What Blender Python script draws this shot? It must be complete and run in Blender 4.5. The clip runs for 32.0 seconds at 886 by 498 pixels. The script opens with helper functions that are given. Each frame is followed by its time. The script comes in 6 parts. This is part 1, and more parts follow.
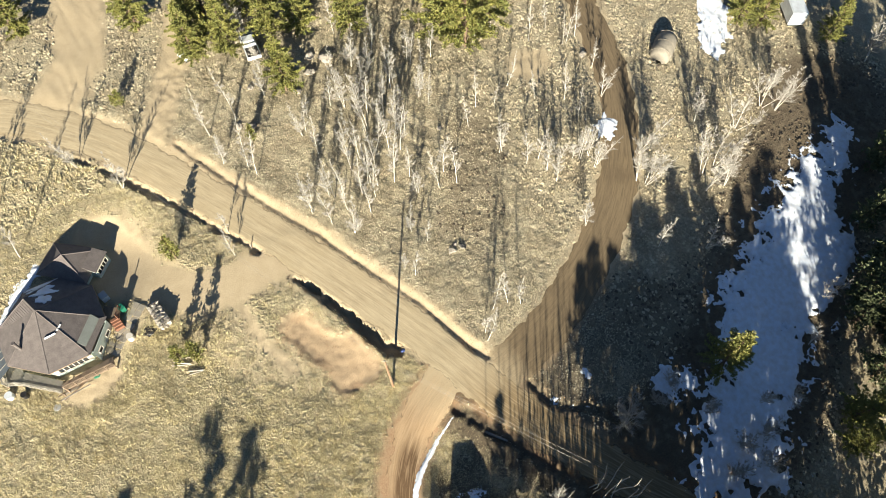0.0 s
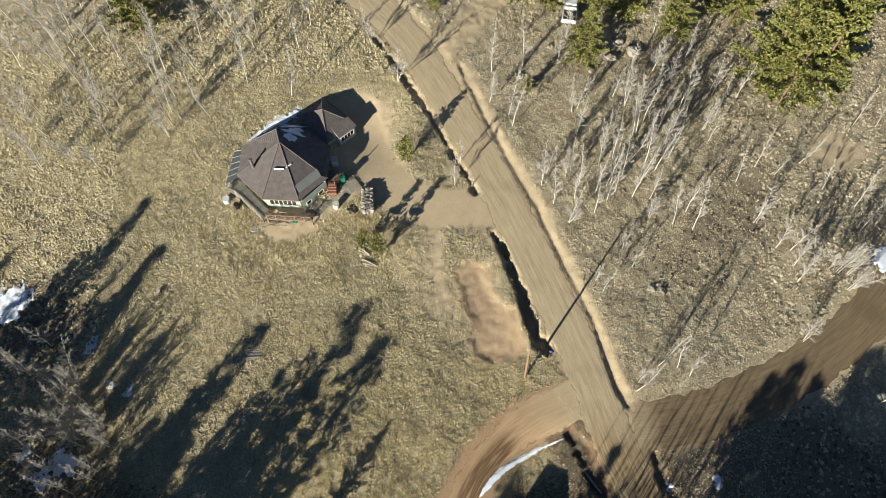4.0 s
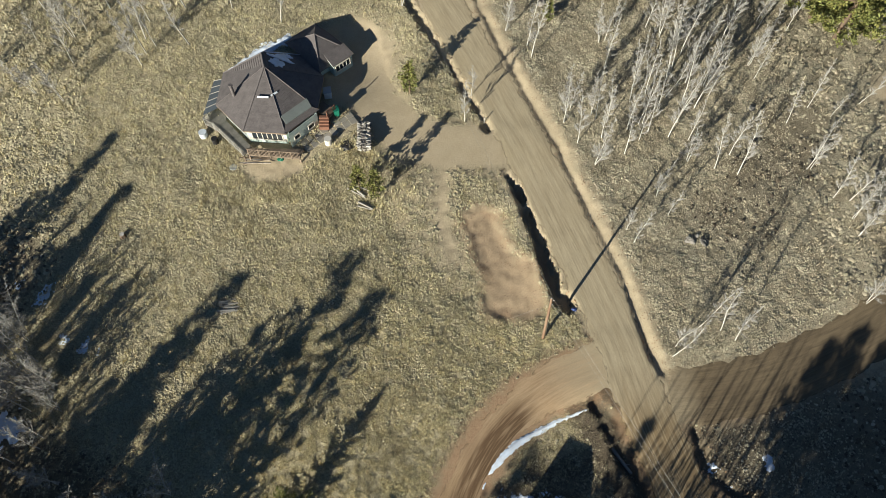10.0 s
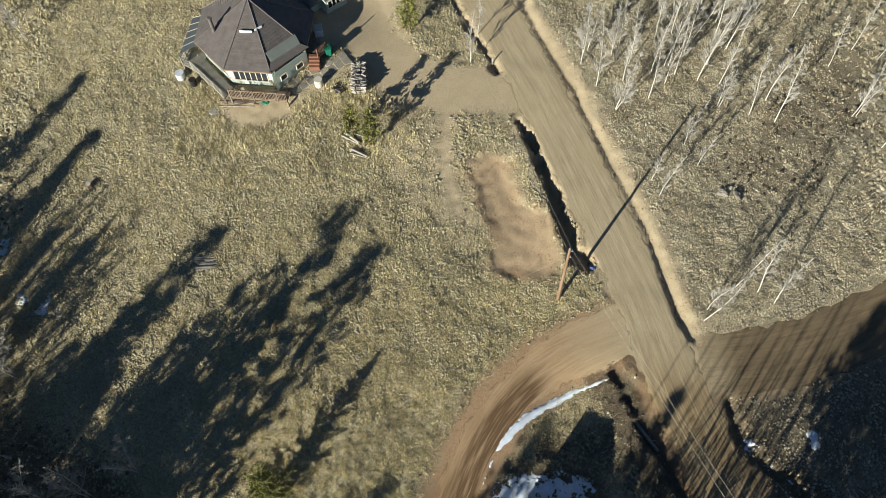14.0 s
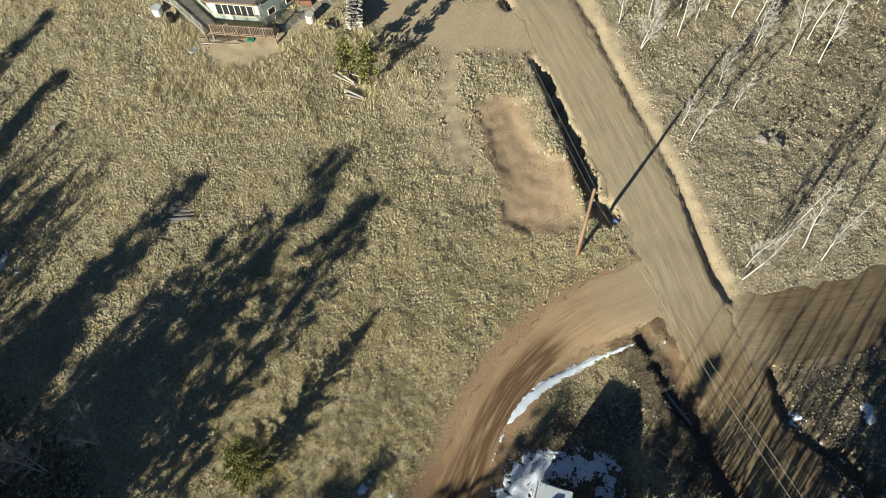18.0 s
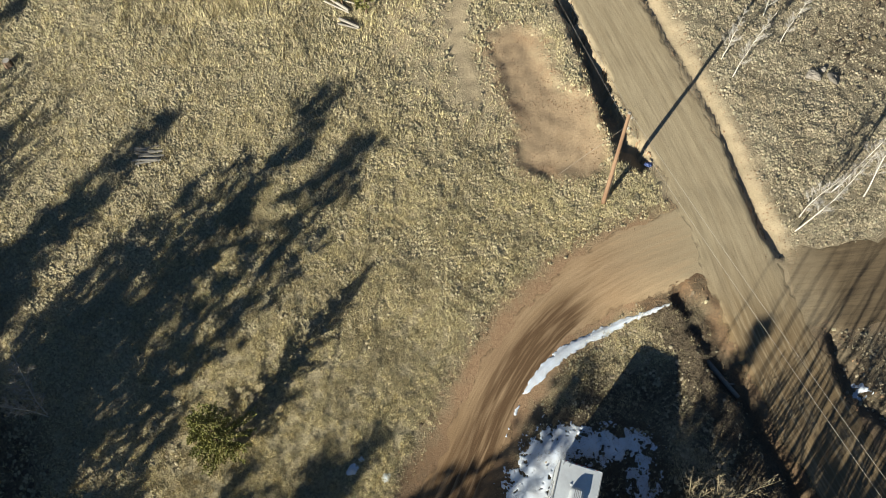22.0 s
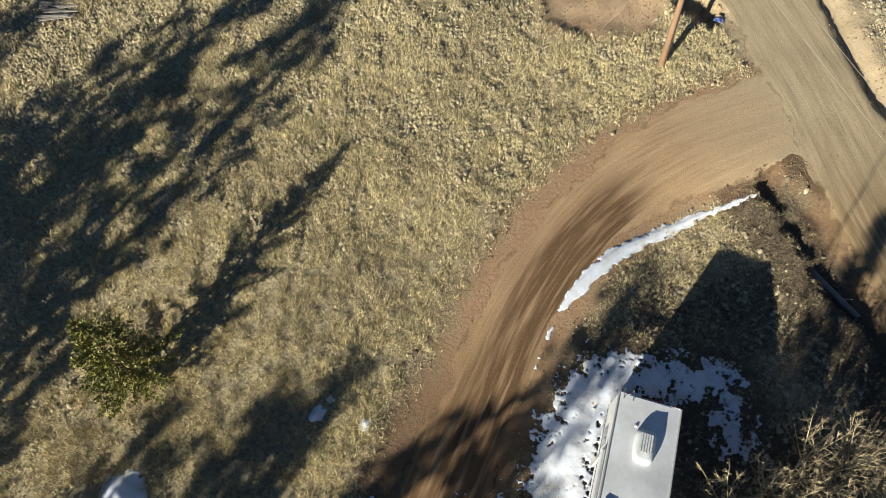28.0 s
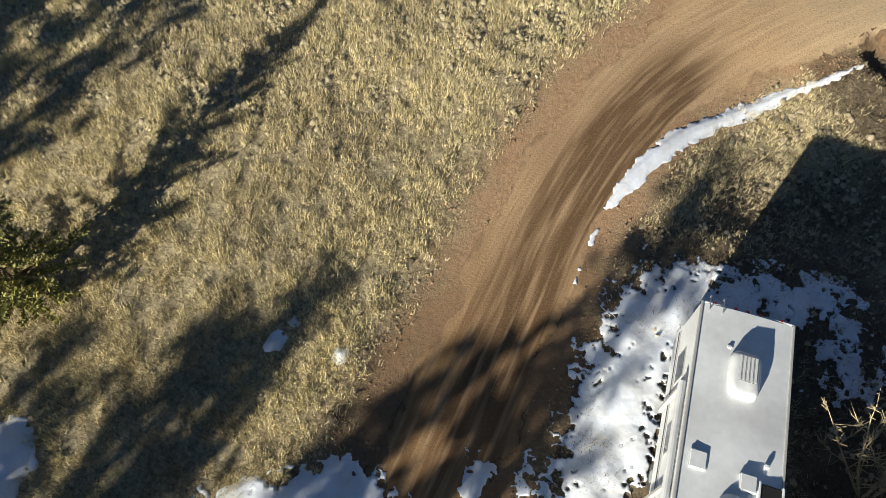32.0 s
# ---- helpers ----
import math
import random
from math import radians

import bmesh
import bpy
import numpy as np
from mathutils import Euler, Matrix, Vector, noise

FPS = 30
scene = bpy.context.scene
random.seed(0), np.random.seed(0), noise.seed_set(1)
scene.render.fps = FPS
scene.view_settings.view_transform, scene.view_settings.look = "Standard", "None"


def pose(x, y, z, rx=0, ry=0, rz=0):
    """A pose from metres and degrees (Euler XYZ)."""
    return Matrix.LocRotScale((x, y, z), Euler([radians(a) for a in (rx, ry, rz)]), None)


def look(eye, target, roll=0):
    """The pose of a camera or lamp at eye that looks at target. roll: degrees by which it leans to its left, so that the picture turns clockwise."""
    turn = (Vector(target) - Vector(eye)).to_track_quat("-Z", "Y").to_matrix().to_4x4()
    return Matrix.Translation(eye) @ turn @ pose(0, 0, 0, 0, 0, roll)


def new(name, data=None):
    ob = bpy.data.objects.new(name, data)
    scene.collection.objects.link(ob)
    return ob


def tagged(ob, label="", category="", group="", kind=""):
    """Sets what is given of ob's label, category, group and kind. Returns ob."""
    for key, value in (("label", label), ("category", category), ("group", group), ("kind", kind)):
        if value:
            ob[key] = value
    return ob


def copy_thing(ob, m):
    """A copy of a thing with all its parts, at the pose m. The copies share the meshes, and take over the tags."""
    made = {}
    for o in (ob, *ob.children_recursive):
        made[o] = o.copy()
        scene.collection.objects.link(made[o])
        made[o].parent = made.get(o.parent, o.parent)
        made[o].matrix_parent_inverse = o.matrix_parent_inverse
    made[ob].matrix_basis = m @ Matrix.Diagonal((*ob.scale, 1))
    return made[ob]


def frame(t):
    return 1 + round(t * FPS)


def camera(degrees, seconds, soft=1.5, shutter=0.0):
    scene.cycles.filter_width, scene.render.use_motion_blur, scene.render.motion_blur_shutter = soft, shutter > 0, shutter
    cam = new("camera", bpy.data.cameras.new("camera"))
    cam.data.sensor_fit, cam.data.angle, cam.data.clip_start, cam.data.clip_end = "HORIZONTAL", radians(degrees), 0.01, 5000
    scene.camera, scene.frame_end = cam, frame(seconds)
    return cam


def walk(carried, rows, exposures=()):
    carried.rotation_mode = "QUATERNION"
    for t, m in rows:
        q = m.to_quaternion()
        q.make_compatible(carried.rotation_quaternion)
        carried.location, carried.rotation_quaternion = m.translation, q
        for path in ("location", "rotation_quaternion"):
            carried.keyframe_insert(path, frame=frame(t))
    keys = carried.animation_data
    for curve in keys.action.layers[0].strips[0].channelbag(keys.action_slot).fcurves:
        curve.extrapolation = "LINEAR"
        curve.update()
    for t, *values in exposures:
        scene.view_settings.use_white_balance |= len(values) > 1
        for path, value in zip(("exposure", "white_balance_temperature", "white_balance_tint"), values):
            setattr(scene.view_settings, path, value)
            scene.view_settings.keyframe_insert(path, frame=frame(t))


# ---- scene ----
cam = camera(65.83, 32.0, soft=0.6)
# seconds, place, heading (degrees clockwise from north), dip below the horizon, lean
PATH = [
    (0, 3.99, -14.75, 76.96, 35.15, 60.69, -0.37),
    (0.5, 3.99, -14.78, 76.88, 20.87, 60.76, -0.41),
    (1, 3.98, -14.87, 76.90, 9.67, 60.74, -0.43),
    (1.5, 3.96, -15.04, 76.93, 4.72, 60.74, -0.41),
    (2, 3.92, -15.21, 76.82, 3.00, 60.78, -0.39),
    (3, 3.80, -15.48, 75.95, 1.85, 60.79, -0.24),
    (6, 3.89, -15.98, 70.35, 0.86, 60.60, -0.01),
    (7, 3.83, -16.02, 68.35, 0.73, 60.48, 0.05),
    (8, 3.76, -16.00, 66.24, 0.72, 60.42, 0.10),
    (9, 3.70, -16.01, 64.21, 0.70, 60.40, 0.14),
    (10, 3.64, -15.95, 62.12, 0.63, 60.47, 0.17),
    (11, 3.61, -15.89, 60.09, 0.56, 60.54, 0.17),
    (12, 3.63, -15.84, 58.07, 0.46, 60.66, 0.16),
    (13, 3.68, -15.78, 56.02, 0.35, 60.79, 0.17),
    (14, 3.61, -15.76, 53.93, 0.27, 60.85, 0.14),
    (17, 3.45, -15.87, 48.24, 0.00, 60.90, 0.06),
    (18, 3.44, -15.86, 46.44, -0.13, 60.96, 0.06),
    (19, 3.46, -15.83, 44.60, -0.26, 60.94, 0.04),
    (20, 3.32, -15.81, 42.63, -0.22, 60.88, 0.02),
    (21, 3.25, -15.76, 40.63, -0.36, 60.81, 0.01),
    (22, 3.25, -15.76, 38.67, -0.52, 60.75, 0.04),
    (23, 3.17, -15.78, 36.66, -0.43, 60.61, 0.00),
    (24, 3.15, -15.84, 34.54, -0.42, 60.30, -0.04),
    (27, 3.17, -16.12, 27.89, -0.67, 59.55, 0.04),
    (28, 3.13, -15.88, 25.44, -0.58, 59.54, 0.04),
    (29, 3.15, -15.70, 23.21, -0.63, 59.64, 0.09),
    (30, 3.05, -15.59, 20.96, -0.48, 59.54, 0.11),
    (31, 3.02, -15.46, 18.83, -0.66, 59.41, 0.09),
    (32, 3.01, -15.47, 16.94, -0.85, 59.38, 0.09),
]


def heading(x, y, z, az, dip, lean):
    """A camera pose from its place, compass heading, dip and lean."""
    a, d = radians(az), radians(dip)
    way = Vector((math.sin(a) * math.cos(d), math.cos(a) * math.cos(d), -math.sin(d)))
    return look((x, y, z), Vector((x, y, z)) + way, lean)


walk(cam, [(t, heading(*row)) for t, *row in PATH],
     [(0, 1.58, 6500, 12), (0.6, 1.46, 6500, 12), (1.2, 1.32, 6500, 12), (2, 1.2, 6450, 12), (3, 1.03, 6400, 12), (4.5, 0.94, 6150, 12),
      (6, 0.82, 6050, 12), (9, 0.78, 5950, 11), (16, 0.8, 6100, 9), (24, 0.87, 6300, 12), (32, 0.95, 6450, 14)])

# ---- light ----
SUN_AZ, SUN_EL = 218.0, 13.5  # compass bearing the light comes from, and its height
world = bpy.data.worlds.new("sky")
scene.world = world
world.use_nodes = True
wn = world.node_tree.nodes
sky = wn.new("ShaderNodeTexSky")
sky.sky_type, sky.sun_disc = "NISHITA", False
sky.sun_elevation, sky.sun_rotation = radians(SUN_EL), radians(SUN_AZ)
sky.altitude, sky.air_density, sky.dust_density, sky.ozone_density = 2600, 1.2, 0.1, 3.0
world.node_tree.links.new(sky.outputs[0], wn["Background"].inputs[0])
wn["Background"].inputs[1].default_value = 0.038
lamp = bpy.data.lights.new("sun", "SUN")
lamp.energy, lamp.angle, lamp.color = 5.0, radians(0.53), (1.0, 0.94, 0.76)
sun = new("sun", lamp)
_a, _e = radians(SUN_AZ), radians(SUN_EL)
SUNWARD = Vector((math.sin(_a) * math.cos(_e), math.cos(_a) * math.cos(_e), math.sin(_e)))
sun.matrix_world = look(SUNWARD * 200, (0, 0, 0))


# ---- materials ----
def material(name, base, rough=0.85, metal=0.0, spread=0.25, scale=3.0, fine=40.0, bump=0.25, dist=0.02, tint=None, per=None,
             hue=0.0, lo=0.35, hi=0.7, vary=(0.74, 1.22)):
    """A worn surface: two scales of noise vary the base colour, the finer one also raises a bump.
    per: 'object' or 'island' adds a random brightness to each piece."""
    m = bpy.data.materials.new(name)
    m.use_nodes = True
    n, l = m.node_tree.nodes, m.node_tree.links
    bsdf = n["Principled BSDF"]
    geo = n.new("ShaderNodeNewGeometry")
    big, small = n.new("ShaderNodeTexNoise"), n.new("ShaderNodeTexNoise")
    for t, s, d in ((big, scale, 5), (small, fine, 4)):
        t.inputs["Scale"].default_value, t.inputs["Detail"].default_value = s, d
        l.new(geo.outputs["Position"], t.inputs["Vector"])
    ramp = n.new("ShaderNodeMapRange")
    ramp.inputs[1].default_value, ramp.inputs[2].default_value = lo, hi
    l.new(big.outputs[0], ramp.inputs[0])
    mix = n.new("ShaderNodeMix")
    mix.data_type = "RGBA"
    mix.inputs["A"].default_value = (*base, 1)
    mix.inputs["B"].default_value = (*(tint or [c * (1 - spread) for c in base]), 1)
    l.new(ramp.outputs[0], mix.inputs["Factor"])
    hsv = n.new("ShaderNodeHueSaturation")
    l.new(mix.outputs["Result"], hsv.inputs["Color"])
    val = n.new("ShaderNodeMapRange")
    val.inputs[1].default_value, val.inputs[2].default_value = 0.25, 0.75
    val.inputs[3].default_value, val.inputs[4].default_value = 1 - spread, 1 + spread
    l.new(small.outputs[0], val.inputs[0])
    last = val.outputs[0]
    if per:
        src = n.new("ShaderNodeObjectInfo").outputs["Random"] if per == "object" else geo.outputs["Random Per Island"]
        pr = n.new("ShaderNodeMapRange")
        pr.inputs[3].default_value, pr.inputs[4].default_value = vary
        l.new(src, pr.inputs[0])
        mul = n.new("ShaderNodeMath")
        mul.operation = "MULTIPLY"
        l.new(last, mul.inputs[0]), l.new(pr.outputs[0], mul.inputs[1])
        last = mul.outputs[0]
        if hue:
            hr = n.new("ShaderNodeMapRange")
            hr.inputs[3].default_value, hr.inputs[4].default_value = 0.5 - hue, 0.5 + hue
            wob = n.new("ShaderNodeMath")
            wob.operation = "FRACT"
            m7 = n.new("ShaderNodeMath")
            m7.operation, m7.inputs[1].default_value = "MULTIPLY", 7.31
            l.new(src, m7.inputs[0]), l.new(m7.outputs[0], wob.inputs[0]), l.new(wob.outputs[0], hr.inputs[0])
            l.new(hr.outputs[0], hsv.inputs["Hue"])
    l.new(last, hsv.inputs["Value"])
    l.new(hsv.outputs[0], bsdf.inputs["Base Color"])
    bsdf.inputs["Roughness"].default_value, bsdf.inputs["Metallic"].default_value = rough, metal
    if bump:
        b = n.new("ShaderNodeBump")
        b.inputs["Strength"].default_value, b.inputs["Distance"].default_value = bump, dist
        l.new(small.outputs[0], b.inputs["Height"]), l.new(b.outputs[0], bsdf.inputs["Normal"])
    return m


def ground_material():
    """Meadow, leaf litter and bare earth, mixed by the distances stored on the sheet's corners."""
    m = bpy.data.materials.new("ground_cover")
    m.use_nodes = True
    n, l = m.node_tree.nodes, m.node_tree.links
    bsdf = n["Principled BSDF"]
    geo = n.new("ShaderNodeNewGeometry")

    def tex(scale, detail=5, rough=0.6):
        t = n.new("ShaderNodeTexNoise")
        t.inputs["Scale"].default_value, t.inputs["Detail"].default_value, t.inputs["Roughness"].default_value = scale, detail, rough
        l.new(geo.outputs["Position"], t.inputs["Vector"])
        return t.outputs[0]

    def span(src, a, b, c=0.0, d=1.0):
        r = n.new("ShaderNodeMapRange")
        for i, v in enumerate((a, b, c, d)):
            r.inputs[i + 1].default_value = v
        l.new(src, r.inputs[0])
        return r.outputs[0]

    def blend(f, a, b):
        x = n.new("ShaderNodeMix")
        x.data_type = "RGBA"
        for key, v in (("A", a), ("B", b)):
            if isinstance(v, tuple):
                x.inputs[key].default_value = (*v, 1)
            else:
                l.new(v, x.inputs[key])
        l.new(f, x.inputs["Factor"])
        return x.outputs["Result"]

    def calc(op, a, b):
        x = n.new("ShaderNodeMath")
        x.operation = op
        for i, v in enumerate((a, b)):
            if isinstance(v, (int, float)):
                x.inputs[i].default_value = v
            else:
                l.new(v, x.inputs[i])
        return x.outputs[0]

    def stored(name):
        a = n.new("ShaderNodeAttribute")
        a.attribute_name = name
        return a.outputs["Fac"]

    wide, mid, fine, grit = tex(0.07), tex(0.8), tex(6.5, 6, 0.75), tex(30.0, 4)
    straw = blend(span(fine, 0.4, 0.64), (0.2, 0.162, 0.092), (0.56, 0.47, 0.288))
    olive = blend(span(fine, 0.4, 0.64), (0.17, 0.145, 0.086), (0.49, 0.42, 0.265))
    meadow = blend(span(calc("ADD", calc("MULTIPLY", wide, 0.7), calc("MULTIPLY", mid, 0.3)), 0.4, 0.6), straw, olive)
    litter = blend(span(tex(3.2, 7, 0.75), 0.42, 0.62), (0.245, 0.208, 0.138), (0.43, 0.375, 0.255))
    litter = blend(span(tex(0.35), 0.45, 0.6), litter, blend(span(fine, 0.35, 0.65), (0.16, 0.13, 0.085), (0.37, 0.31, 0.2)))
    earth = blend(span(mid, 0.35, 0.65), (0.42, 0.335, 0.212), (0.46, 0.37, 0.24))
    earth = blend(stored("red"), earth, blend(span(fine, 0.38, 0.66), (0.38, 0.245, 0.14), (0.24, 0.138, 0.072)))
    earth = blend(span(fine, 0.42, 0.72, 0.0, 0.45), earth, (0.24, 0.165, 0.1))
    wob = calc("ADD", calc("MULTIPLY", calc("SUBTRACT", mid, 0.5), 2.2), calc("MULTIPLY", calc("SUBTRACT", fine, 0.5), 1.8))
    f_litter = span(calc("ADD", stored("litter"), calc("MULTIPLY", wob, 1.5)), -1.0, 1.0)
    f_earth = span(calc("SUBTRACT", calc("MULTIPLY", wob, 1.3), stored("bare")), -0.8, 0.9)
    turf = blend(span(fine, 0.35, 0.66), (0.36, 0.285, 0.18), (0.5, 0.415, 0.27))
    meadow = blend(calc("MULTIPLY", stored("worn"), span(mid, 0.3, 0.6, 0.95, 0.6)), meadow, turf)
    cover = blend(f_litter, meadow, litter)
    # dark cover for meltwater soaking and for shade painted into the colour
    cover = blend(calc("MULTIPLY", stored("darkened"), span(mid, 0.3, 0.5, 0.55, 0.95)), cover, blend(span(fine, 0.35, 0.65), (0.07, 0.052, 0.033), (0.135, 0.1, 0.061)))
    col = blend(f_earth, cover, blend(stored("darkened"), earth, blend(span(fine, 0.35, 0.65), (0.09, 0.055, 0.03), (0.19, 0.115, 0.06))))
    hs = n.new("ShaderNodeHueSaturation")
    l.new(col, hs.inputs["Color"]), l.new(span(grit, 0.3, 0.7, 0.75, 1.25), hs.inputs["Value"])
    l.new(hs.outputs[0], bsdf.inputs["Base Color"])
    bsdf.inputs["Roughness"].default_value = 0.95
    b1, b2 = n.new("ShaderNodeBump"), n.new("ShaderNodeBump")
    b1.inputs["Distance"].default_value = 0.12
    l.new(span(f_earth, 0.0, 1.0, 0.95, 0.3), b1.inputs["Strength"])
    b2.inputs["Strength"].default_value, b2.inputs["Distance"].default_value = 0.4, 0.02
    l.new(fine, b1.inputs["Height"]), l.new(grit, b2.inputs["Height"])
    l.new(b1.outputs[0], b2.inputs["Normal"]), l.new(b2.outputs[0], bsdf.inputs["Normal"])
    return m


def road_material(name, pale, dark, darkened, wet_dark=None, join=None, south=None):
    """Graded dirt with wheel tracks that run along the strip (u across, v along, in metres)."""
    m = bpy.data.materials.new(name)
    m.use_nodes = True
    n, l = m.node_tree.nodes, m.node_tree.links
    bsdf = n["Principled BSDF"]
    uv, geo = n.new("ShaderNodeUVMap"), n.new("ShaderNodeNewGeometry")
    sc = n.new("ShaderNodeVectorMath")
    sc.operation, sc.inputs[1].default_value = "MULTIPLY", (1.0, 0.06, 1.0)
    l.new(uv.outputs[0], sc.inputs[0])

    def tex(src, scale, detail=5):
        t = n.new("ShaderNodeTexNoise")
        t.inputs["Scale"].default_value, t.inputs["Detail"].default_value = scale, detail
        l.new(src, t.inputs["Vector"])
        return t.outputs[0]

    def blend(f, a, b, lo, hi, top=1.0):
        r = n.new("ShaderNodeMapRange")
        r.inputs[1].default_value, r.inputs[2].default_value, r.inputs[4].default_value = lo, hi, top
        l.new(f, r.inputs[0])
        x = n.new("ShaderNodeMix")
        x.data_type = "RGBA"
        for key, v in (("A", a), ("B", b)):
            if isinstance(v, tuple):
                x.inputs[key].default_value = (*v, 1)
            else:
                l.new(v, x.inputs[key])
        l.new(r.outputs[0], x.inputs["Factor"])
        return x.outputs["Result"]

    tracks, broad, grit = tex(sc.outputs[0], 2.6, 6), tex(geo.outputs["Position"], 0.22), tex(geo.outputs["Position"], 18.0, 6)
    col = blend(tracks, pale, dark, 0.42, 0.66)
    col = blend(tex(sc.outputs[0], 8.0, 7), col, tuple(c * 0.66 for c in dark), 0.5, 0.66, 0.55)
    col = blend(broad, col, darkened, 0.5, 0.68, 0.75)
    if wet_dark:
        # a damp streak between two distances across, over part of the length
        sep = n.new("ShaderNodeSeparateXYZ")
        l.new(uv.outputs[0], sep.inputs[0])

        def band(src, a, b, c, d):
            f = []
            for lo, hi in ((a, b), (d, c)):
                r = n.new("ShaderNodeMapRange")
                r.interpolation_type = "SMOOTHSTEP"
                r.inputs[1].default_value, r.inputs[2].default_value = lo, hi
                l.new(src, r.inputs[0])
                f.append(r.outputs[0])
            x = n.new("ShaderNodeMath")
            x.operation = "MULTIPLY"
            l.new(f[0], x.inputs[0]), l.new(f[1], x.inputs[1])
            return x.outputs[0]

        across = n.new("ShaderNodeMath")
        across.operation, across.inputs[1].default_value, across.inputs[2].default_value = "MULTIPLY_ADD", 2.0, -1.0
        l.new(tracks, across.inputs[0])
        shift = n.new("ShaderNodeMath")
        shift.operation = "ADD"
        l.new(sep.outputs[0], shift.inputs[0]), l.new(across.outputs[0], shift.inputs[1])
        both = n.new("ShaderNodeMath")
        both.operation = "MULTIPLY"
        l.new(band(shift.outputs[0], *wet_dark[:4]), both.inputs[0]), l.new(band(sep.outputs[1], *wet_dark[4:]), both.inputs[1])
        patchy = n.new("ShaderNodeMath")
        patchy.operation, patchy.use_clamp = "MULTIPLY", True
        spread = n.new("ShaderNodeMapRange")
        spread.inputs[1].default_value, spread.inputs[2].default_value = 0.32, 0.5
        l.new(tex(sc.outputs[0], 1.3, 6), spread.inputs[0])
        l.new(both.outputs[0], patchy.inputs[0]), l.new(spread.outputs[0], patchy.inputs[1])
        # the whole lower end is soaked, drying out round the bend
        soak = n.new("ShaderNodeMath")
        soak.operation, soak.use_clamp = "MULTIPLY", True
        dry = n.new("ShaderNodeMapRange")
        dry.inputs[1].default_value, dry.inputs[2].default_value, dry.inputs[3].default_value = 0.35, 0.65, 1.25
        dry.inputs[4].default_value = 0.55
        l.new(tracks, dry.inputs[0])
        l.new(band(sep.outputs[1], 0, 1, 21, 32), soak.inputs[0]), l.new(dry.outputs[0], soak.inputs[1])
        col = blend(soak.outputs[0], col, (0.155, 0.082, 0.03), 0.0, 1.0, 0.92)
        col = blend(patchy.outputs[0], col, (0.095, 0.05, 0.02), 0.0, 0.8, 0.94)
        # tread marks pressed into the soft dirt
        tread = n.new("ShaderNodeTexWave")
        tread.wave_type, tread.bands_direction = "BANDS", "Y"
        tread.inputs["Scale"].default_value, tread.inputs["Distortion"].default_value = 2.6, 1.5
        l.new(uv.outputs[0], tread.inputs["Vector"])
        lanes = n.new("ShaderNodeMath")
        lanes.operation = "MULTIPLY"
        lane = n.new("ShaderNodeMapRange")
        lane.inputs[1].default_value, lane.inputs[2].default_value = 0.52, 0.58
        l.new(tracks, lane.inputs[0])
        l.new(tread.outputs["Fac"], lanes.inputs[0]), l.new(lane.outputs[0], lanes.inputs[1])
        col = blend(lanes.outputs[0], col, tuple(c * 0.6 for c in darkened), 0.4, 0.9, 0.25)
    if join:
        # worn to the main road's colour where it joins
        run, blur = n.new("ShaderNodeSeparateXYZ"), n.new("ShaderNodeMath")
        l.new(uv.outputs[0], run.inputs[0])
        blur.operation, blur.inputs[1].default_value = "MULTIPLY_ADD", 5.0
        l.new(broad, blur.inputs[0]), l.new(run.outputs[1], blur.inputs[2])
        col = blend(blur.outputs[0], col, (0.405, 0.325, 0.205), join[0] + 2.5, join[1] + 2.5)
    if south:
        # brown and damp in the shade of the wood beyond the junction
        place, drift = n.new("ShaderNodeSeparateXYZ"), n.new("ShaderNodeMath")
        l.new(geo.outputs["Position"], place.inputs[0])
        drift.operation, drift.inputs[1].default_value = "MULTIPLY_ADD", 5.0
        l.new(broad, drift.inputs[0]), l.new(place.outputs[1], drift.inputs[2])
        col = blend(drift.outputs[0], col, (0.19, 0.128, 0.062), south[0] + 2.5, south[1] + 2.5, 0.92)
    speck = tex(sc.outputs[0], 5.5, 8)
    col = blend(speck, col, tuple(min(1.0, c * 1.2) for c in pale), 0.48, 0.7, 0.5)
    col = blend(grit, col, tuple(c * 0.5 for c in dark), 0.5, 0.72, 0.7)
    l.new(col, bsdf.inputs["Base Color"])
    bsdf.inputs["Roughness"].default_value = 0.92
    # the strip thins out into the ground along a ragged margin
    rim, torn, thin = n.new("ShaderNodeAttribute"), n.new("ShaderNodeMath"), n.new("ShaderNodeMapRange")
    rim.attribute_name = "rim"
    torn.operation, torn.inputs[1].default_value = "MULTIPLY_ADD", 1.1
    l.new(tex(geo.outputs["Position"], 1.6, 7), torn.inputs[0]), l.new(rim.outputs["Fac"], torn.inputs[2])
    thin.inputs[1].default_value, thin.inputs[2].default_value = 0.72, 1.1
    l.new(torn.outputs[0], thin.inputs[0]), l.new(thin.outputs[0], bsdf.inputs["Alpha"])
    b1, b2 = n.new("ShaderNodeBump"), n.new("ShaderNodeBump")
    b1.inputs["Strength"].default_value, b1.inputs["Distance"].default_value = 0.55, 0.035
    b2.inputs["Strength"].default_value, b2.inputs["Distance"].default_value = 0.6, 0.02
    l.new(tracks, b1.inputs["Height"]), l.new(grit, b2.inputs["Height"])
    l.new(b1.outputs[0], b2.inputs["Normal"]), l.new(b2.outputs[0], bsdf.inputs["Normal"])
    return m


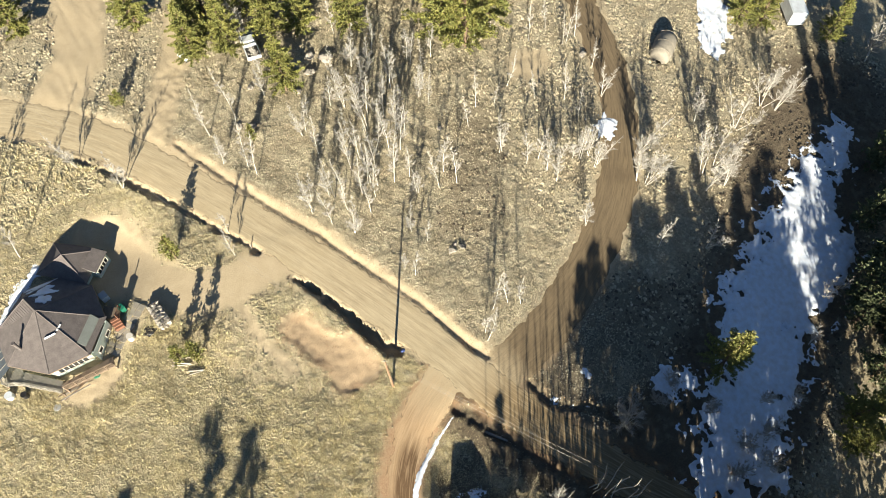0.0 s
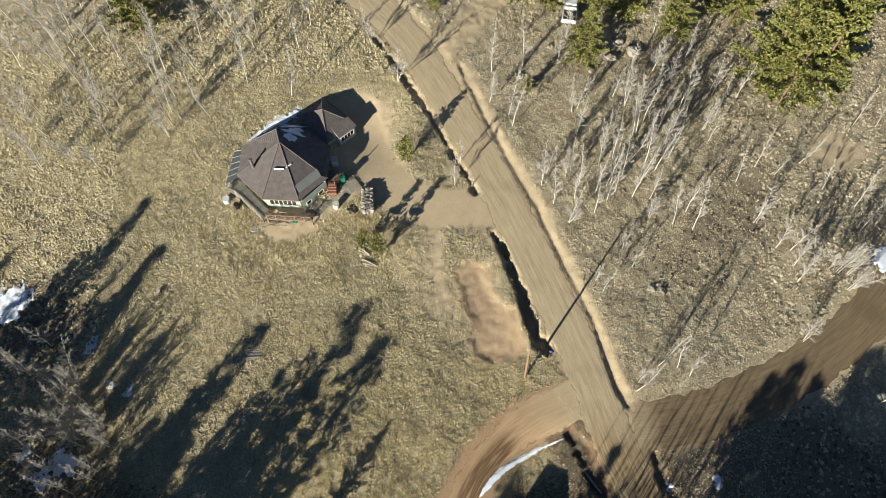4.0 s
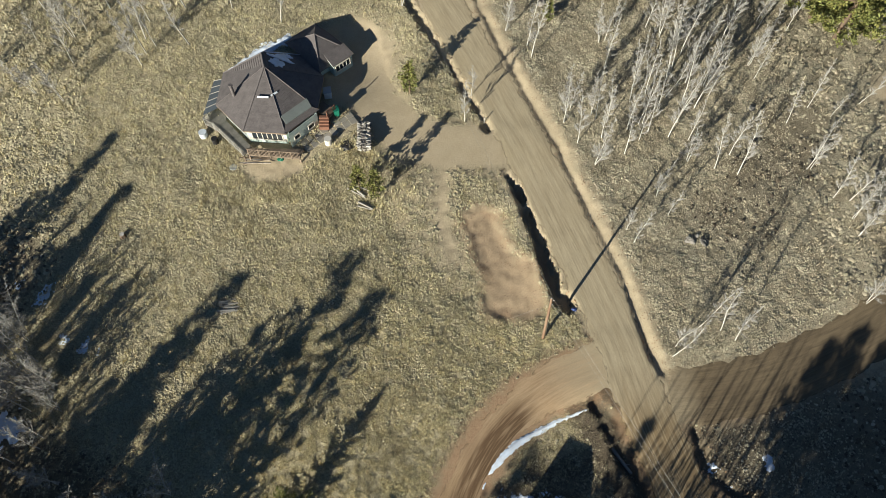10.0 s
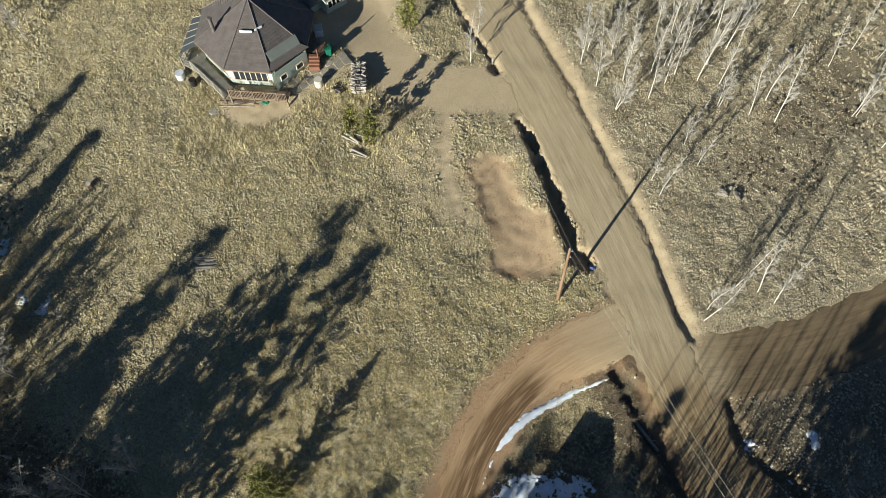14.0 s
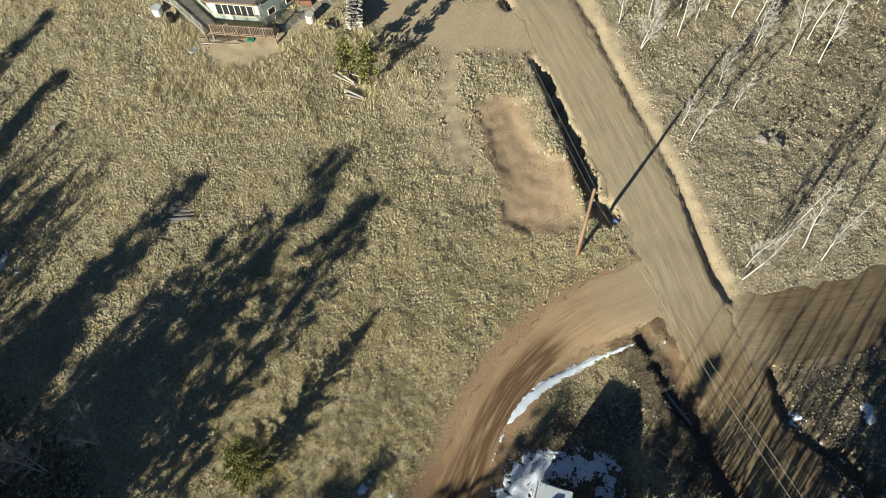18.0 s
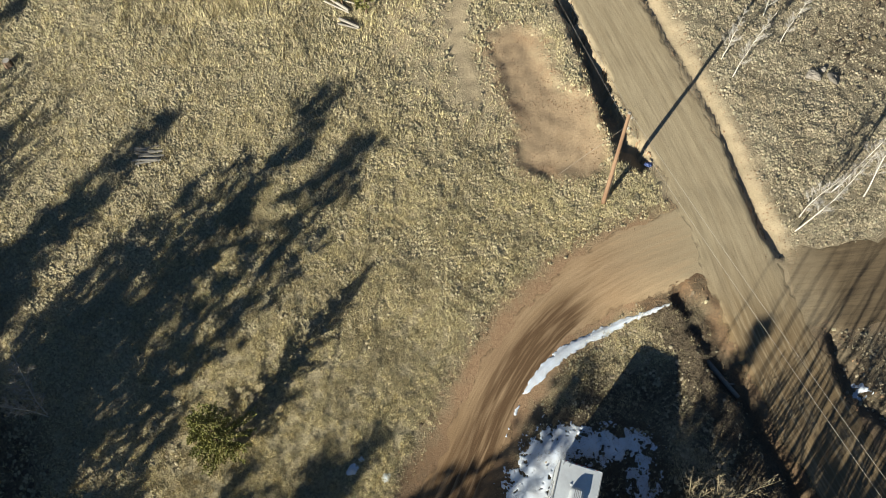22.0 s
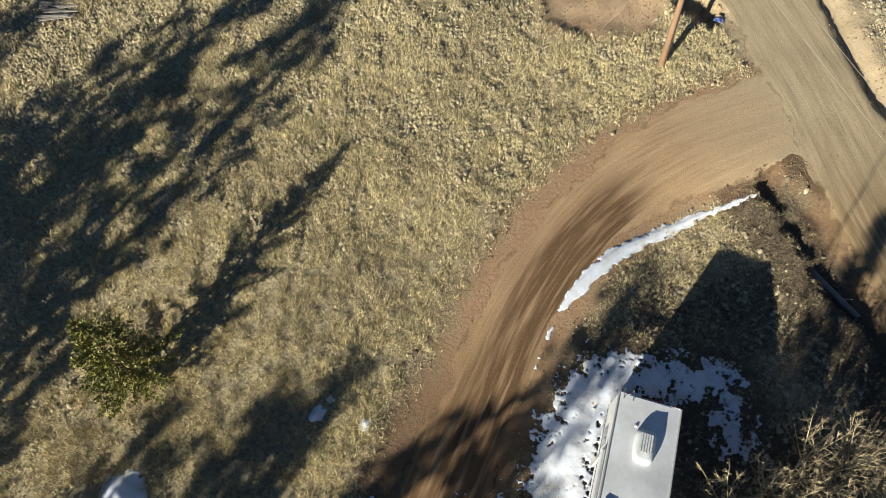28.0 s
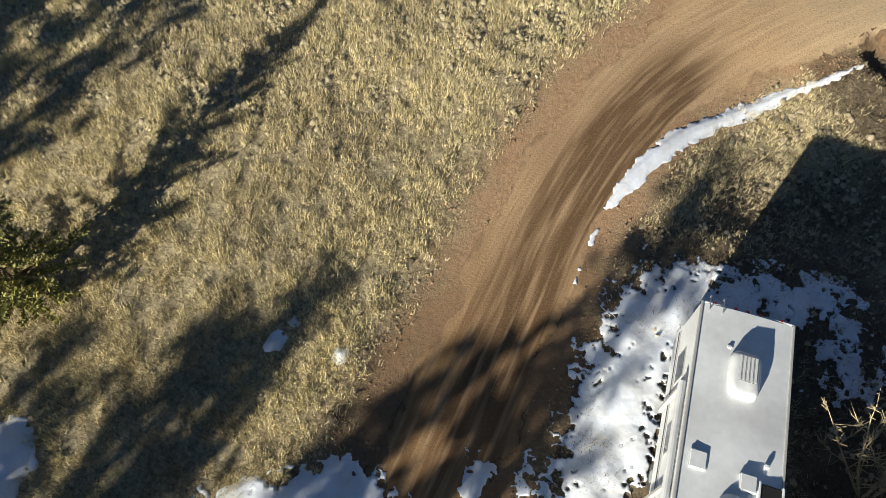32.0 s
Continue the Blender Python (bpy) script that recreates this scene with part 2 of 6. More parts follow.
M_GROUND = ground_material()
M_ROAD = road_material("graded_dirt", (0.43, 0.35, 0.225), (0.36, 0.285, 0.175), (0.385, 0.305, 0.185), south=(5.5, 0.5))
M_DRIVE = road_material("red_dirt", (0.41, 0.285, 0.165), (0.36, 0.24, 0.13), (0.3, 0.195, 0.11), (-1.9, -1.0, 0.3, 1.1, 18, 25, 35, 39), (39.3, 45.3))
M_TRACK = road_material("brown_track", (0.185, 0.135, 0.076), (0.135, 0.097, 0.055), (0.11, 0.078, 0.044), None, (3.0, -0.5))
M_GRASS = material("dry_grass", (0.7, 0.615, 0.36), 0.9, spread=0.3, scale=0.25, fine=3.6, bump=0, per="island", tint=(0.46, 0.39, 0.235), hue=0.01, vary=(0.78, 1.2))
M_TUSSOCK = material("matted_grass", (0.45, 0.385, 0.242), 0.95, spread=0.22, scale=0.25, fine=9, bump=0.6, dist=0.04, per="island", tint=(0.36, 0.315, 0.2), hue=0.008, vary=(0.76, 1.14))
M_WETLEAF = material("wet_leaves", (0.13, 0.1, 0.062), 0.8, spread=0.35, scale=0.4, fine=9, bump=0.6, dist=0.05, per="island", tint=(0.07, 0.052, 0.034), hue=0.012)
M_CLOD = material("earth_clods", (0.33, 0.215, 0.125), 0.95, spread=0.3, scale=0.8, fine=12, bump=0.6, dist=0.03, per="island", tint=(0.2, 0.122, 0.068))
M_SAGE = material("sage_clumps", (0.46, 0.4, 0.275), 0.9, spread=0.25, scale=0.3, fine=3, bump=0, per="island", tint=(0.34, 0.285, 0.185), hue=0.012, vary=(0.8, 1.16))
M_SNOW = material("old_snow", (0.7, 0.77, 0.87), 0.6, spread=0.06, scale=1.5, fine=12, bump=0.2, dist=0.03, tint=(0.6, 0.62, 0.65))
M_BARK = material("aspen_bark", (0.58, 0.55, 0.485), 0.8, spread=0.2, scale=3, fine=14, bump=0.3, tint=(0.4, 0.37, 0.31))
M_WILLOW = material("willow_bark", (0.52, 0.44, 0.28), 0.85, spread=0.25, scale=3, fine=14, bump=0.3, tint=(0.36, 0.29, 0.18))
M_TWIG = material("aspen_twigs", (0.43, 0.4, 0.355), 0.85, spread=0.2, scale=2, fine=9, bump=0, per="island")
M_PINEBARK = material("pine_bark", (0.17, 0.115, 0.075), 0.95, spread=0.3, scale=4, fine=22, bump=0.6)
M_NEEDLE = material("pine_needles", (0.24, 0.232, 0.058), 0.7, spread=0.25, scale=0.8, fine=6, bump=0, per="island", tint=(0.16, 0.17, 0.045), hue=0.02)
M_SPRUCE = material("spruce_needles", (0.09, 0.108, 0.042), 0.75, spread=0.25, scale=0.8, fine=6, bump=0, per="island", tint=(0.055, 0.07, 0.03), hue=0.015)
M_SHINGLE = material("asphalt_shingle", (0.155, 0.133, 0.124), 0.95, spread=0.32, scale=1.6, fine=13, bump=0.5, dist=0.025, tint=(0.115, 0.098, 0.092))
M_GREENWALL = material("sage_green_siding", (0.48, 0.55, 0.49), 0.8, spread=0.1, scale=1.5, fine=18, bump=0.1)
M_CREAM = material("cream_paint", (0.72, 0.66, 0.55), 0.7, spread=0.08, scale=1.5, fine=18, bump=0.1)
M_WOOD = material("weathered_wood", (0.27, 0.2, 0.14), 0.85, spread=0.3, scale=2.0, fine=30, bump=0.4, per="object")
M_REDWOOD = material("red_stained_wood", (0.27, 0.125, 0.075), 0.8, spread=0.25, scale=2.0, fine=30, bump=0.3, per="object")
M_GREYWOOD = material("grey_wood", (0.36, 0.33, 0.28), 0.9, spread=0.25, scale=2.0, fine=30, bump=0.4, per="object")
M_POLE = material("pole_wood", (0.21, 0.125, 0.072), 0.85, spread=0.25, scale=1.0, fine=25, bump=0.4, tint=(0.28, 0.18, 0.11))
M_LOGEND = material("split_log", (0.5, 0.46, 0.4), 0.9, spread=0.35, scale=3.0, fine=25, bump=0.4, per="object", tint=(0.2, 0.165, 0.125), vary=(0.5, 1.45))
M_WHITE = material("white_fibreglass", (0.78, 0.825, 0.84), 0.45, spread=0.05, scale=0.9, fine=6, bump=0.04, tint=(0.6, 0.62, 0.635))
M_TRIM = material("grey_trim", (0.42, 0.42, 0.41), 0.5, spread=0.1, scale=2, fine=20, bump=0.05)
M_DARK = material("dark_plastic", (0.025, 0.023, 0.022), 0.5, spread=0.2, scale=2, fine=20, bump=0.1)
M_RED = material("red_lens", (0.28, 0.015, 0.012), 0.3, spread=0.05, bump=0)
M_METAL = material("galvanised_steel", (0.5, 0.51, 0.52), 0.45, 0.8, spread=0.1, scale=4, fine=30, bump=0.1)
M_PANEL = material("smoky_roof_panel", (0.1, 0.115, 0.125), 0.25, spread=0.2, scale=1.2, fine=9, bump=0.05)
M_METALROOF = material("weathered_green_metal", (0.24, 0.255, 0.225), 0.6, 0.1, spread=0.15, scale=1.2, fine=14, bump=0.1)
M_WIRE = material("bare_wire", (0.33, 0.3, 0.26), 0.5, 0.3, spread=0.1, bump=0)
M_FLAG = material("pale_flagstone", (0.4, 0.355, 0.28), 0.9, spread=0.2, scale=2.5, fine=18, bump=0.4, dist=0.02, per="object")
M_STONE = material("granite", (0.31, 0.275, 0.23), 0.9, spread=0.25, scale=3, fine=18, bump=0.6, dist=0.05, per="object")
M_GREEN = material("green_plastic", (0.02, 0.2, 0.12), 0.5, spread=0.1, bump=0.05)
M_BLUE = material("blue_tarp", (0.08, 0.12, 0.3), 0.55, spread=0.15, bump=0.3)
M_GLASS = bpy.data.materials.new("window_glass")
M_GLASS.use_nodes = True
_g = M_GLASS.node_tree.nodes["Principled BSDF"]
_g.inputs["Base Color"].default_value, _g.inputs["Roughness"].default_value = (0.03, 0.035, 0.04, 1), 0.06
_g.inputs["Specular IOR Level"].default_value = 0.7


# ---- mesh helpers ----
def part(name, bm, mat, parent=None, label="", smooth=False):
    """Links a bmesh as one mesh object, under a thing or part where one is given."""
    me = bpy.data.meshes.new(name)
    bm.to_mesh(me)
    bm.free()
    me.materials.append(mat)
    if smooth:
        me.polygons.foreach_set("use_smooth", [True] * len(me.polygons))
    ob = new(name, me)
    if parent:
        ob.parent = parent
    if label:
        ob["label"] = label
    return ob


def soup(name, verts, faces, mat, parent=None, smooth=False):
    """The same from lists of corners and faces."""
    me = bpy.data.meshes.new(name)
    me.from_pydata([tuple(v) for v in verts], [], faces)
    me.materials.append(mat)
    if smooth:
        me.polygons.foreach_set("use_smooth", [True] * len(me.polygons))
    ob = new(name, me)
    if parent:
        ob.parent = parent
    return ob


def empty(name, m, label, category, group=""):
    ob = new(name)
    ob.matrix_world = m
    return tagged(ob, label, category, group)


def box(bm, x0, x1, y0, y1, z0, z1, bevel=0.0, m=None):
    """A box, with bevelled edges where asked; returns its corners."""
    made = bmesh.ops.create_cube(bm, size=1.0)["verts"]
    for v in made:
        v.co = Vector(((x0 + x1) / 2 + v.co.x * (x1 - x0), (y0 + y1) / 2 + v.co.y * (y1 - y0), (z0 + z1) / 2 + v.co.z * (z1 - z0)))
        if m:
            v.co = m @ v.co
    if bevel:
        edges = list({e for v in made for e in v.link_edges})
        bmesh.ops.bevel(bm, geom=edges, offset=bevel, segments=2, affect="EDGES")
    return made


def rod(bm, a, b, r0, r1=None, sides=8):
    """A tapered round bar from a to b, with closed ends."""
    a, b = Vector(a), Vector(b)
    r1 = r0 if r1 is None else r1
    turn = (b - a).to_track_quat("Z", "Y").to_matrix().to_4x4()
    m = Matrix.Translation((a + b) / 2) @ turn
    bmesh.ops.create_cone(bm, cap_ends=True, segments=sides, radius1=r0, radius2=r1, depth=(b - a).length, matrix=m)


def slab(bm, ring, thick):
    """A sheet over a ring of corners with a thickness below it."""
    top = [bm.verts.new(v) for v in ring]
    low = [bm.verts.new((v[0], v[1], v[2] - thick)) for v in ring]
    bm.faces.new(top)
    bm.faces.new(low[::-1])
    for i in range(len(ring)):
        j = (i + 1) % len(ring)
        bm.faces.new((top[j], top[i], low[i], low[j]))


# ---- the lie of the land ----
def soft(v, k=4.0):
    return k * np.logaddexp(0, v / k)


def hill(x, y):
    """The bare slope: it climbs to the north and falls away to the west and the east."""
    yy = 160 * np.tanh(y / 160)
    return 0.183 * yy - 0.12 - 0.095 * soft(-np.maximum(x, -160) - 9) - 0.05 * soft(np.minimum(x, 200) - 24)


ROAD = [(-40, 84), (-22, 73.5), (-8.2, 63.2), (-4.2, 59.3), (0.6, 53.5), (3.6, 47.7), (7.0, 41), (9.9, 35), (12.3, 29.9), (14.3, 25), (16.2, 20.4),
        (19.3, 12.3), (21.0, 7.8), (22.4, 2.3), (24.7, -3.9), (26.8, -8.5), (30.5, -16), (36, -26), (44, -38)]
TRACK = [(24.9, 3.1), (30, 3.6), (35, 4.8), (44.5, 8.7), (51, 12.6), (56, 16.8), (60, 21.4), (64, 27), (67, 35), (71, 46)]
DRIVE = [(-6, -30), (-2.5, -22), (0.2, -16.5), (2.5, -11.6), (3.9, -8.5), (5.0, -6.2), (6.1, -3.6), (8.5, 0.0), (11.4, 2.7), (15.4, 4.9), (20.5, 6.6)]
YARD = [(12.2, 28.6), (8, 28.8), (3.5, 28.6), (0, 30.3), (-3.0, 34), (-4.6, 38), (-5.6, 42)]
SPUR = [(4, 26.5), (3.8, 21), (5.0, 16.5)]
PIT = [(7.9, 20.2), (8.6, 18.0), (9.9, 15.2), (9.5, 12.2), (12.1, 12.1), (11.6, 15.0)]
FORK = [(5.5, 50.5), (10.5, 56.5), (15, 62.5), (20, 70)]
FORK2 = [(-3, 61), (3, 66), (7, 76), (9, 90)]
GULLY = [(10.9, 25.4), (12.1, 23.1), (12.95, 20.5), (13.8, 18.0), (14.4, 15.2), (15.1, 13.4), (16.3, 11.7)]
WORN = [(0.5, 27.5), (1.4, 23.0), (3.2, 19.0), (5.0, 16.0)]
RUT_N = [(-4.0, 53.5), (-2.2, 51.1), (0.0, 47.6), (2.9, 42.5), (6.2, 36.0), (8.9, 30.8)]
RUT_E = [(7.6, 48.2), (10.3, 41.4), (13.2, 35.0), (16.1, 28.9), (17.9, 24.0), (19.3, 20.7), (20.4, 17.9), (21.4, 15.4), (22.3, 12.4), (22.9, 9.6), (23.4, 7.6), (24.3, 5.5)]
RUT_SW = [(18.1, 2.6), (18.9, 1.7), (19.8, -0.5), (21.1, -4.1), (22.4, -7.2), (25.4, -13.2)]
RUT_SE = [(26.9, 0.2), (27.6, -2.8), (29.4, -4.8), (31.4, -6.4), (34, -11)]


def away(px, py, line):
    """How far points lie from a line of straight stretches, how far along it, and on which side (positive: its left)."""
    px, py = np.asarray(px, float), np.asarray(py, float)
    best, along, side, run = np.full(px.shape, 1e9), np.zeros(px.shape), np.zeros(px.shape), 0.0
    for (ax, ay), (bx, by) in zip(line, line[1:]):
        dx, dy = bx - ax, by - ay
        ln = math.hypot(dx, dy)
        t = np.clip(((px - ax) * dx + (py - ay) * dy) / ln ** 2, 0, 1)
        d = np.hypot(px - ax - t * dx, py - ay - t * dy)
        hit = d < best
        best, along = np.where(hit, d, best), np.where(hit, run + t * ln, along)
        side = np.where(hit, np.sign(dx * (py - ay) - dy * (px - ax)), side)
        run += ln
    return best, along, side


def step(v, a, b):
    t = np.clip((v - a) / (b - a), 0, 1)
    return t * t * (3 - 2 * t)


LATTICE = np.random.RandomState(5).rand(256, 256)


def rough(x, y):
    """Smooth random values from 0 to 1 over the plane, about one lump a metre."""
    x, y = np.asarray(x, float), np.asarray(y, float)
    xi, yi = np.floor(x).astype(int), np.floor(y).astype(int)
    fx, fy = x - xi, y - yi
    fx, fy = fx * fx * (3 - 2 * fx), fy * fy * (3 - 2 * fy)
    a, b = LATTICE[yi & 255, xi & 255], LATTICE[yi & 255, (xi + 1) & 255]
    c, d = LATTICE[(yi + 1) & 255, xi & 255], LATTICE[(yi + 1) & 255, (xi + 1) & 255]
    return (a + (b - a) * fx) * (1 - fy) + (c + (d - c) * fx) * fy


def waves(x, y):
    """Small unevenness of the ground, in metres."""
    return (0.3 * (rough(x * 0.16, y * 0.16) - 0.5) + 0.12 * (rough(x * 0.55 + 9, y * 0.55) - 0.5)
            + 0.12 * (rough(x * 1.7 + 0.4 * y, y * 1.7 + 31 - 0.4 * x) - 0.5))


def drive_half(along):
    return 2.0 + 0.7 * step(along, 34, 43)


def height(x, y):
    x, y = np.asarray(x, float), np.asarray(y, float)
    h = hill(x, y) + waves(x, y)
    d, _, s = away(x, y, ROAD)
    # the road is cut in: a bank on its north-east side, its edge standing proud of the verge on the other
    flat = hill(x, y) - 0.12
    h = np.where(s > 0, h + 0.03 * step(d, 2.6, 5.4) * (1 - step(d, 6, 12)), h + 0.0)
    h = flat + (h - flat) * step(d, 2.5, 3.6)
    for line, half in ((TRACK, 3.2), (DRIVE, 2.4), (YARD, 2.3)):
        d, _, _ = away(x, y, line)
        flat = hill(x, y) - 0.06
        h = flat + (h - flat) * step(d, half, half + 1.0)
    for line, half, deep in ((GULLY, 1.0, 1.1), (RUT_N, 0.42, 0.5), (RUT_E, 0.32, 0.26), (RUT_SW, 0.85, 0.55), (RUT_SE, 0.7, 0.55)):
        d, a, s = away(x, y, line)
        d = d + (0.04 if line is RUT_E else 0.12) * np.sin(a * 2.1) + (0.03 if line is RUT_E else 0.08) * np.sin(a * 5.3 + 1)
        if line is not RUT_E:
            d = d + 0.5 * (rough(x * 0.9 + 3, y * 0.9) - 0.5) + 0.3 * (rough(x * 2.1, y * 2.1 + 8) - 0.5)
        half = half * (0.75 + 0.5 * rough(a * 0.5, half * 40)) * ((0.62 + 0.5 * step(a, 4, 12)) * (1 - 0.55 * step(a, 13, 15.5)) if line is GULLY else 1)
        outer = half * (1.15 + np.where(s > 0, -0.5 if line is GULLY else 2.6 if line is RUT_E else 0.0, 0.0))
        h = h - deep * (1 - step(d, half * 0.45, outer))
    d, a, s = away(x, y, GULLY)
    h = h + np.where(s < 0, 0.5 * step(d, 0.5, 1.0) * np.exp(-(np.maximum(d - 1.2, 0) / 1.6) ** 2), 0) * step(a, 0.5, 3) * (1 - step(a, 12.5, 14.5))
    d, a, s = away(x, y, RUT_SW)
    h = h + np.where(s < 0, 0.1 * step(d, 0.6, 1.2) * np.exp(-(np.maximum(d - 1.2, 0) / 1.3) ** 2), 0) * step(a, 0.5, 2)
    # the yard beside the house is cut level
    h = h - 1.15 * np.exp(-((x + 4.6) / 5.0) ** 2 - ((y - 40.0) / 5.2) ** 2)
    d, a, s = away(x, y, PIT)
    h = h - 0.15 * (1 - step(d + 1.4 * (rough(x * 0.9, y * 0.9) - 0.5), 1.2, 2.2)) + 0.1 * np.exp(-((d - 1.9) / 0.5) ** 2) * rough(x * 1.9 + 4, y * 1.9)
    # the ground between the driveway and the road lies in a hollow
    q = ((x - 15.5) / 4.4) ** 2 + ((y + 1.6) / 4.2) ** 2
    h = h - 0.8 * np.exp(-q ** 2)
    return h


def at(x, y, dz=0.0):
    return float(height(np.array([x]), np.array([y]))[0]) + dz


def bare_field(x, y):
    """Distance outside the bare earth (negative within)."""
    out = np.full(np.shape(x), 50.0)
    for line, half in ((ROAD, 3.1), (TRACK, 2.9), (DRIVE, 2.7), (YARD, 2.7), (SPUR, 0.8), (PIT, 1.9), (FORK, 2.0), (FORK2, 3.4), (RUT_E, 1.3), (GULLY, 0.9)):
        out = np.minimum(out, away(x, y, line)[0] - half)
    out = np.minimum(out, np.hypot(x + 5.5, (y - 39.5) * 0.8) - 4.6)
    out = np.minimum(out, np.hypot(x + 13.5, (y - 27.4) * 1.6) - 3.4)
    out = np.minimum(out, np.hypot((x - 55) * 0.7, y - 36) - 2.6)
    return out


def litter_field(x, y):
    """Positive under the trees, where leaves cover the ground; negative in the open meadow."""
    d, _, s = away(x, y, ROAD)
    east = np.where(s > 0, d - 2, -d)
    south = np.minimum(away(x, y, DRIVE)[0] - 2.0, 6 - y) * np.where((x > 8) & (y < 4), 1, -1) * 0.4
    west = -np.hypot((x + 50) * 0.8, y - 64) + 9
    return np.maximum(np.maximum(east, west), np.where((x > 8) & (y < 4), south - 1.0, -9))


def red_field(x, y):
    """One in the dug-out patch by the pole and along the driveway's shoulders, where the subsoil is red."""
    pit = 0.5 + 0.35 * step(away(x, y, PIT)[0] + 1.2 * (rough(x * 0.7, y * 0.7) - 0.5), 0.8, 2.0)
    pit = pit * (1 - step(away(x, y, PIT)[0], 2.2, 3.4))
    shoulder = (1 - step(away(x, y, DRIVE)[0] + 0.8 * (rough(x * 1.1, y * 1.1) - 0.5), 2.6, 3.8)) * 0.95
    return np.maximum(pit, shoulder)


def worn_field(x, y):
    """One where feet and wheels have thinned the grass, between the yard and the dug-out patch and below the house."""
    d = away(x, y, WORN)[0] + 2.4 * (rough(x * 0.45, y * 0.45 + 11) - 0.5) + 0.8 * (rough(x * 1.6, y * 1.6) - 0.5)
    yard = np.hypot((x + 5) * 0.55, y - 33) + 2.0 * (rough(x * 0.5 + 5, y * 0.5) - 0.5)
    edge = bare_field(x, y) + 1.6 * (rough(x * 0.6, y * 0.6 + 23) - 0.5)
    return np.maximum(np.maximum(1 - step(d, 1.8, 4.6), 0.8 * (1 - step(edge, 0.0, 2.2)) * step(y, 13, 18)), 0.8 * (1 - step(yard, 3.2, 5.5)))


def damp_shade_field(x, y):
    """Strength of ground darkening: meltwater round the lying snow, and shade painted into the soil colour."""
    wet_dark = 1 - step(away(x, y, [(92, 8), (80, 2), (74, 0), (68, -5), (60, -9), (53, -13), (44, -16), (36, -17)])[0], 7, 14)
    wet_dark = np.maximum(wet_dark, 0.9 * (1 - step(away(x, y, [(6.6, -15), (8.0, -9.2), (9.8, -6.6), (14, -6.4), (14.5, -12), (17, -10)])[0], 1.4, 3.6)))
    # shade of trailer and trees painted into the hollow by the driveway
    wet_dark = np.maximum(wet_dark, 0.7 * (1 - step(away(x, y, [(12.5, -3.8), (17.5, -3.4), (19.5, -6)])[0] + 1.2 * (rough(x * 0.8, y * 0.8) - 0.5), 1.0, 2.6)))
    wet_dark = np.maximum(wet_dark, 0.8 * (1 - step(np.hypot(x + 44, (y - 17) * 1.3), 4, 12)))
    wet_dark = np.maximum(wet_dark, 0.8 * (1 - step(away(x, y, [(-40, 1), (-34, -3), (-24, -8)])[0], 2, 6)))
    # ditch and tree shade painted along the road's south-west lip
    wet_dark = np.maximum(wet_dark, 0.95 * (1 - step(away(x, y, RUT_SW)[0] + 0.8 * (rough(x, y) - 0.5), 2.2, 3.6)))
    wet_dark = np.maximum(wet_dark, 0.85 * (1 - step(away(x, y, DRIVE)[0], 2.6, 3.8)) * (1 - step(y, -9, -3)))
    # conifer shade painted into the litter south of the side track
    wet_dark = np.maximum(wet_dark, 0.65 * (1 - step(away(x, y, [(31, -1), (38, 1), (48, -4)])[0] + 3 * (rough(x * 0.4, y * 0.4) - 0.5), 3.5, 8)))
    # a darker patch of litter west of the north-east aspens
    wet_dark = np.maximum(wet_dark, 0.5 * (1 - step(away(x, y, [(34, 21), (38, 26), (42, 31)])[0] + 3 * (rough(x * 0.4 + 7, y * 0.4) - 0.5), 2.0, 5.5)))
    # a darker margin along the south-east ditch
    return np.maximum(wet_dark, 0.8 * (1 - step(away(x, y, [(27, -1), (29.5, -5), (34, -9)])[0], 1.2, 3.5)))


def ground_sheet():
    def line(lo, hi, fine, far):
        core = np.arange(lo, hi + fine / 2, fine)
        grow = [fine]
        while sum(grow) < far:
            grow.append(grow[-1] * 1.13)
        g = np.cumsum(grow)
        return np.concatenate([(lo - g)[::-1], core, hi + g])
    xs, ys = line(-40, 50, 0.25, 1400), line(-17, 58, 0.25, 1400)
    X, Y = np.meshgrid(xs, ys)
    Z = height(X, Y)
    nx, ny = len(xs), len(ys)
    co = np.stack([X, Y, Z], -1).reshape(-1, 3)
    i = (np.arange(ny - 1)[:, None] * nx + np.arange(nx - 1)[None, :]).ravel()
    quads = np.stack([i, i + 1, i + nx + 1, i + nx], 1)
    me = bpy.data.meshes.new("ground")
    me.vertices.add(len(co))
    me.vertices.foreach_set("co", co.ravel())
    me.loops.add(quads.size)
    me.loops.foreach_set("vertex_index", quads.ravel())
    me.polygons.add(len(quads))
    me.polygons.foreach_set("loop_start", np.arange(0, quads.size, 4))
    me.update()
    me.polygons.foreach_set("use_smooth", np.ones(len(quads), bool))
    for name, field in (("bare", bare_field), ("litter", litter_field), ("red", red_field), ("darkened", damp_shade_field), ("worn", worn_field)):
        me.attributes.new(name, "FLOAT", "POINT").data.foreach_set("value", field(X, Y).ravel())
    me.materials.append(M_GROUND)
    return tagged(new("ground", me), "hillside of dry straw-coloured grass, leaf litter and bare earth", "ground", kind="structure")


ground_sheet()


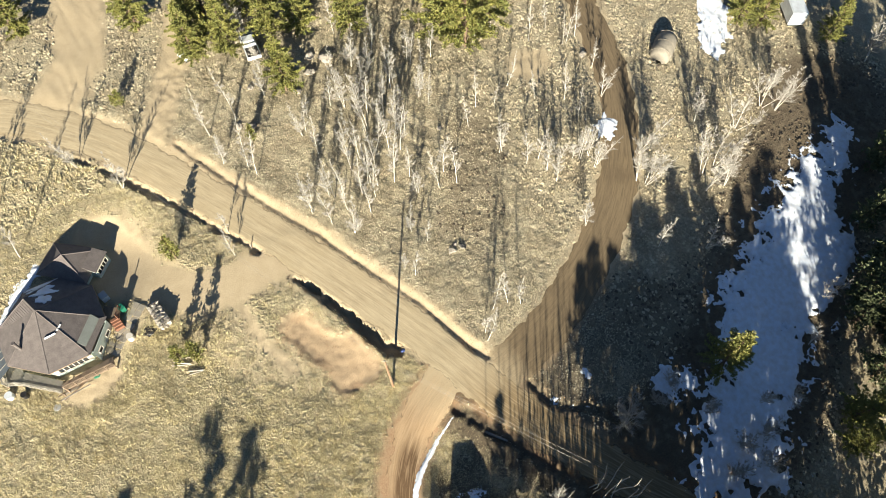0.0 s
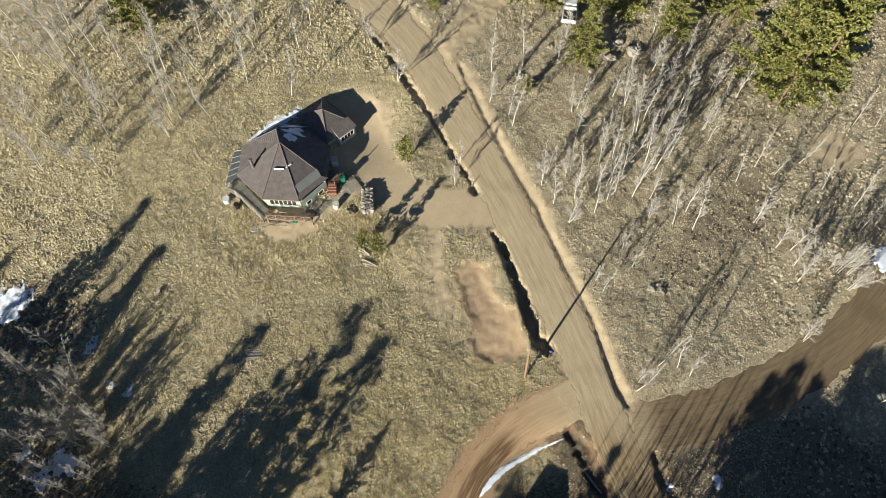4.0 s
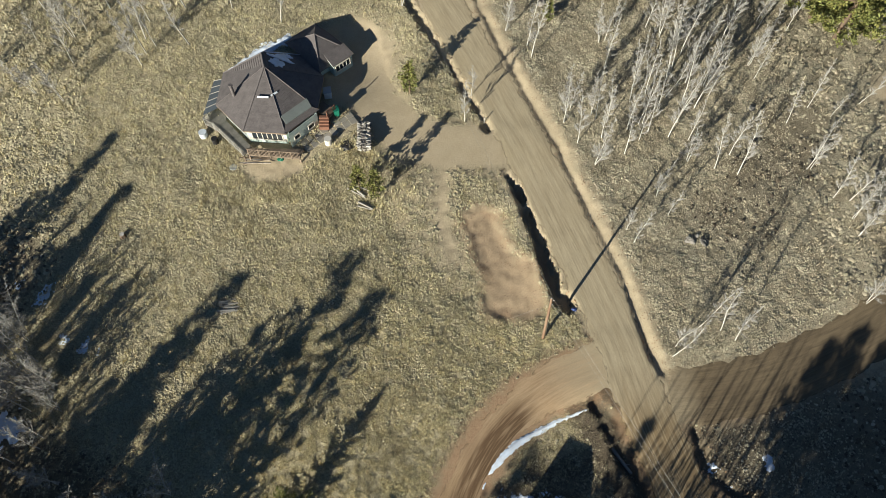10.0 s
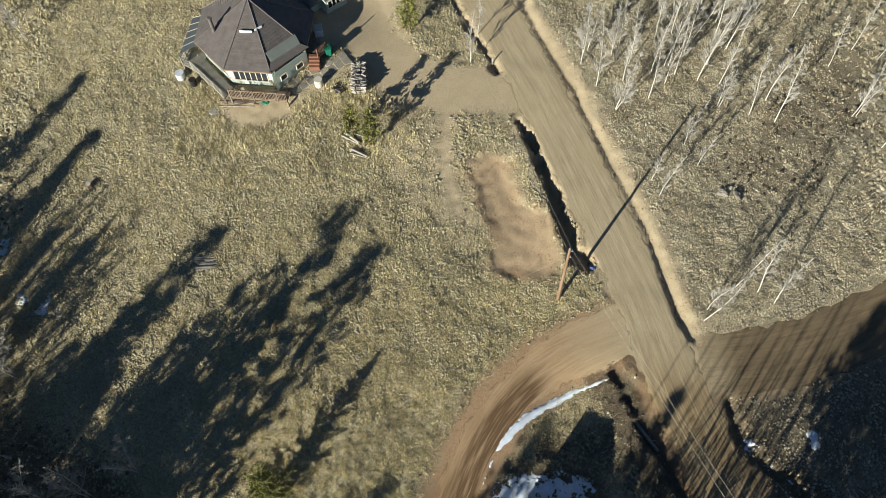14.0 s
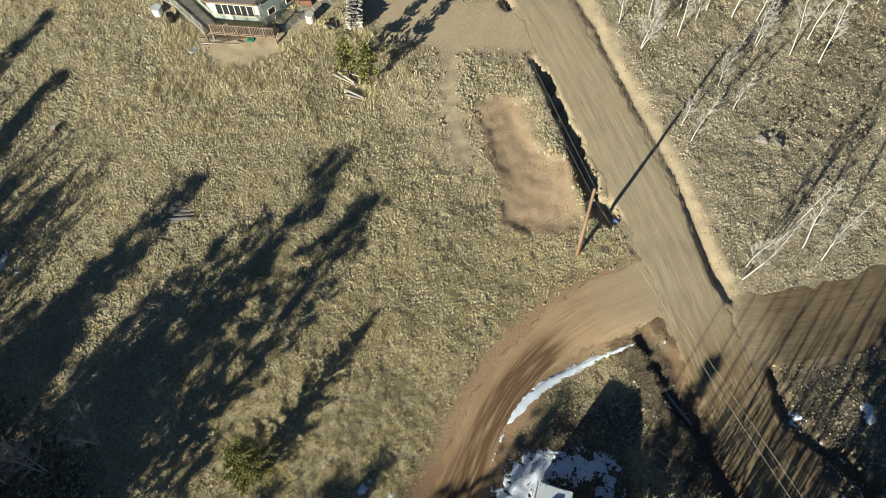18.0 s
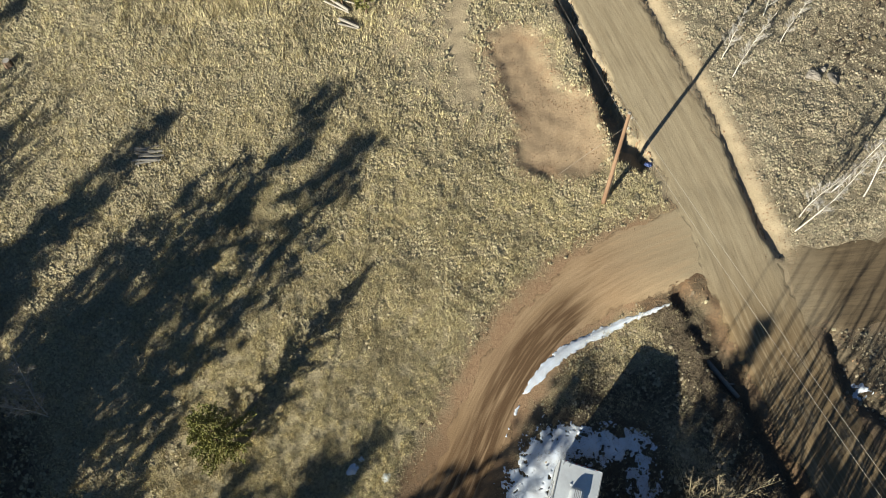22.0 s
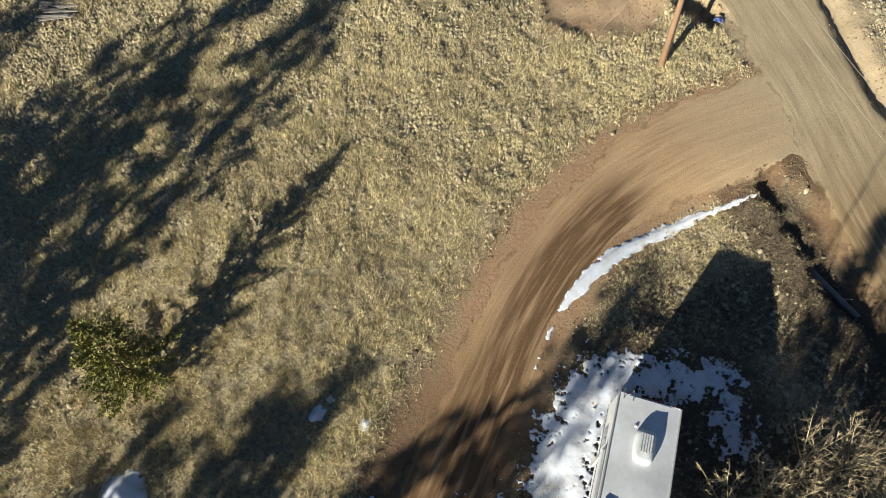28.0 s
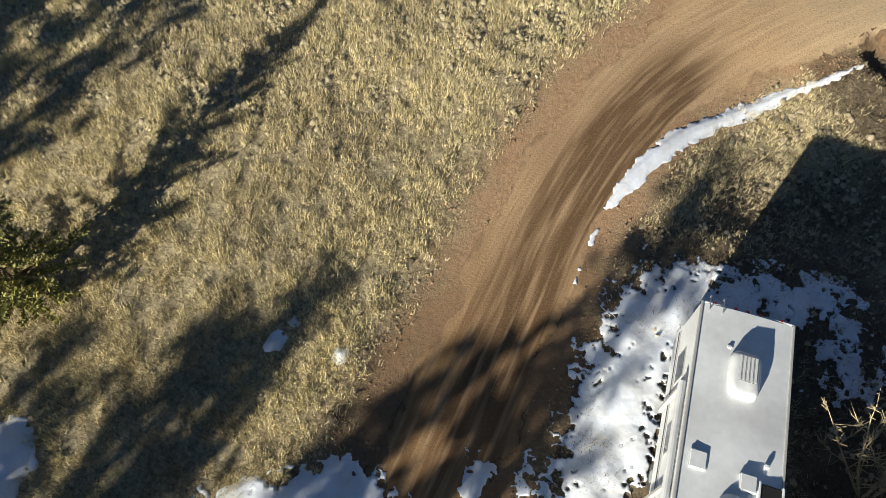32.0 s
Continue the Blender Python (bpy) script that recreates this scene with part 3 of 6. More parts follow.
def smooth_line(line, every=0.6):
    """A rounded line with a corner every so many metres."""
    p = np.array(line, float)
    for _ in range(3):
        q = np.empty((2 * len(p) - 2, 2))
        q[0::2], q[1::2] = 0.75 * p[:-1] + 0.25 * p[1:], 0.25 * p[:-1] + 0.75 * p[1:]
        p = np.vstack([p[:1], q, p[-1:]])
    run = np.concatenate([[0], np.cumsum(np.hypot(*np.diff(p, axis=0).T))])
    s = np.arange(0, run[-1], every)
    return np.stack([np.interp(s, run, p[:, 0]), np.interp(s, run, p[:, 1])], 1), s


def road_strip(name, line, half, mat, label, lift):
    """A dirt surface along a line: a shallow crown, wheel ruts and a ragged edge that runs out into the ground."""
    p, s = smooth_line(line)
    t = np.gradient(p, axis=0)
    t /= np.linalg.norm(t, axis=1)[:, None]
    side = np.stack([-t[:, 1], t[:, 0]], 1)
    us = np.linspace(-1, 1, 25)
    h = half(s) if callable(half) else np.full(len(s), half)
    rag = 0.16 * np.sin(s * 1.7) + 0.1 * np.sin(s * 4.1 + 2) + 0.07 * np.sin(s * 9.7)
    rag2 = 0.16 * np.sin(s * 1.3 + 4) + 0.1 * np.sin(s * 3.7 + 1) + 0.07 * np.sin(s * 8.9)
    w = np.where(us[None, :] > 0, (h + rag)[:, None], (h + rag2)[:, None]) * us[None, :]
    X, Y = p[:, :1] + side[:, :1] * w, p[:, 1:] + side[:, 1:] * w
    rut = sum(np.exp(-((w - c) / 0.22) ** 2) for c in (-1.35, 0.25, -0.3, 1.35))
    edge = np.abs(us[None, :]) ** 6
    Z = height(X, Y) + lift * (1 - edge) - 0.03 * edge - 0.007 * rut + 0.006 * np.sin(X * 3.1) * np.sin(Y * 2.7)
    n, k = X.shape
    co = np.stack([X, Y, Z], -1).reshape(-1, 3)
    i = (np.arange(n - 1)[:, None] * k + np.arange(k - 1)[None, :]).ravel()
    faces = np.stack([i, i + 1, i + k + 1, i + k], 1)[:, ::-1]
    ob = soup(name, co.tolist(), faces.tolist(), mat, smooth=True)
    uv = ob.data.uv_layers.new(name="UVMap")
    flat = np.stack([w, np.repeat(s[:, None], k, 1)], -1).reshape(-1, 2)
    uv.data.foreach_set("uv", flat[faces.ravel()].ravel())
    ob.data.attributes.new("rim", "FLOAT", "POINT").data.foreach_set("value", ((1 - np.abs(us))[None, :] * h[:, None]).ravel())
    if ob.data.polygons[len(faces) // 2].normal.z < 0:
        ob.data.flip_normals()
    return tagged(ob, label, "road", kind="structure")


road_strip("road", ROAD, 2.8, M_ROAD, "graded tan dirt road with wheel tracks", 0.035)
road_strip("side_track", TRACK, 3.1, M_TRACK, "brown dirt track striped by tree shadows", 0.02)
road_strip("driveway", DRIVE, drive_half, M_DRIVE, "curving reddish dirt driveway, damp in places", 0.014)


# ---- trees ----
def tube(verts, faces, pts, radii, sides):
    """Adds a tapered tube through points to lists of corners and faces."""
    base = len(verts)
    for i, (p, r) in enumerate(zip(pts, radii)):
        d = (pts[min(i + 1, len(pts) - 1)] - pts[max(i - 1, 0)]).normalized()
        a = d.cross(Vector((0.31, 0.95, 0.05))).normalized()
        b = d.cross(a)
        for k in range(sides):
            ang = 2 * math.pi * k / sides
            verts.append(p + (a * math.cos(ang) + b * math.sin(ang)) * r)
    for i in range(len(pts) - 1):
        for k in range(sides):
            q = (k + 1) % sides
            faces.append((base + i * sides + k, base + i * sides + q, base + (i + 1) * sides + q, base + (i + 1) * sides + k))
    tip = len(verts)
    verts.append(pts[-1] + (pts[-1] - pts[-2]) * 0.15)
    for k in range(sides):
        faces.append((base + (len(pts) - 1) * sides + k, base + (len(pts) - 1) * sides + (k + 1) % sides, tip))


def crook(rng, start, way, length, bend, steps, lift=0.0):
    """A crooked line of points from start."""
    pts, d = [start.copy()], way.normalized()
    for _ in range(steps):
        d = (d + Vector((rng.gauss(0, bend), rng.gauss(0, bend), rng.gauss(0, bend) + lift))).normalized()
        pts.append(pts[-1] + d * (length / steps))
    return pts


def aspen(name, seed, tall, stems, spread, label, limbs=26, bark=M_BARK, twig=M_TWIG, twigs=8, low=0.3, lean=0.05, haze=38):
    """A leafless tree: pale stems, limbs that reach up, and many fine twigs."""
    rng = random.Random(seed)
    tv, tf, bv, bf, wv, wf = [], [], [], [], [], []
    for s in range(stems):
        a = rng.uniform(0, 6.28)
        out = 0.0 if stems == 1 else rng.uniform(0.12, 0.3)
        h = tall * rng.uniform(0.75, 1.0) if s else tall
        way = Vector((math.cos(a) * out + rng.gauss(0, lean), math.sin(a) * out + rng.gauss(0, lean), 1))
        pts = crook(rng, Vector((math.cos(a) * out * 0.5, math.sin(a) * out * 0.5, -0.15)), way, h, 0.045, 9, 0.03)
        r0 = 0.0056 * h + 0.013
        tube(tv, tf, pts, [r0 * (1 - 0.9 * i / 9) for i in range(10)], 7)
        for b in range(limbs):
            f = low + (0.97 - low) * (b + rng.random()) / limbs
            i = min(int(f * 9), 8)
            p = pts[i].lerp(pts[i + 1], f * 9 - i)
            ang = rng.uniform(0, 6.28)
            d = Vector((math.cos(ang), math.sin(ang), rng.uniform(0.45, 1.1)))
            ln = spread * tall * (1.12 - f) * rng.uniform(0.6, 1.2)
            bp = crook(rng, p, d, ln, 0.12, 4, 0.09)
            rb = r0 * (1 - 0.9 * f) * 0.42 + 0.004
            tube(bv, bf, bp, [rb * (1 - 0.75 * k / 4) for k in range(5)], 4)
            for w in range(twigs):
                g = rng.uniform(0.25, 1.0) * 3.99
                k = int(g)
                q = bp[k].lerp(bp[k + 1], g - k)
                dw = (bp[k + 1] - bp[k]).normalized() + Vector((rng.gauss(0, 0.6), rng.gauss(0, 0.6), rng.gauss(0.25, 0.4)))
                lw = ln * rng.uniform(0.16, 0.42)
                wp = crook(rng, q, dw, lw, 0.2, 1, 0.06)
                tube(wv, wf, wp, [0.011, 0.006], 3)
            for w in range(haze):
                # the finest sprays, as slivers that stand up from the outer limb
                g = rng.uniform(0.3, 1.0) * 3.99
                k = int(g)
                q = bp[k].lerp(bp[k + 1], g - k) + Vector((rng.gauss(0, 0.1), rng.gauss(0, 0.1), rng.gauss(0.05, 0.1))) * ln * 0.5
                dw = ((bp[k + 1] - bp[k]).normalized() + Vector((rng.gauss(0, 0.55), rng.gauss(0, 0.55), rng.gauss(0.45, 0.4)))).normalized()
                sd = dw.cross(Vector((rng.gauss(0, 1), rng.gauss(0, 1), rng.gauss(0, 1)))).normalized() * 0.008
                n0 = len(wv)
                wv.extend((q - sd, q + sd, q + dw * ln * rng.uniform(0.3, 0.7)))
                wf.append((n0, n0 + 1, n0 + 2))
    root = empty(name, Matrix(), label, "tree", "leafless aspens")
    soup("trunk", tv, tf, bark, root, True)
    tagged(soup("limb_mass", bv, bf, bark, root, True), kind="stuff")
    if twigs:
        tagged(soup("twig_mass", wv, wf, twig, root), kind="stuff")
    return root


def conifer(name, seed, tall, radius, needles, label, clear=0.12, whorls=0, droop=-0.1, clump=0.42, round_top=0.75, per=6):
    """A pine or spruce: a tapered trunk, limbs in rough whorls and needle sprays along them, uneven in outline."""
    rng = random.Random(seed)
    tv, tf, lv, lf, nv, nf = [], [], [], [], [], []
    pts = crook(rng, Vector((0, 0, -0.3)), Vector((0, 0, 1)), tall * 0.97 + 0.3, 0.012, 8, 0.05)
    tube(tv, tf, pts, [0.016 * tall * (1 - 0.92 * i / 8) + 0.015 for i in range(9)], 8)
    whorls = whorls or int(tall * 3.0)
    lopside = [rng.uniform(0.7, 1.25) for _ in range(9)]
    for w in range(whorls):
        f = clear + (1 - clear) * (w + rng.uniform(0.0, 0.9)) / whorls
        u = (f - clear) / (1 - clear)
        full = radius * min(1.0, (1 - u) ** round_top * 1.05 + 0.05) * min(1.0, 0.55 + u * 3.2)
        centre = Vector((0, 0, f * tall * 0.97))
        for b in range(rng.randint(4, 6)):
            ang = rng.uniform(0, 6.28)
            ln = full * rng.uniform(0.55, 1.18) * lopside[int(ang / 6.2832 * 9) % 9]
            if ln < 0.15:
                ln = 0.15
            lp = crook(rng, centre, Vector((math.cos(ang), math.sin(ang), droop + 0.55 * u)), ln, 0.08, 3, 0.05)
            tube(lv, lf, lp, [0.02 + 0.012 * ln, 0.018 + 0.006 * ln, 0.014, 0.008], 3)
            count = max(2, int(ln / clump * 2.3))
            for c in range(count):
                g = (0.28 + 0.72 * (c + rng.random()) / count) * 2.999
                k = int(g)
                q = lp[k].lerp(lp[k + 1], g - k) + Vector((rng.gauss(0, 0.12), rng.gauss(0, 0.12), rng.gauss(0.02, 0.08))) * clump * 1.6
                main = (lp[k + 1] - lp[k]).normalized()
                for _ in range(per):
                    d = (main * 0.7 + Vector((rng.gauss(0, 0.8), rng.gauss(0, 0.8), rng.gauss(0.25, 0.5)))).normalized()
                    sd = d.cross(Vector((rng.gauss(0, 1), rng.gauss(0, 1), rng.gauss(0, 1)))).normalized()
                    ln2, wd = clump * rng.uniform(0.5, 1.0), clump * rng.uniform(0.1, 0.2)
                    n0 = len(nv)
                    nv.extend((q, q + d * ln2 * 0.55 + sd * wd, q + d * ln2, q + d * ln2 * 0.55 - sd * wd))
                    nf.append((n0, n0 + 1, n0 + 2, n0 + 3))
    root = empty(name, Matrix(), label, "tree", "conifers")
    soup("trunk", tv, tf, M_PINEBARK, root, True)
    tagged(soup("limb_mass", lv, lf, M_PINEBARK, root), kind="stuff")
    tagged(soup("needle_mass", nv, nf, needles, root), kind="stuff")
    return root


def stand(ob, x, y, turn=0.0, size=1.0, sink=0.0):
    """Puts a thing on the ground."""
    ob.matrix_world = pose(x, y, at(x, y, -sink), 0, 0, turn) @ Matrix.Diagonal((size, size, size, 1))
    return ob


def plant(kinds, spots, sizes, seed, label=""):
    """Copies of a few kinds of tree at places, each turned and sized by chance."""
    rng = random.Random(seed)
    for i, (x, y) in enumerate(spots):
        src = kinds[rng.randrange(len(kinds))]
        s = rng.uniform(*sizes)
        ob = copy_thing(src, pose(x, y, at(x, y), 0, 0, rng.uniform(0, 360)) @ Matrix.Diagonal((s, s, s * rng.uniform(0.92, 1.08), 1)))
        if label:
            ob["label"] = label


def thicket(name, label, kinds, spots, sizes, seed):
    """Many trees of a stand that nobody could count, joined into one mesh."""
    rng = random.Random(seed)
    stock = []
    for src in kinds:
        for o in src.children_recursive:
            me = o.data
            co = np.empty(len(me.vertices) * 3)
            me.vertices.foreach_get("co", co)
            loops = np.empty(len(me.loops), int)
            me.loops.foreach_get("vertex_index", loops)
            sizes_of = np.empty(len(me.polygons), int)
            me.polygons.foreach_get("loop_total", sizes_of)
            stock.append((kinds.index(src), me.materials[0], co.reshape(-1, 3), loops, sizes_of))
    for mat in (M_BARK, M_TWIG):
        cos, lps, tots, base = [], [], [], 0
        pick = random.Random(seed)
        for x, y in spots:
            kind, g, s = pick.randrange(len(kinds)), pick.uniform(0, 6.283), pick.uniform(*sizes)
            z = at(x, y)
            for k, m, co, loops, tot in stock:
                if k == kind and m == mat:
                    turned = np.stack([co[:, 0] * math.cos(g) - co[:, 1] * math.sin(g), co[:, 0] * math.sin(g) + co[:, 1] * math.cos(g), co[:, 2]], 1)
                    cos.append(turned * s + (x, y, z)), lps.append(loops + base), tots.append(tot)
                    base += len(co)
        if not cos:
            continue
        co, lp, tot = np.concatenate(cos), np.concatenate(lps), np.concatenate(tots)
        me = bpy.data.meshes.new(name)
        me.vertices.add(len(co))
        me.vertices.foreach_set("co", co.ravel())
        me.loops.add(len(lp))
        me.loops.foreach_set("vertex_index", lp)
        me.polygons.add(len(tot))
        me.polygons.foreach_set("loop_start", np.concatenate([[0], np.cumsum(tot)[:-1]]))
        me.update()
        me.materials.append(mat)
        tagged(new(name if mat == M_BARK else "thicket_twigs", me), label, "trees", kind="stuff")


def retire(kinds):
    """Takes the pattern trees away once their copies stand."""
    for k in kinds:
        for o in (*k.children_recursive, k):
            bpy.data.objects.remove(o)
# takes in soaked ground and the ground with painted shade alike


TALL = [aspen("aspen", 10 + i, 10.0, 1, 0.13, "tall bare aspen with a white trunk and thin grey twigs", 34, low=0.24, lean=0.06) for i in range(4)]
FAR = [aspen("aspen", 20 + i, 9.0, 1, 0.13, "tall bare aspen with a white trunk", 15, low=0.3, lean=0.07, twigs=3, haze=4) for i in range(2)]
SMALL = [aspen("aspen", 30 + i, 6.2, 1 + (i % 2), 0.19, "slender bare aspen with pale branches", 26, low=0.2, lean=0.07) for i in range(4)]
CLUMP = [aspen("aspen", 50 + i, 6.4, 3, 0.24, "clump of bare white aspen stems", 18, low=0.28, lean=0.1) for i in range(3)]
STEM = [aspen("aspen", 60 + i, 10.5, 1, 0.09, "tall bare aspen with a straight trunk", 8, low=0.6, lean=0.03, twigs=2, haze=3) for i in range(3)]
SHRUB = [aspen("willow_shrub", 70 + i, 4.6, 7, 0.3, "wide bare shrub with pale tangled branches", 14, bark=M_BARK, low=0.15, lean=0.3, twigs=9) for i in range(2)]
WILLOW = [aspen("willow_shrub", 80 + i, 4.8, 8, 0.34, "bare shrub with thick yellowish tangled branches", 12, bark=M_WILLOW, twig=M_WILLOW, low=0.18, lean=0.32, twigs=7, haze=2) for i in range(2)]
for o in SHRUB + WILLOW:
    tagged(o, category="shrub", group="bare shrubs")

plant(TALL, [(-44.7, 51.4), (-44.6, 54.1), (-45.7, 56.7), (-41.8, 54.7), (-38.2, 53.1), (-29.6, 46.2), (-29.4, 41.9), (-25.6, 47.8), (-28.1, 48.1), (-31.3, 50), (-32.4, 48.7), (-29.8, 43.9), (-28.4, 42.8), (-22, 55.1), (-19, 54.3), (-12.1, 55.5), (-13.5, 52), (-14.1, 44.8), (-19.5, 52.6), (-20, 47.2)],
      (0.8, 1.1), 1)
plant(TALL, [(-48, 57), (-52, 53), (-40, 60), (-33, 61), (-45, 62), (-54, 60)], (1.0, 1.3), 32)
plant(TALL, [(-39.6, 6.2), (-38.4, 3.8), (-36.8, 5.6), (-35.2, 3.0), (-37.6, 1.0), (-34.4, 5.8), (-39.2, -0.6), (-36.0, -1.6), (-33.6, 0.6), (-38.2, 7.4), (-35.4, 7.6), (-40.2, 2.2)], (0.75, 0.95), 39)
plant(SMALL, [(-42.9, 44.7), (-36.9, 45.3), (-38.6, 45), (-39.6, 45.5), (-37.9, 41.3), (-41.6, 37.7), (-45.9, 36.8), (-38.1, 36.5), (-29.7, 40.5), (-20.5, 49.6), (-3.8, 51.7), (-0.5, 46.6), (-48, 40), (-50, 45)], (0.9, 1.3), 2)
plant(SMALL, [(-36.9, 9.7), (-33.4, 5.1), (-35.5, 5.3), (-37.2, 5.2), (-32.4, 3.2), (-37, 8), (-37.7, 7.5), (-43.1, 11.3), (-35.8, 3.9), (-42.8, 4), (-40.1, 10.2), (-44, 0.4)], (0.9, 1.25), 33)
plant(TALL, [(11.7, 47.5), (13.9, 39.5), (13.5, 41.1), (15.7, 48), (24.9, 31.3), (24.2, 33.9), (28.9, 38), (30.4, 39.8), (26, 34.9), (23.6, 30.6), (25.3, 31.3), (30, 34.2), (32.2, 38.7), (29.3, 38.2)], (0.8, 1.05), 3)
plant(SMALL, [(11.2, 43.1), (22.2, 41.6), (29.3, 46.8), (17.1, 31.5), (18.2, 29), (20, 32.4), (24.7, 29.3), (29.6, 27.2), (33.2, 40.6), (34.2, 27.9),
              (40, 44.8), (36, 42.3), (19.9, 26.7), (17.7, 33), (42.7, 26.5), (32.5, 36), (38, 39), (27, 43.5), (34.5, 46)], (0.9, 1.3), 4)
plant(SMALL, [(42.3, 26.5), (44.5, 23.3), (46.2, 23), (46.2, 21), (46.5, 19.2), (48.9, 21.4), (50.5, 20.8), (51.2, 20.1), (52.6, 20), (52.3, 18.1), (52.9, 18.4),
              (45.7, 12.3), (60.7, 26.6), (52, 4.8), (57.6, 1.4)], (0.9, 1.3), 5)
plant(CLUMP, [(56.1, 13.6), (56.6, 12.6), (57.9, 12.9), (59.3, 16.8), (69.9, 16.4), (82.7, 14.5), (80.9, 13.2), (74.6, 12.4), (82.3, 11.7), (64.8, 9.6), (67.1, 9.6),
              (63.6, 7.6), (66.5, 6.6), (102.8, 10.6)], (1.05, 1.5), 6)
plant(TALL, [(25.6, 6.9), (30.5, 9.3), (31.8, 8.4), (28.4, 9.6)], (0.72, 0.9), 26)
plant(SMALL, [(6.4, 31.7), (7.2, 34.8)], (0.85, 1.0), 35)
plant(SMALL, [(26.0, 7.8), (22.4, 19.4), (26.8, 21), (25.8, 23), (23, 18)], (0.75, 1.0), 7)
plant(SHRUB, [(33.2, -9.6)], (1.45, 1.5), 29)
plant(SHRUB, [(41.2, -8.8), (43.2, -14), (43.6, -19.6), (44.5, -22.5), (46.6, -20), (40.3, -20.9), (38.2, -9.7)], (0.75, 1.15), 8)
plant(CLUMP, [(66.5, -12.4), (60, -15.5), (52, -20), (49, -17)], (0.8, 1.1), 9)
plant(SMALL, [(-37, 9.7), (-37.3, 10.5), (-33.3, 5.1), (-32.2, 2.9), (-34.3, 5.2), (-35.5, 5.2), (-36.2, 4), (-32.6, 3.5), (-40.9, 14.4), (-38.4, 6.6), (-40, 4.1),
              (-33.7, -0.4), (-37.3, -2.7), (-40.5, 1.6), (-24, -6.5), (-20.5, -4.8), (-35.5, -5.5), (-31.2, -3.4), (-29.6, -6.2), (-38.8, -6.4), (-33, -7.4), (-27, -7.2)], (0.9, 1.3), 10)
plant(WILLOW, [(14.2, -11.8), (15.6, -10.6), (17.2, -10.0), (18.8, -9.6)], (0.9, 1.1), 11)
plant(SHRUB, [(13.2, -13.8)], (0.8, 0.8), 36)
plant(SMALL, [(15.5, -13.5), (17.5, -12.5), (19.5, -13), (21, -11.5), (16.5, -16), (19, -16.5), (22, -15), (14.5, -17.5), (23.5, -18), (20.5, -19)], (0.75, 1.05), 18)
_r = random.Random(77)
thicket("aspen_thicket", "dense stand of bare aspens beside the road", STEM, [(_r.uniform(14.5, 29), _r.uniform(-26, -12.5)) for _ in range(75)] + [(_x, _r.uniform(-16, -4) - 8 - 0.686 * (_x - 11)) for _x in [_r.uniform(25, 44) for _ in range(100)]]
        + [(_r.uniform(11, 16.5), _r.uniform(-24, -15)) for _ in range(20)], (0.8, 1.25), 12)
thicket("aspen_thicket", "tall straight bare trunks in the wood", STEM, [(_r.uniform(5, 24), _r.uniform(-36, -20)) for _ in range(85)], (1.3, 1.6), 41)
thicket("aspen_thicket", "bare aspens below the meadow", FAR, [(_r.uniform(-62, -40), _r.uniform(-30, -12)) for _ in range(90)] + [(_r.uniform(-12, 4), _r.uniform(-42, -27)) for _ in range(20)], (0.9, 1.2), 19)
thicket("aspen_thicket", "bare aspens east of the road", FAR, [(_r.uniform(30, 46), _r.uniform(-38, -26)) for _ in range(26)], (0.8, 1.2), 13)
plant(SMALL, [(_r.uniform(17, 36), _r.uniform(38, 62)) for _ in range(26)], (0.7, 1.3), 14)
plant(TALL, [(_r.uniform(36, 66), _r.uniform(24, 50)) for _ in range(30)], (0.5, 0.8), 15)
plant(TALL, [(_r.uniform(-56, -14), _r.uniform(60, 74)) for _ in range(22)], (0.8, 1.2), 16)
plant(TALL, [(27.9, 29.8), (30, 29.5), (23, 27.7), (21.5, 31.4), (20.3, 31.7), (21.9, 38.2), (32.4, 26.3), (34.7, 25.6), (29, 31.5), (27, 32.8), (31.2, 33.4), (25.8, 30.4), (33, 35),
             (28.2, 34.6), (26.4, 36.8), (24.6, 35.6), (30.6, 36.4), (20.8, 29.6)], (0.75, 1.05), 17)
plant(TALL, [(_r.uniform(-50, -22), _r.uniform(42, 60)) for _ in range(18)], (0.8, 1.1), 38)
retire(TALL + FAR + SMALL + CLUMP + STEM + SHRUB + WILLOW)

PINE = [conifer("pine", 100 + i, 11.0, 3.1, M_NEEDLE, "yellow-green pine with a dense uneven crown", 0.1, clump=0.4, per=9) for i in range(3)]
SPRUCE = [conifer("spruce", 120 + i, 14.0, 2.2, M_SPRUCE, "tall dark narrow spruce", 0.05, round_top=0.9, clump=0.5, per=5) for i in range(3)]
WOOD = [conifer("wood_pine", 180 + i, 14.0, 2.9, M_NEEDLE, "tall pine of the dense wood below the road", 0.08, whorls=26, clump=0.85, per=3, round_top=0.6) for i in range(3)]
YOUNG = [conifer("young_pine", 140 + i, 2.6, 0.58, M_NEEDLE, "small bright green young pine in the grass", 0.22, whorls=12, clump=0.22) for i in range(2)]
plant(PINE, [(48.6, 42.8), (51.8, 43.8), (46.4, 45.5), (50, 46.5)], (1.35, 1.6), 21)
plant(PINE, [(-35, 56.5)], (1.3, 1.35), 34)
plant(PINE, [(35.7, 52.5), (23.3, 48.4), (19.9, 57), (29.5, 55.5), (44.1, 54.7), (15.7, 58.5), (39.8, 62), (61.4, 56), (67.4, 54), (26.3, 57),
             (11.5, 66.5), (17.3, 60.5), (-1.7, 73), (55, 58), (73, 56), (33, 60), (25, 62), (42, 58), (48, 60), (20, 64), (63, 60)], (0.85, 1.15), 22)
plant(PINE, [(47.7, -11), (88.6, 26.2), (91.2, 24), (99.8, 16.5), (94, 28), (55, -27), (58, -25)], (0.75, 1.0), 23)
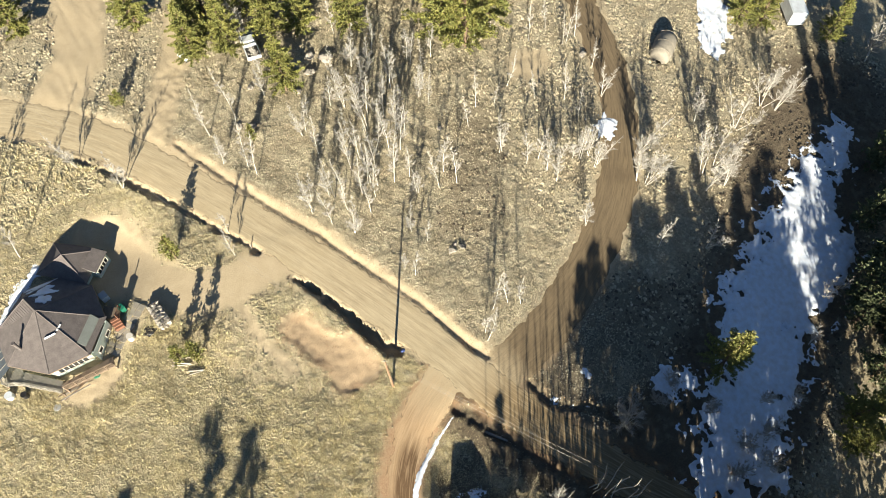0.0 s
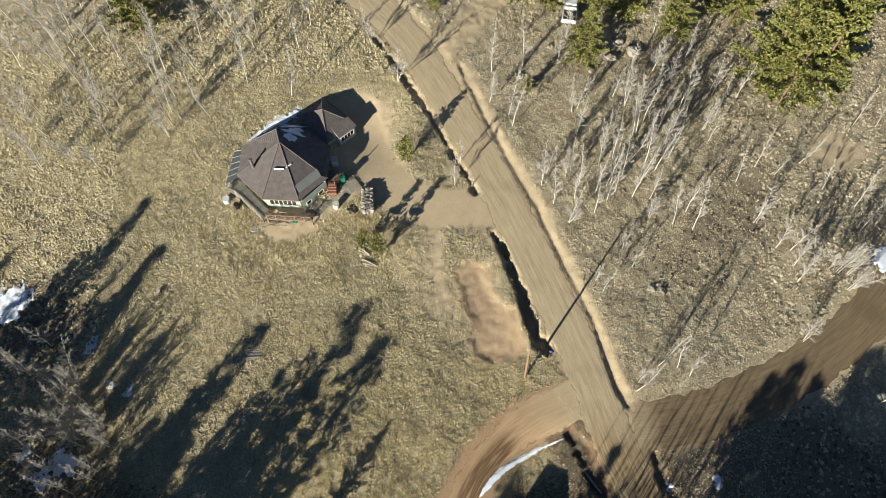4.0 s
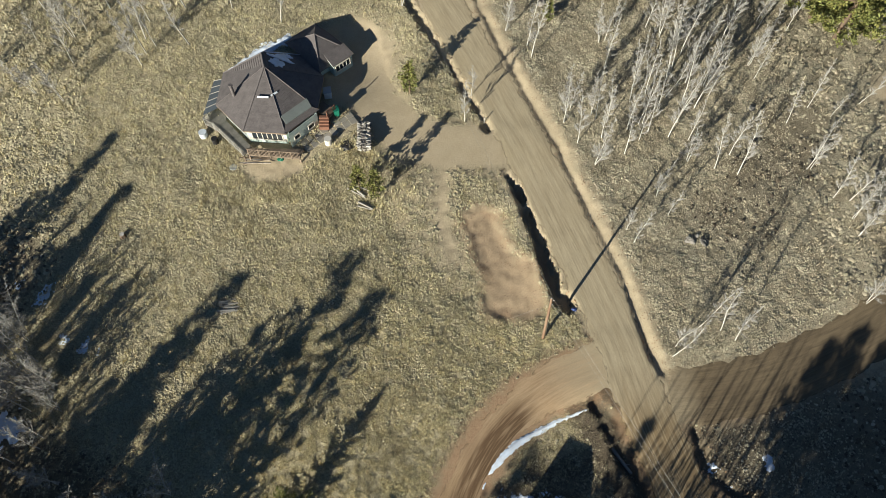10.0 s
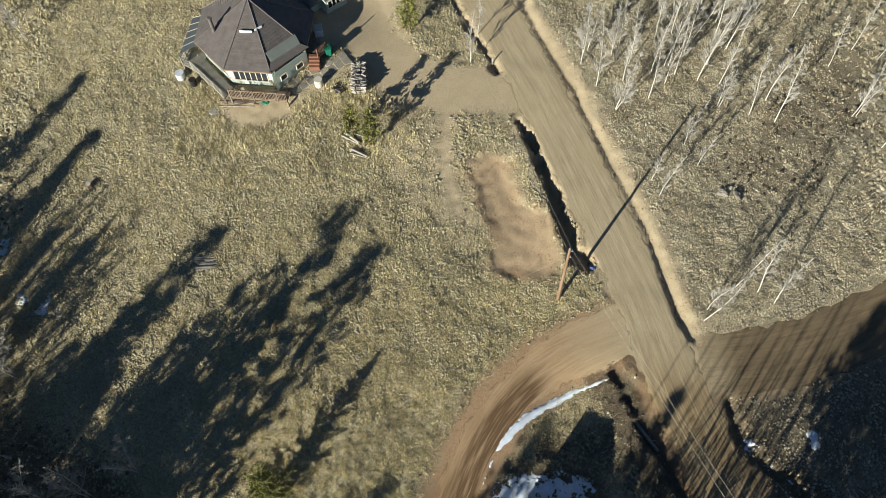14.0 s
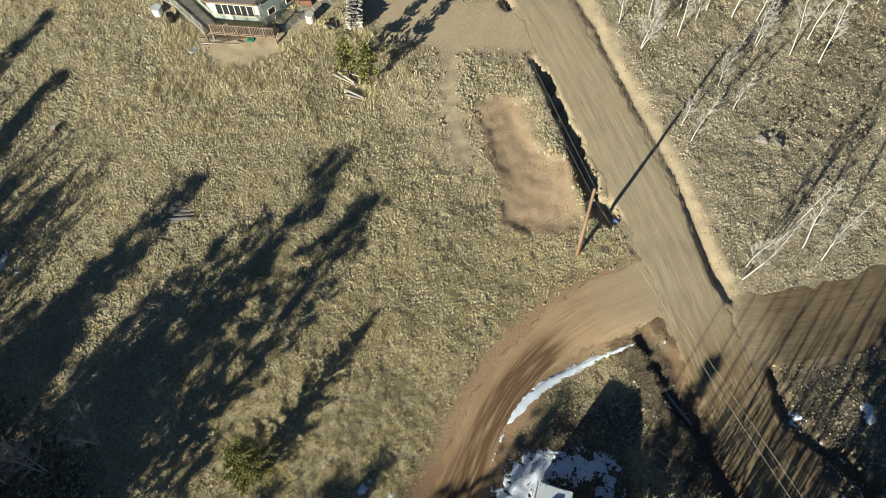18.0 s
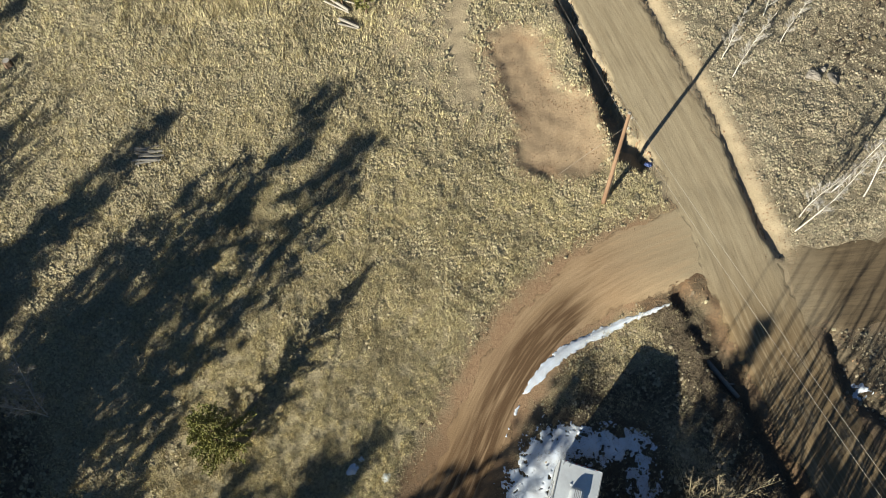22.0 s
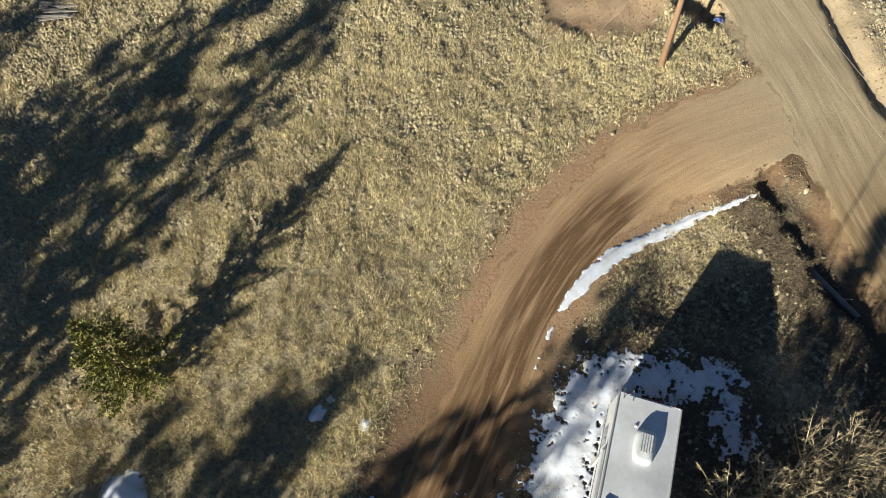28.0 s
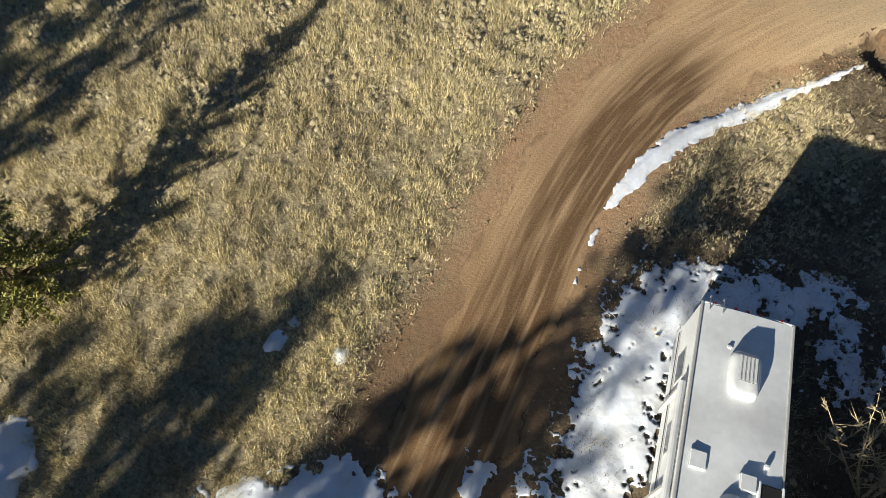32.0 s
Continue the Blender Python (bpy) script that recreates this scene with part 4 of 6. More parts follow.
plant(SPRUCE, [(75.4, -13.3), (67.6, -16.9), (88, -2.8), (79, -8), (72, -20), (83, -14), (64, -23), (70, -15), (77, -17), (85, -8), (92, -6), (66, -27), (74, -25), (69.5, -20), (71, -18.2)], (0.95, 1.4), 24)
plant(YOUNG, [(4.6, 56.8), (15.9, 43.9), (3.9, 57)], (0.9, 1.3), 25)
plant(YOUNG, [(0.6, 35.2)], (1.85, 1.85), 27)
plant(YOUNG, [(-2.6, 23.0), (-4.4, 23.8)], (1.65, 1.75), 28)
# a spruce at the meadow's foot, and the tall trees down the slope whose shadows reach over the grass
low_pine = conifer("low_pine", 160, 5.7, 2.1, M_NEEDLE, "bushy young pine at the foot of the meadow", 0.03, whorls=34, clump=0.2, round_top=0.95, per=7)
stand(low_pine, -9.7, -6.3)
for _x, _y, _w, _h in ((-40.7, -16.2, 2.2, 1.29), (-43.6, -18.6, 1.6, 1.08), (-46.0, -20.6, 1.5, 1.0), (-48.9, -0.1, 1.5, 1.07), (-51.5, -4.3, 1.5, 1.07), (-51.6, -10.4, 1.5, 1.07), (-62.8, -5.3, 1.5, 1.07), (-51.7, 5.6, 1.5, 1.07), (-0.3, -28.6, 1.2, 1.05)):
    copy_thing(SPRUCE[int(-_x) % 3], pose(_x, _y, at(_x, _y), 0, 0, _x * 40) @ Matrix.Diagonal((_w, _w, _h, 1)))
plant(WOOD, [(-28.4, -14.0), (-27.1, -19.0)], (1.27, 1.3), 202)
plant(WOOD, [(-33.3, -15.7), (-31.2, -18.6), (-35.4, -19.6), (-30.5, -22.6), (-36.5, -24), (-39.5, -26.5)], (0.95, 1.08), 203)
plant(SPRUCE, [(-36.5, -17.5), (-38.8, -14.0), (-37.5, -22)], (0.85, 1.0), 227)
plant(WOOD, [(-57.6, 0.8), (-55.6, -6.5), (-66.8, 1.8), (-61, -10), (-50, -14), (-63, -2), (-57, -12)], (0.95, 1.1), 204)
plant(WOOD, [(-49, -22), (-47, -27), (-50.5, -26), (-53, -19.5), (-41, -32), (-46, -33)], (1.0, 1.2), 205)
plant(WOOD, [(-16.3, -36.7), (-18.3, -34.7), (-11.6, -32.1), (-24.8, -34.7)], (1.02, 1.12), 218)
# the dense wood below the road, south of the bend
_r = random.Random(31)
plant(WOOD, [(11.5 + 3.8 * k + _r.uniform(-1, 1), -34 - 0.1 * k + _r.uniform(-1.5, 1.5)) for k in range(6)], (1.05, 1.4), 206)
plant(WOOD, [(13 + 5.0 * k + _r.uniform(-1.5, 1.5), -41 + _r.uniform(-2, 2)) for k in range(4)], (1.1, 1.4), 207)
plant(WOOD, [(70 + 6 * k + _r.uniform(-1.5, 1.5), -31 + 2.2 * k + _r.uniform(-2, 2)) for k in range(6)], (1.0, 1.3), 209)
plant(WOOD, [(-45, -22), (-42, -27), (-48, -28), (-38, -30), (-36, -26), (-33, -31)], (1.0, 1.2), 210)
plant(WOOD, [(-25 + 2.3 * k + _r.uniform(-1, 1), -30.5 + _r.uniform(-2.5, 2)) for k in range(5)], (0.72, 0.94), 208)
plant(WOOD, [(0.8, -28), (3.4, -30)], (0.72, 0.85), 212)
plant(WOOD, [(-8 + 3.0 * k + _r.uniform(-1, 1), -40 + _r.uniform(-2, 2)) for k in range(7)], (0.9, 1.1), 214)
LODGE = [conifer("lodgepole_pine", 190 + i, 16.5, 2.0, M_NEEDLE, "tall slim pine with a long bare lower trunk", 0.7, whorls=24, clump=0.8, per=3, round_top=0.6) for i in range(2)]


def wood_edge(count):
    """Places and sizes in the wood south of the road whose high crowns leave the road itself to thin trunk shadows."""
    made = []
    while len(made) < count:
        x, y, k = _r.uniform(4, 39), _r.uniform(-46, -19), _r.uniform(0.85, 1.1)
        px, py = x + 30 * k * 0.62, y + 30 * k * 0.79
        qx, qy = x + 40 * k * 0.62, y + 40 * k * 0.79
        clear_of_view = y < -8 - 0.686 * (x - 11)
        past_ditch = px > 27.6 - 0.62 * py + 4 * float(step(-py, 3, 7))
        if clear_of_view and past_ditch and qy < 3.5 + 0.35 * (qx - 35) and all(math.hypot(x - a, y - b) > 1.8 for a, b, _ in made):
            made.append((x, y, k))
    return made


for _x, _y, _k in wood_edge(40):
    plant(LODGE, [(_x, _y)], (_k, _k), int(_x * 13) % 997)
retire(LODGE)
plant(WOOD, [(38, -38), (41, -37), (35.5, -41)], (1.35, 1.5), 228)
plant(WOOD, [(-5.5, -36.5), (-8, -38), (-10, -40)], (1.04, 1.1), 229)
plant(WOOD, [(44, -42), (52, -43), (60, -45), (66, -44)], (1.3, 1.6), 221)
plant(WOOD, [(10.6, -18.6)], (0.5, 0.5), 226)
plant(WOOD, [(-52, -15.5), (-48.5, -17.5), (-46, -20), (-54, -18)], (0.8, 0.95), 220)
plant(WOOD, [(68 + 5 * k + _r.uniform(-1, 1), -24 + 2.8 * k + _r.uniform(-1, 1)) for k in range(8)], (1.0, 1.25), 213)
plant(WOOD, [(-46 + 2.4 * k + _r.uniform(-1, 1), -25 - 0.4 * k + _r.uniform(-2, 2)) for k in range(4)], (0.95, 1.2), 216)
retire(PINE + SPRUCE + YOUNG + WOOD)


# ---- utility pole and wires ----
LEAN = -0.4


def utility_pole(x, y, tall):
    z = at(x, y)
    root = empty("utility_pole", pose(x, y, z), "brown wooden utility pole beside the road ditch", "utility pole")
    bm = bmesh.new()
    rod(bm, (0, 0, -0.5), (LEAN, 0.0, tall), 0.15, 0.1, 12)
    part("shaft", bm, M_POLE, root, smooth=False)
    bm = bmesh.new()
    rod(bm, (LEAN, 0, tall), (LEAN, 0, tall + 0.06), 0.11, 0.06, 10)
    part("cap", bm, M_GREYWOOD, root, "grey weathered pole top")
    for k in (0.35, 1.25):
        bm = bmesh.new()
        rod(bm, (LEAN, 0, tall - k), (LEAN + 0.2, -0.05, tall - k), 0.02, 0.02, 6)
        rod(bm, (LEAN + 0.2, -0.05, tall - k - 0.02), (LEAN + 0.2, -0.05, tall - k + 0.16), 0.05, 0.035, 8)
        part("insulator", bm, M_GREYWOOD, root, "pale insulator on a short bracket")
    bm = bmesh.new()
    rod(bm, (0.17, 0.05, 0.0), (0.03, 0.05, 3.0), 0.025, 0.025, 6)
    part("conduit", bm, M_METAL, root, "grey conduit up the pole")
    return Vector((x, y, z))


POLE = utility_pole(13.45, 8.68, 8.75)


def wire(a, b, sag, label):
    a, b = Vector(a), Vector(b)
    v, f = [], []
    n = 24
    pts = [a.lerp(b, i / n) - Vector((0, 0, sag * 4 * (i / n) * (1 - i / n))) for i in range(n + 1)]
    tube(v, f, pts, [0.008] * (n + 1), 4)
    tagged(soup("overhead_wire", v, f, M_WIRE), label, "wire", "overhead wires")


for k, off in ((0.2, 0.2), (1.1, -0.15)):
    head = POLE + Vector((LEAN + 0.2, -0.05, 8.75 - k))
    wire(head, (41 + off, -38 + off, at(41, -38) + 8.2 - k), 0.9, "pale overhead wire from the pole along the road")
    wire(head, (-6 + off, 61, at(-6, 61) + 8.4 - k), 1.0, "pale overhead wire running up the road")
wire(POLE + Vector((LEAN * 0.87, 0, 7.6)), (10.6, 10.6, at(10.6, 10.6)), 0.0, "taut guy wire anchored in the ground")


# ---- trailer ----
def trailer():
    """A travel trailer with a long white roof, its length along its own y axis, rear end to the north."""
    L, W, floor, top = 8.6, 2.3, 0.55, 2.95
    base_z = -1.6
    root = empty("travel_trailer", Matrix.Translation((9.29, -12.1, base_z)) @ pose(0, 0, 0, 0, 0, -17.0), "long white travel trailer parked on patchy snow", "trailer")
    bm = bmesh.new()
    box(bm, -W / 2, W / 2, -L / 2, L / 2, floor, top, 0.07)
    part("body", bm, M_WHITE, root)
    bm = bmesh.new()
    n = 16
    rows = []
    for i in range(n + 1):
        u = -1 + 2 * i / n
        z = top + 0.02 + 0.05 * (1 - u * u)
        rows.append([bm.verts.new((u * (W / 2 - 0.05), y, z)) for y in (-L / 2 + 0.05, 0, L / 2 - 0.05)])
    for a, b in zip(rows, rows[1:]):
        for j in range(2):
            bm.faces.new((a[j], b[j], b[j + 1], a[j + 1]))
    part("roof_skin", bm, M_WHITE, root, "chalky white roof membrane", True)
    for s in (-1, 1):
        bm = bmesh.new()
        box(bm, s * (W / 2 - 0.03) - 0.03, s * (W / 2 - 0.03) + 0.03, -L / 2, L / 2, top - 0.02, top + 0.05, 0.012)
        part("gutter_rail", bm, M_TRIM, root, "grey roof edge rail")
    bm = bmesh.new()
    box(bm, -W / 2 + 0.06, W / 2 - 0.06, L / 2 - 0.05, L / 2 + 0.02, top - 0.08, top + 0.04, 0.02)
    part("rear_cap", bm, M_WHITE, root)
    for i in range(5):
        bm = bmesh.new()
        x = (-0.82, -0.3, 0.0, 0.3, 0.82)[i]
        box(bm, x - 0.03, x + 0.03, L / 2 - 0.02, L / 2 + 0.04, top - 0.01, top + 0.06, 0.012)
        part("marker_light", bm, M_RED, root, "small red marker lamp")
    # ladder over the rear edge
    bm = bmesh.new()
    for x in (-0.95, -0.62):
        rod(bm, (x, L / 2 + 0.16, 0.9), (x, L / 2 + 0.16, top + 0.12), 0.014)
        rod(bm, (x, L / 2 + 0.16, top + 0.12), (x, L / 2 - 0.25, top + 0.14), 0.014)
        rod(bm, (x, L / 2 - 0.25, top + 0.14), (x, L / 2 - 0.25, top), 0.014)
    for z in np.arange(1.1, top, 0.3):
        rod(bm, (-0.95, L / 2 + 0.16, z), (-0.62, L / 2 + 0.16, z), 0.012)
    part("ladder", bm, M_METAL, root, "thin metal ladder")
    # air conditioner with its ribbed shroud
    bm = bmesh.new()
    rings = []
    for z, grow in ((0.03, 0.0), (0.1, 0.02), (0.22, 0.0), (0.29, -0.05), (0.32, -0.12)):
        ring = []
        for k in range(40):
            g = 2 * math.pi * k / 40
            c, d = math.cos(g), math.sin(g)
            round_off = 0.32 if d < 0 else 0.22
            x = 0.03 + (0.35 + grow) * math.copysign(abs(c) ** (0.9 * round_off + 0.22), c)
            y = 2.52 + (0.58 + grow) * math.copysign(abs(d) ** (0.9 * round_off + 0.22), d)
            ring.append(bm.verts.new((x, y, top + z)))
        rings.append(ring)
    for a, b in zip(rings, rings[1:]):
        for k in range(40):
            q = (k + 1) % 40
            bm.faces.new((a[k], a[q], b[q], b[k]))
    bm.faces.new(rings[-1])
    ac = part("air_conditioner", bm, M_WHITE, root, "white rounded air conditioner shroud", True)
    bm = bmesh.new()
    box(bm, -0.16, 0.26, 2.3, 2.98, top + 0.315, top + 0.325)
    part("grille_bed", bm, M_TRIM, ac, "pale grey recessed grille")
    for i in range(5):
        bm = bmesh.new()
        x = -0.13 + i * 0.09
        box(bm, x - 0.026, x + 0.026, 2.32, 2.96, top + 0.322, top + 0.334, 0.005)
        part("rib", bm, M_WHITE, ac)
    for name, x, y, sx, sy, h, mat, lab in (("roof_vent", -0.75, 0.25, 0.2, 0.22, 0.05, M_WHITE, "closed white roof vent"), ("roof_vent", 0.35, 0.05, 0.19, 0.2, 0.1, M_WHITE, "raised white roof vent"),
                                            ("skylight", 0.85, -0.15, 0.24, 0.3, 0.05, M_DARK, "dark roof hatch with a pale frame"), ("plumbing_vent", -0.35, 3.2, 0.06, 0.05, 0.05, M_WHITE, "small vent stub"),
                                            ("antenna_base", 0.72, 0.55, 0.05, 0.05, 0.08, M_WHITE, "folded antenna"), ("roof_vent", 0.0, -1.7, 0.2, 0.2, 0.12, M_WHITE, "closed white roof vent")):
        bm = bmesh.new()
        box(bm, x - sx, x + sx, y - sy, y + sy, top + 0.03, top + 0.06 + h, min(0.03, sx * 0.4))
        v = part(name, bm, mat, root, lab)
        if name == "skylight":
            for k in (-1, 1):
                bm = bmesh.new()
                box(bm, x + k * (sx + 0.01) - 0.025, x + k * (sx + 0.01) + 0.025, y - sy - 0.03, y + sy + 0.03, top + 0.04, top + 0.14, 0.01)
                part("hatch_frame", bm, M_WHITE, v)
    bm = bmesh.new()
    bmesh.ops.create_uvsphere(bm, u_segments=20, v_segments=10, radius=0.36, matrix=pose(0.1, -0.62, top + 0.05) @ Matrix.Diagonal((1, 1, 0.55, 1)))
    part("satellite_dome", bm, M_WHITE, root, "grey-white dome", True)
    # awning folded along the west side, with its two arms
    bm = bmesh.new()
    rod(bm, (-W / 2 - 0.12, -3.3, top - 0.22), (-W / 2 - 0.12, 2.1, top - 0.22), 0.09, 0.09, 12)
    part("awning_roll", bm, M_WHITE, root, "rolled white awning")
    for y in (-3.2, -0.4, 2.0):
        bm = bmesh.new()
        box(bm, -W / 2 - 0.16, -W / 2 - 0.06, y - 0.05, y + 0.05, 0.8, top - 0.15, 0.012)
        part("awning_arm", bm, M_TRIM, root)
    for y in (2.9, 1.0, -1.6, -3.3):
        bm = bmesh.new()
        box(bm, -W / 2 - 0.02, -W / 2 + 0.01, y - 0.42, y + 0.42, 1.5, 2.2, 0.01)
        win = part("window", bm, M_TRIM, root)
        bm = bmesh.new()
        box(bm, -W / 2 - 0.027, -W / 2 - 0.015, y - 0.37, y + 0.37, 1.55, 2.15, 0.0)
        part("pane", bm, M_GLASS, win, "dark window pane")
    for z, mat in ((1.25, M_TRIM), (1.1, M_DARK)):
        for s in (-1, 1):
            bm = bmesh.new()
            box(bm, s * (W / 2 + 0.004) - 0.004, s * (W / 2 + 0.004) + 0.004, -L / 2 + 0.1, L / 2 - 0.1, z, z + 0.08)
            part("stripe", bm, mat, root)
    for s in (-1, 1):
        for y in (-0.5, 0.35):
            bm = bmesh.new()
            rod(bm, (s * (W / 2 - 0.28), y, 0.36), (s * (W / 2 - 0.04), y, 0.36), 0.36, 0.36, 20)
            wheel = part("wheel", bm, M_DARK, root, "black tyre")
            bm = bmesh.new()
            rod(bm, (s * (W / 2 - 0.06), y, 0.36), (s * (W / 2 - 0.02), y, 0.36), 0.2, 0.16, 14)
            part("rim", bm, M_METAL, wheel)
    bm = bmesh.new()
    box(bm, -W / 2 + 0.15, W / 2 - 0.15, -L / 2 + 0.1, L / 2 - 0.1, 0.4, floor + 0.02, 0.02)
    for y in (-3.9, 3.9):
        for s in (-0.9, 0.9):
            rod(bm, (s, y, -0.3), (s, y, 0.42), 0.04)
    part("chassis", bm, M_DARK, root, "dark steel chassis on jacks")
    return root


trailer()


# ---- house ----
HX, HY = -14.3, 34.3
GZ = 4.7
EAVE = [(-19.6, 37.3), (-19.7, 32.8), (-16.4, 29.3), (-12.0, 28.9), (-9.0, 32.2), (-8.7, 36.7), (-11.2, 39.8), (-15.5, 40.4)]
APEX = Vector((-14.3, 35.3, 10.0))
APEX2 = Vector((-14.9, 37.5, 9.75))
EZ = 7.05
BAY_TOP = [(-12.44, 30.41, 8.0), (-11.9, 29.67, 7.66), (-9.5, 31.95, 7.66), (-10.02, 32.82, 8.0)]
BAY_EAVE = [(-11.95, 29.72, 7.62), (-12.15, 28.8, 7.12), (-8.8, 32.1, 7.12), (-9.5, 31.98, 7.62)]


def wall_run(bm, ring, z0, z1, thick, sides=None):
    """Walls with thickness round a ring of corners."""
    n = len(ring)
    c = Vector((sum(p[0] for p in ring) / n, sum(p[1] for p in ring) / n))
    inner = [Vector(p) + (c - Vector(p)).normalized() * thick * 1.2 for p in ring]
    for i in sides or range(n):
        j = (i + 1) % n
        quad = [ring[i], ring[j], inner[j], inner[i]]
        lo = [bm.verts.new((q[0], q[1], z0)) for q in quad]
        hi = [bm.verts.new((q[0], q[1], z1)) for q in quad]
        bm.faces.new(lo[::-1]), bm.faces.new(hi)
        for k in range(4):
            m = (k + 1) % 4
            bm.faces.new((lo[k], lo[m], hi[m], hi[k]))


def shingle_rows(root, name, a, b, top, course=0.3):
    """One roof face between two eave corners and its top point: a deck and overlapping courses of shingle."""
    a, b, top = Vector(a), Vector(b), Vector(top)
    n = (b - a).cross(top - a).normalized()
    if n.z < 0:
        n = -n
    deck = bmesh.new()
    f = [deck.verts.new(v) for v in (a, b, top)]
    g = [deck.verts.new(v - n * 0.14) for v in (a, b, top)]
    deck.faces.new(f), deck.faces.new(g[::-1])
    for i in range(3):
        j = (i + 1) % 3
        deck.faces.new((f[j], f[i], g[i], g[j]))
    face = part(name, deck, M_SHINGLE, root)
    rows = int((top - (a + b) / 2).length / course)
    for r in range(rows):
        bm = bmesh.new()
        t0, t1 = r / rows, min((r + 1.02) / rows, 0.999)
        p, q = a.lerp(top, t0), b.lerp(top, t0)
        s, t = a.lerp(top, t1), b.lerp(top, t1)
        v = [bm.verts.new(w) for w in (p + n * 0.035, q + n * 0.035, t + n * 0.006, s + n * 0.006, p, q)]
        bm.faces.new(v[:4]), bm.faces.new((v[4], v[5], v[1], v[0]))
        part("shingle_course", bm, M_SHINGLE, face)
    return face


def hip_cap(root, a, b):
    bm = bmesh.new()
    rod(bm, Vector(a) + Vector((0, 0, 0.02)), Vector(b) + Vector((0, 0, 0.02)), 0.07, 0.07, 6)
    part("hip_cap", bm, M_SHINGLE, root)


def window_in(root, p, q, z0, z1, panes):
    """A framed window on the wall line from p to q."""
    p, q = Vector((*p, 0)), Vector((*q, 0))
    d = (q - p).normalized()
    m = Matrix.Translation(p) @ Matrix(((d.x, d.y, 0, 0), (d.y, -d.x, 0, 0), (0, 0, 1, 0), (0, 0, 0, 1)))
    w = (q - p).length
    bm = bmesh.new()
    for x0, x1, a, b in ((0, w, z0, z0 + 0.08), (0, w, z1 - 0.08, z1), (0, 0.07, z0, z1), (w - 0.07, w, z0, z1)):
        box(bm, x0, x1, -0.03, 0.07, a, b, 0.0, m)
    win = part("window", bm, M_CREAM, root, "cream window frame")
    bmesh_step = (w - 0.14) / panes
    for i in range(panes):
        bm = bmesh.new()
        box(bm, 0.07 + i * bmesh_step + 0.03, 0.07 + (i + 1) * bmesh_step - 0.03, -0.01, 0.02, z0 + 0.08, z1 - 0.08, 0.0, m)
        part("pane", bm, M_GLASS, win, "dark glass pane")
    for i in range(1, panes):
        bm = bmesh.new()
        box(bm, 0.07 + i * bmesh_step - 0.035, 0.07 + i * bmesh_step + 0.035, -0.02, 0.06, z0 + 0.08, z1 - 0.08, 0.0, m)
        part("mullion", bm, M_CREAM, win)


def railing(root, a, b, z, mat, tall=1.0, every=0.14):
    a, b = Vector((*a, z)), Vector((*b, z))
    n = max(2, int((b - a).length / every))
    bm = bmesh.new()
    d = (b - a).normalized()
    turn = Matrix.Translation(a) @ Matrix(((d.x, -d.y, 0, 0), (d.y, d.x, 0, 0), (0, 0, 1, 0), (0, 0, 0, 1)))
    ln = (b - a).length
    box(bm, 0, ln, -0.05, 0.05, tall - 0.05, tall, 0.0, turn)
    rail = part("handrail", bm, mat, root)
    bm = bmesh.new()
    box(bm, 0, ln, -0.03, 0.03, 0.1, 0.16, 0.0, turn)
    part("bottom_rail", bm, mat, rail)
    for i in range(0, n + 1, 8):
        bm = bmesh.new()
        box(bm, ln * i / n - 0.05, ln * i / n + 0.05, -0.05, 0.05, -0.2, tall + 0.08, 0.0, turn)
        part("post", bm, mat, rail)
    for i in range(n + 1):
        if i % 8:
            bm = bmesh.new()
            box(bm, ln * i / n - 0.02, ln * i / n + 0.02, -0.02, 0.02, 0.1, tall - 0.05, 0.0, turn)
            part("baluster", bm, mat, rail)


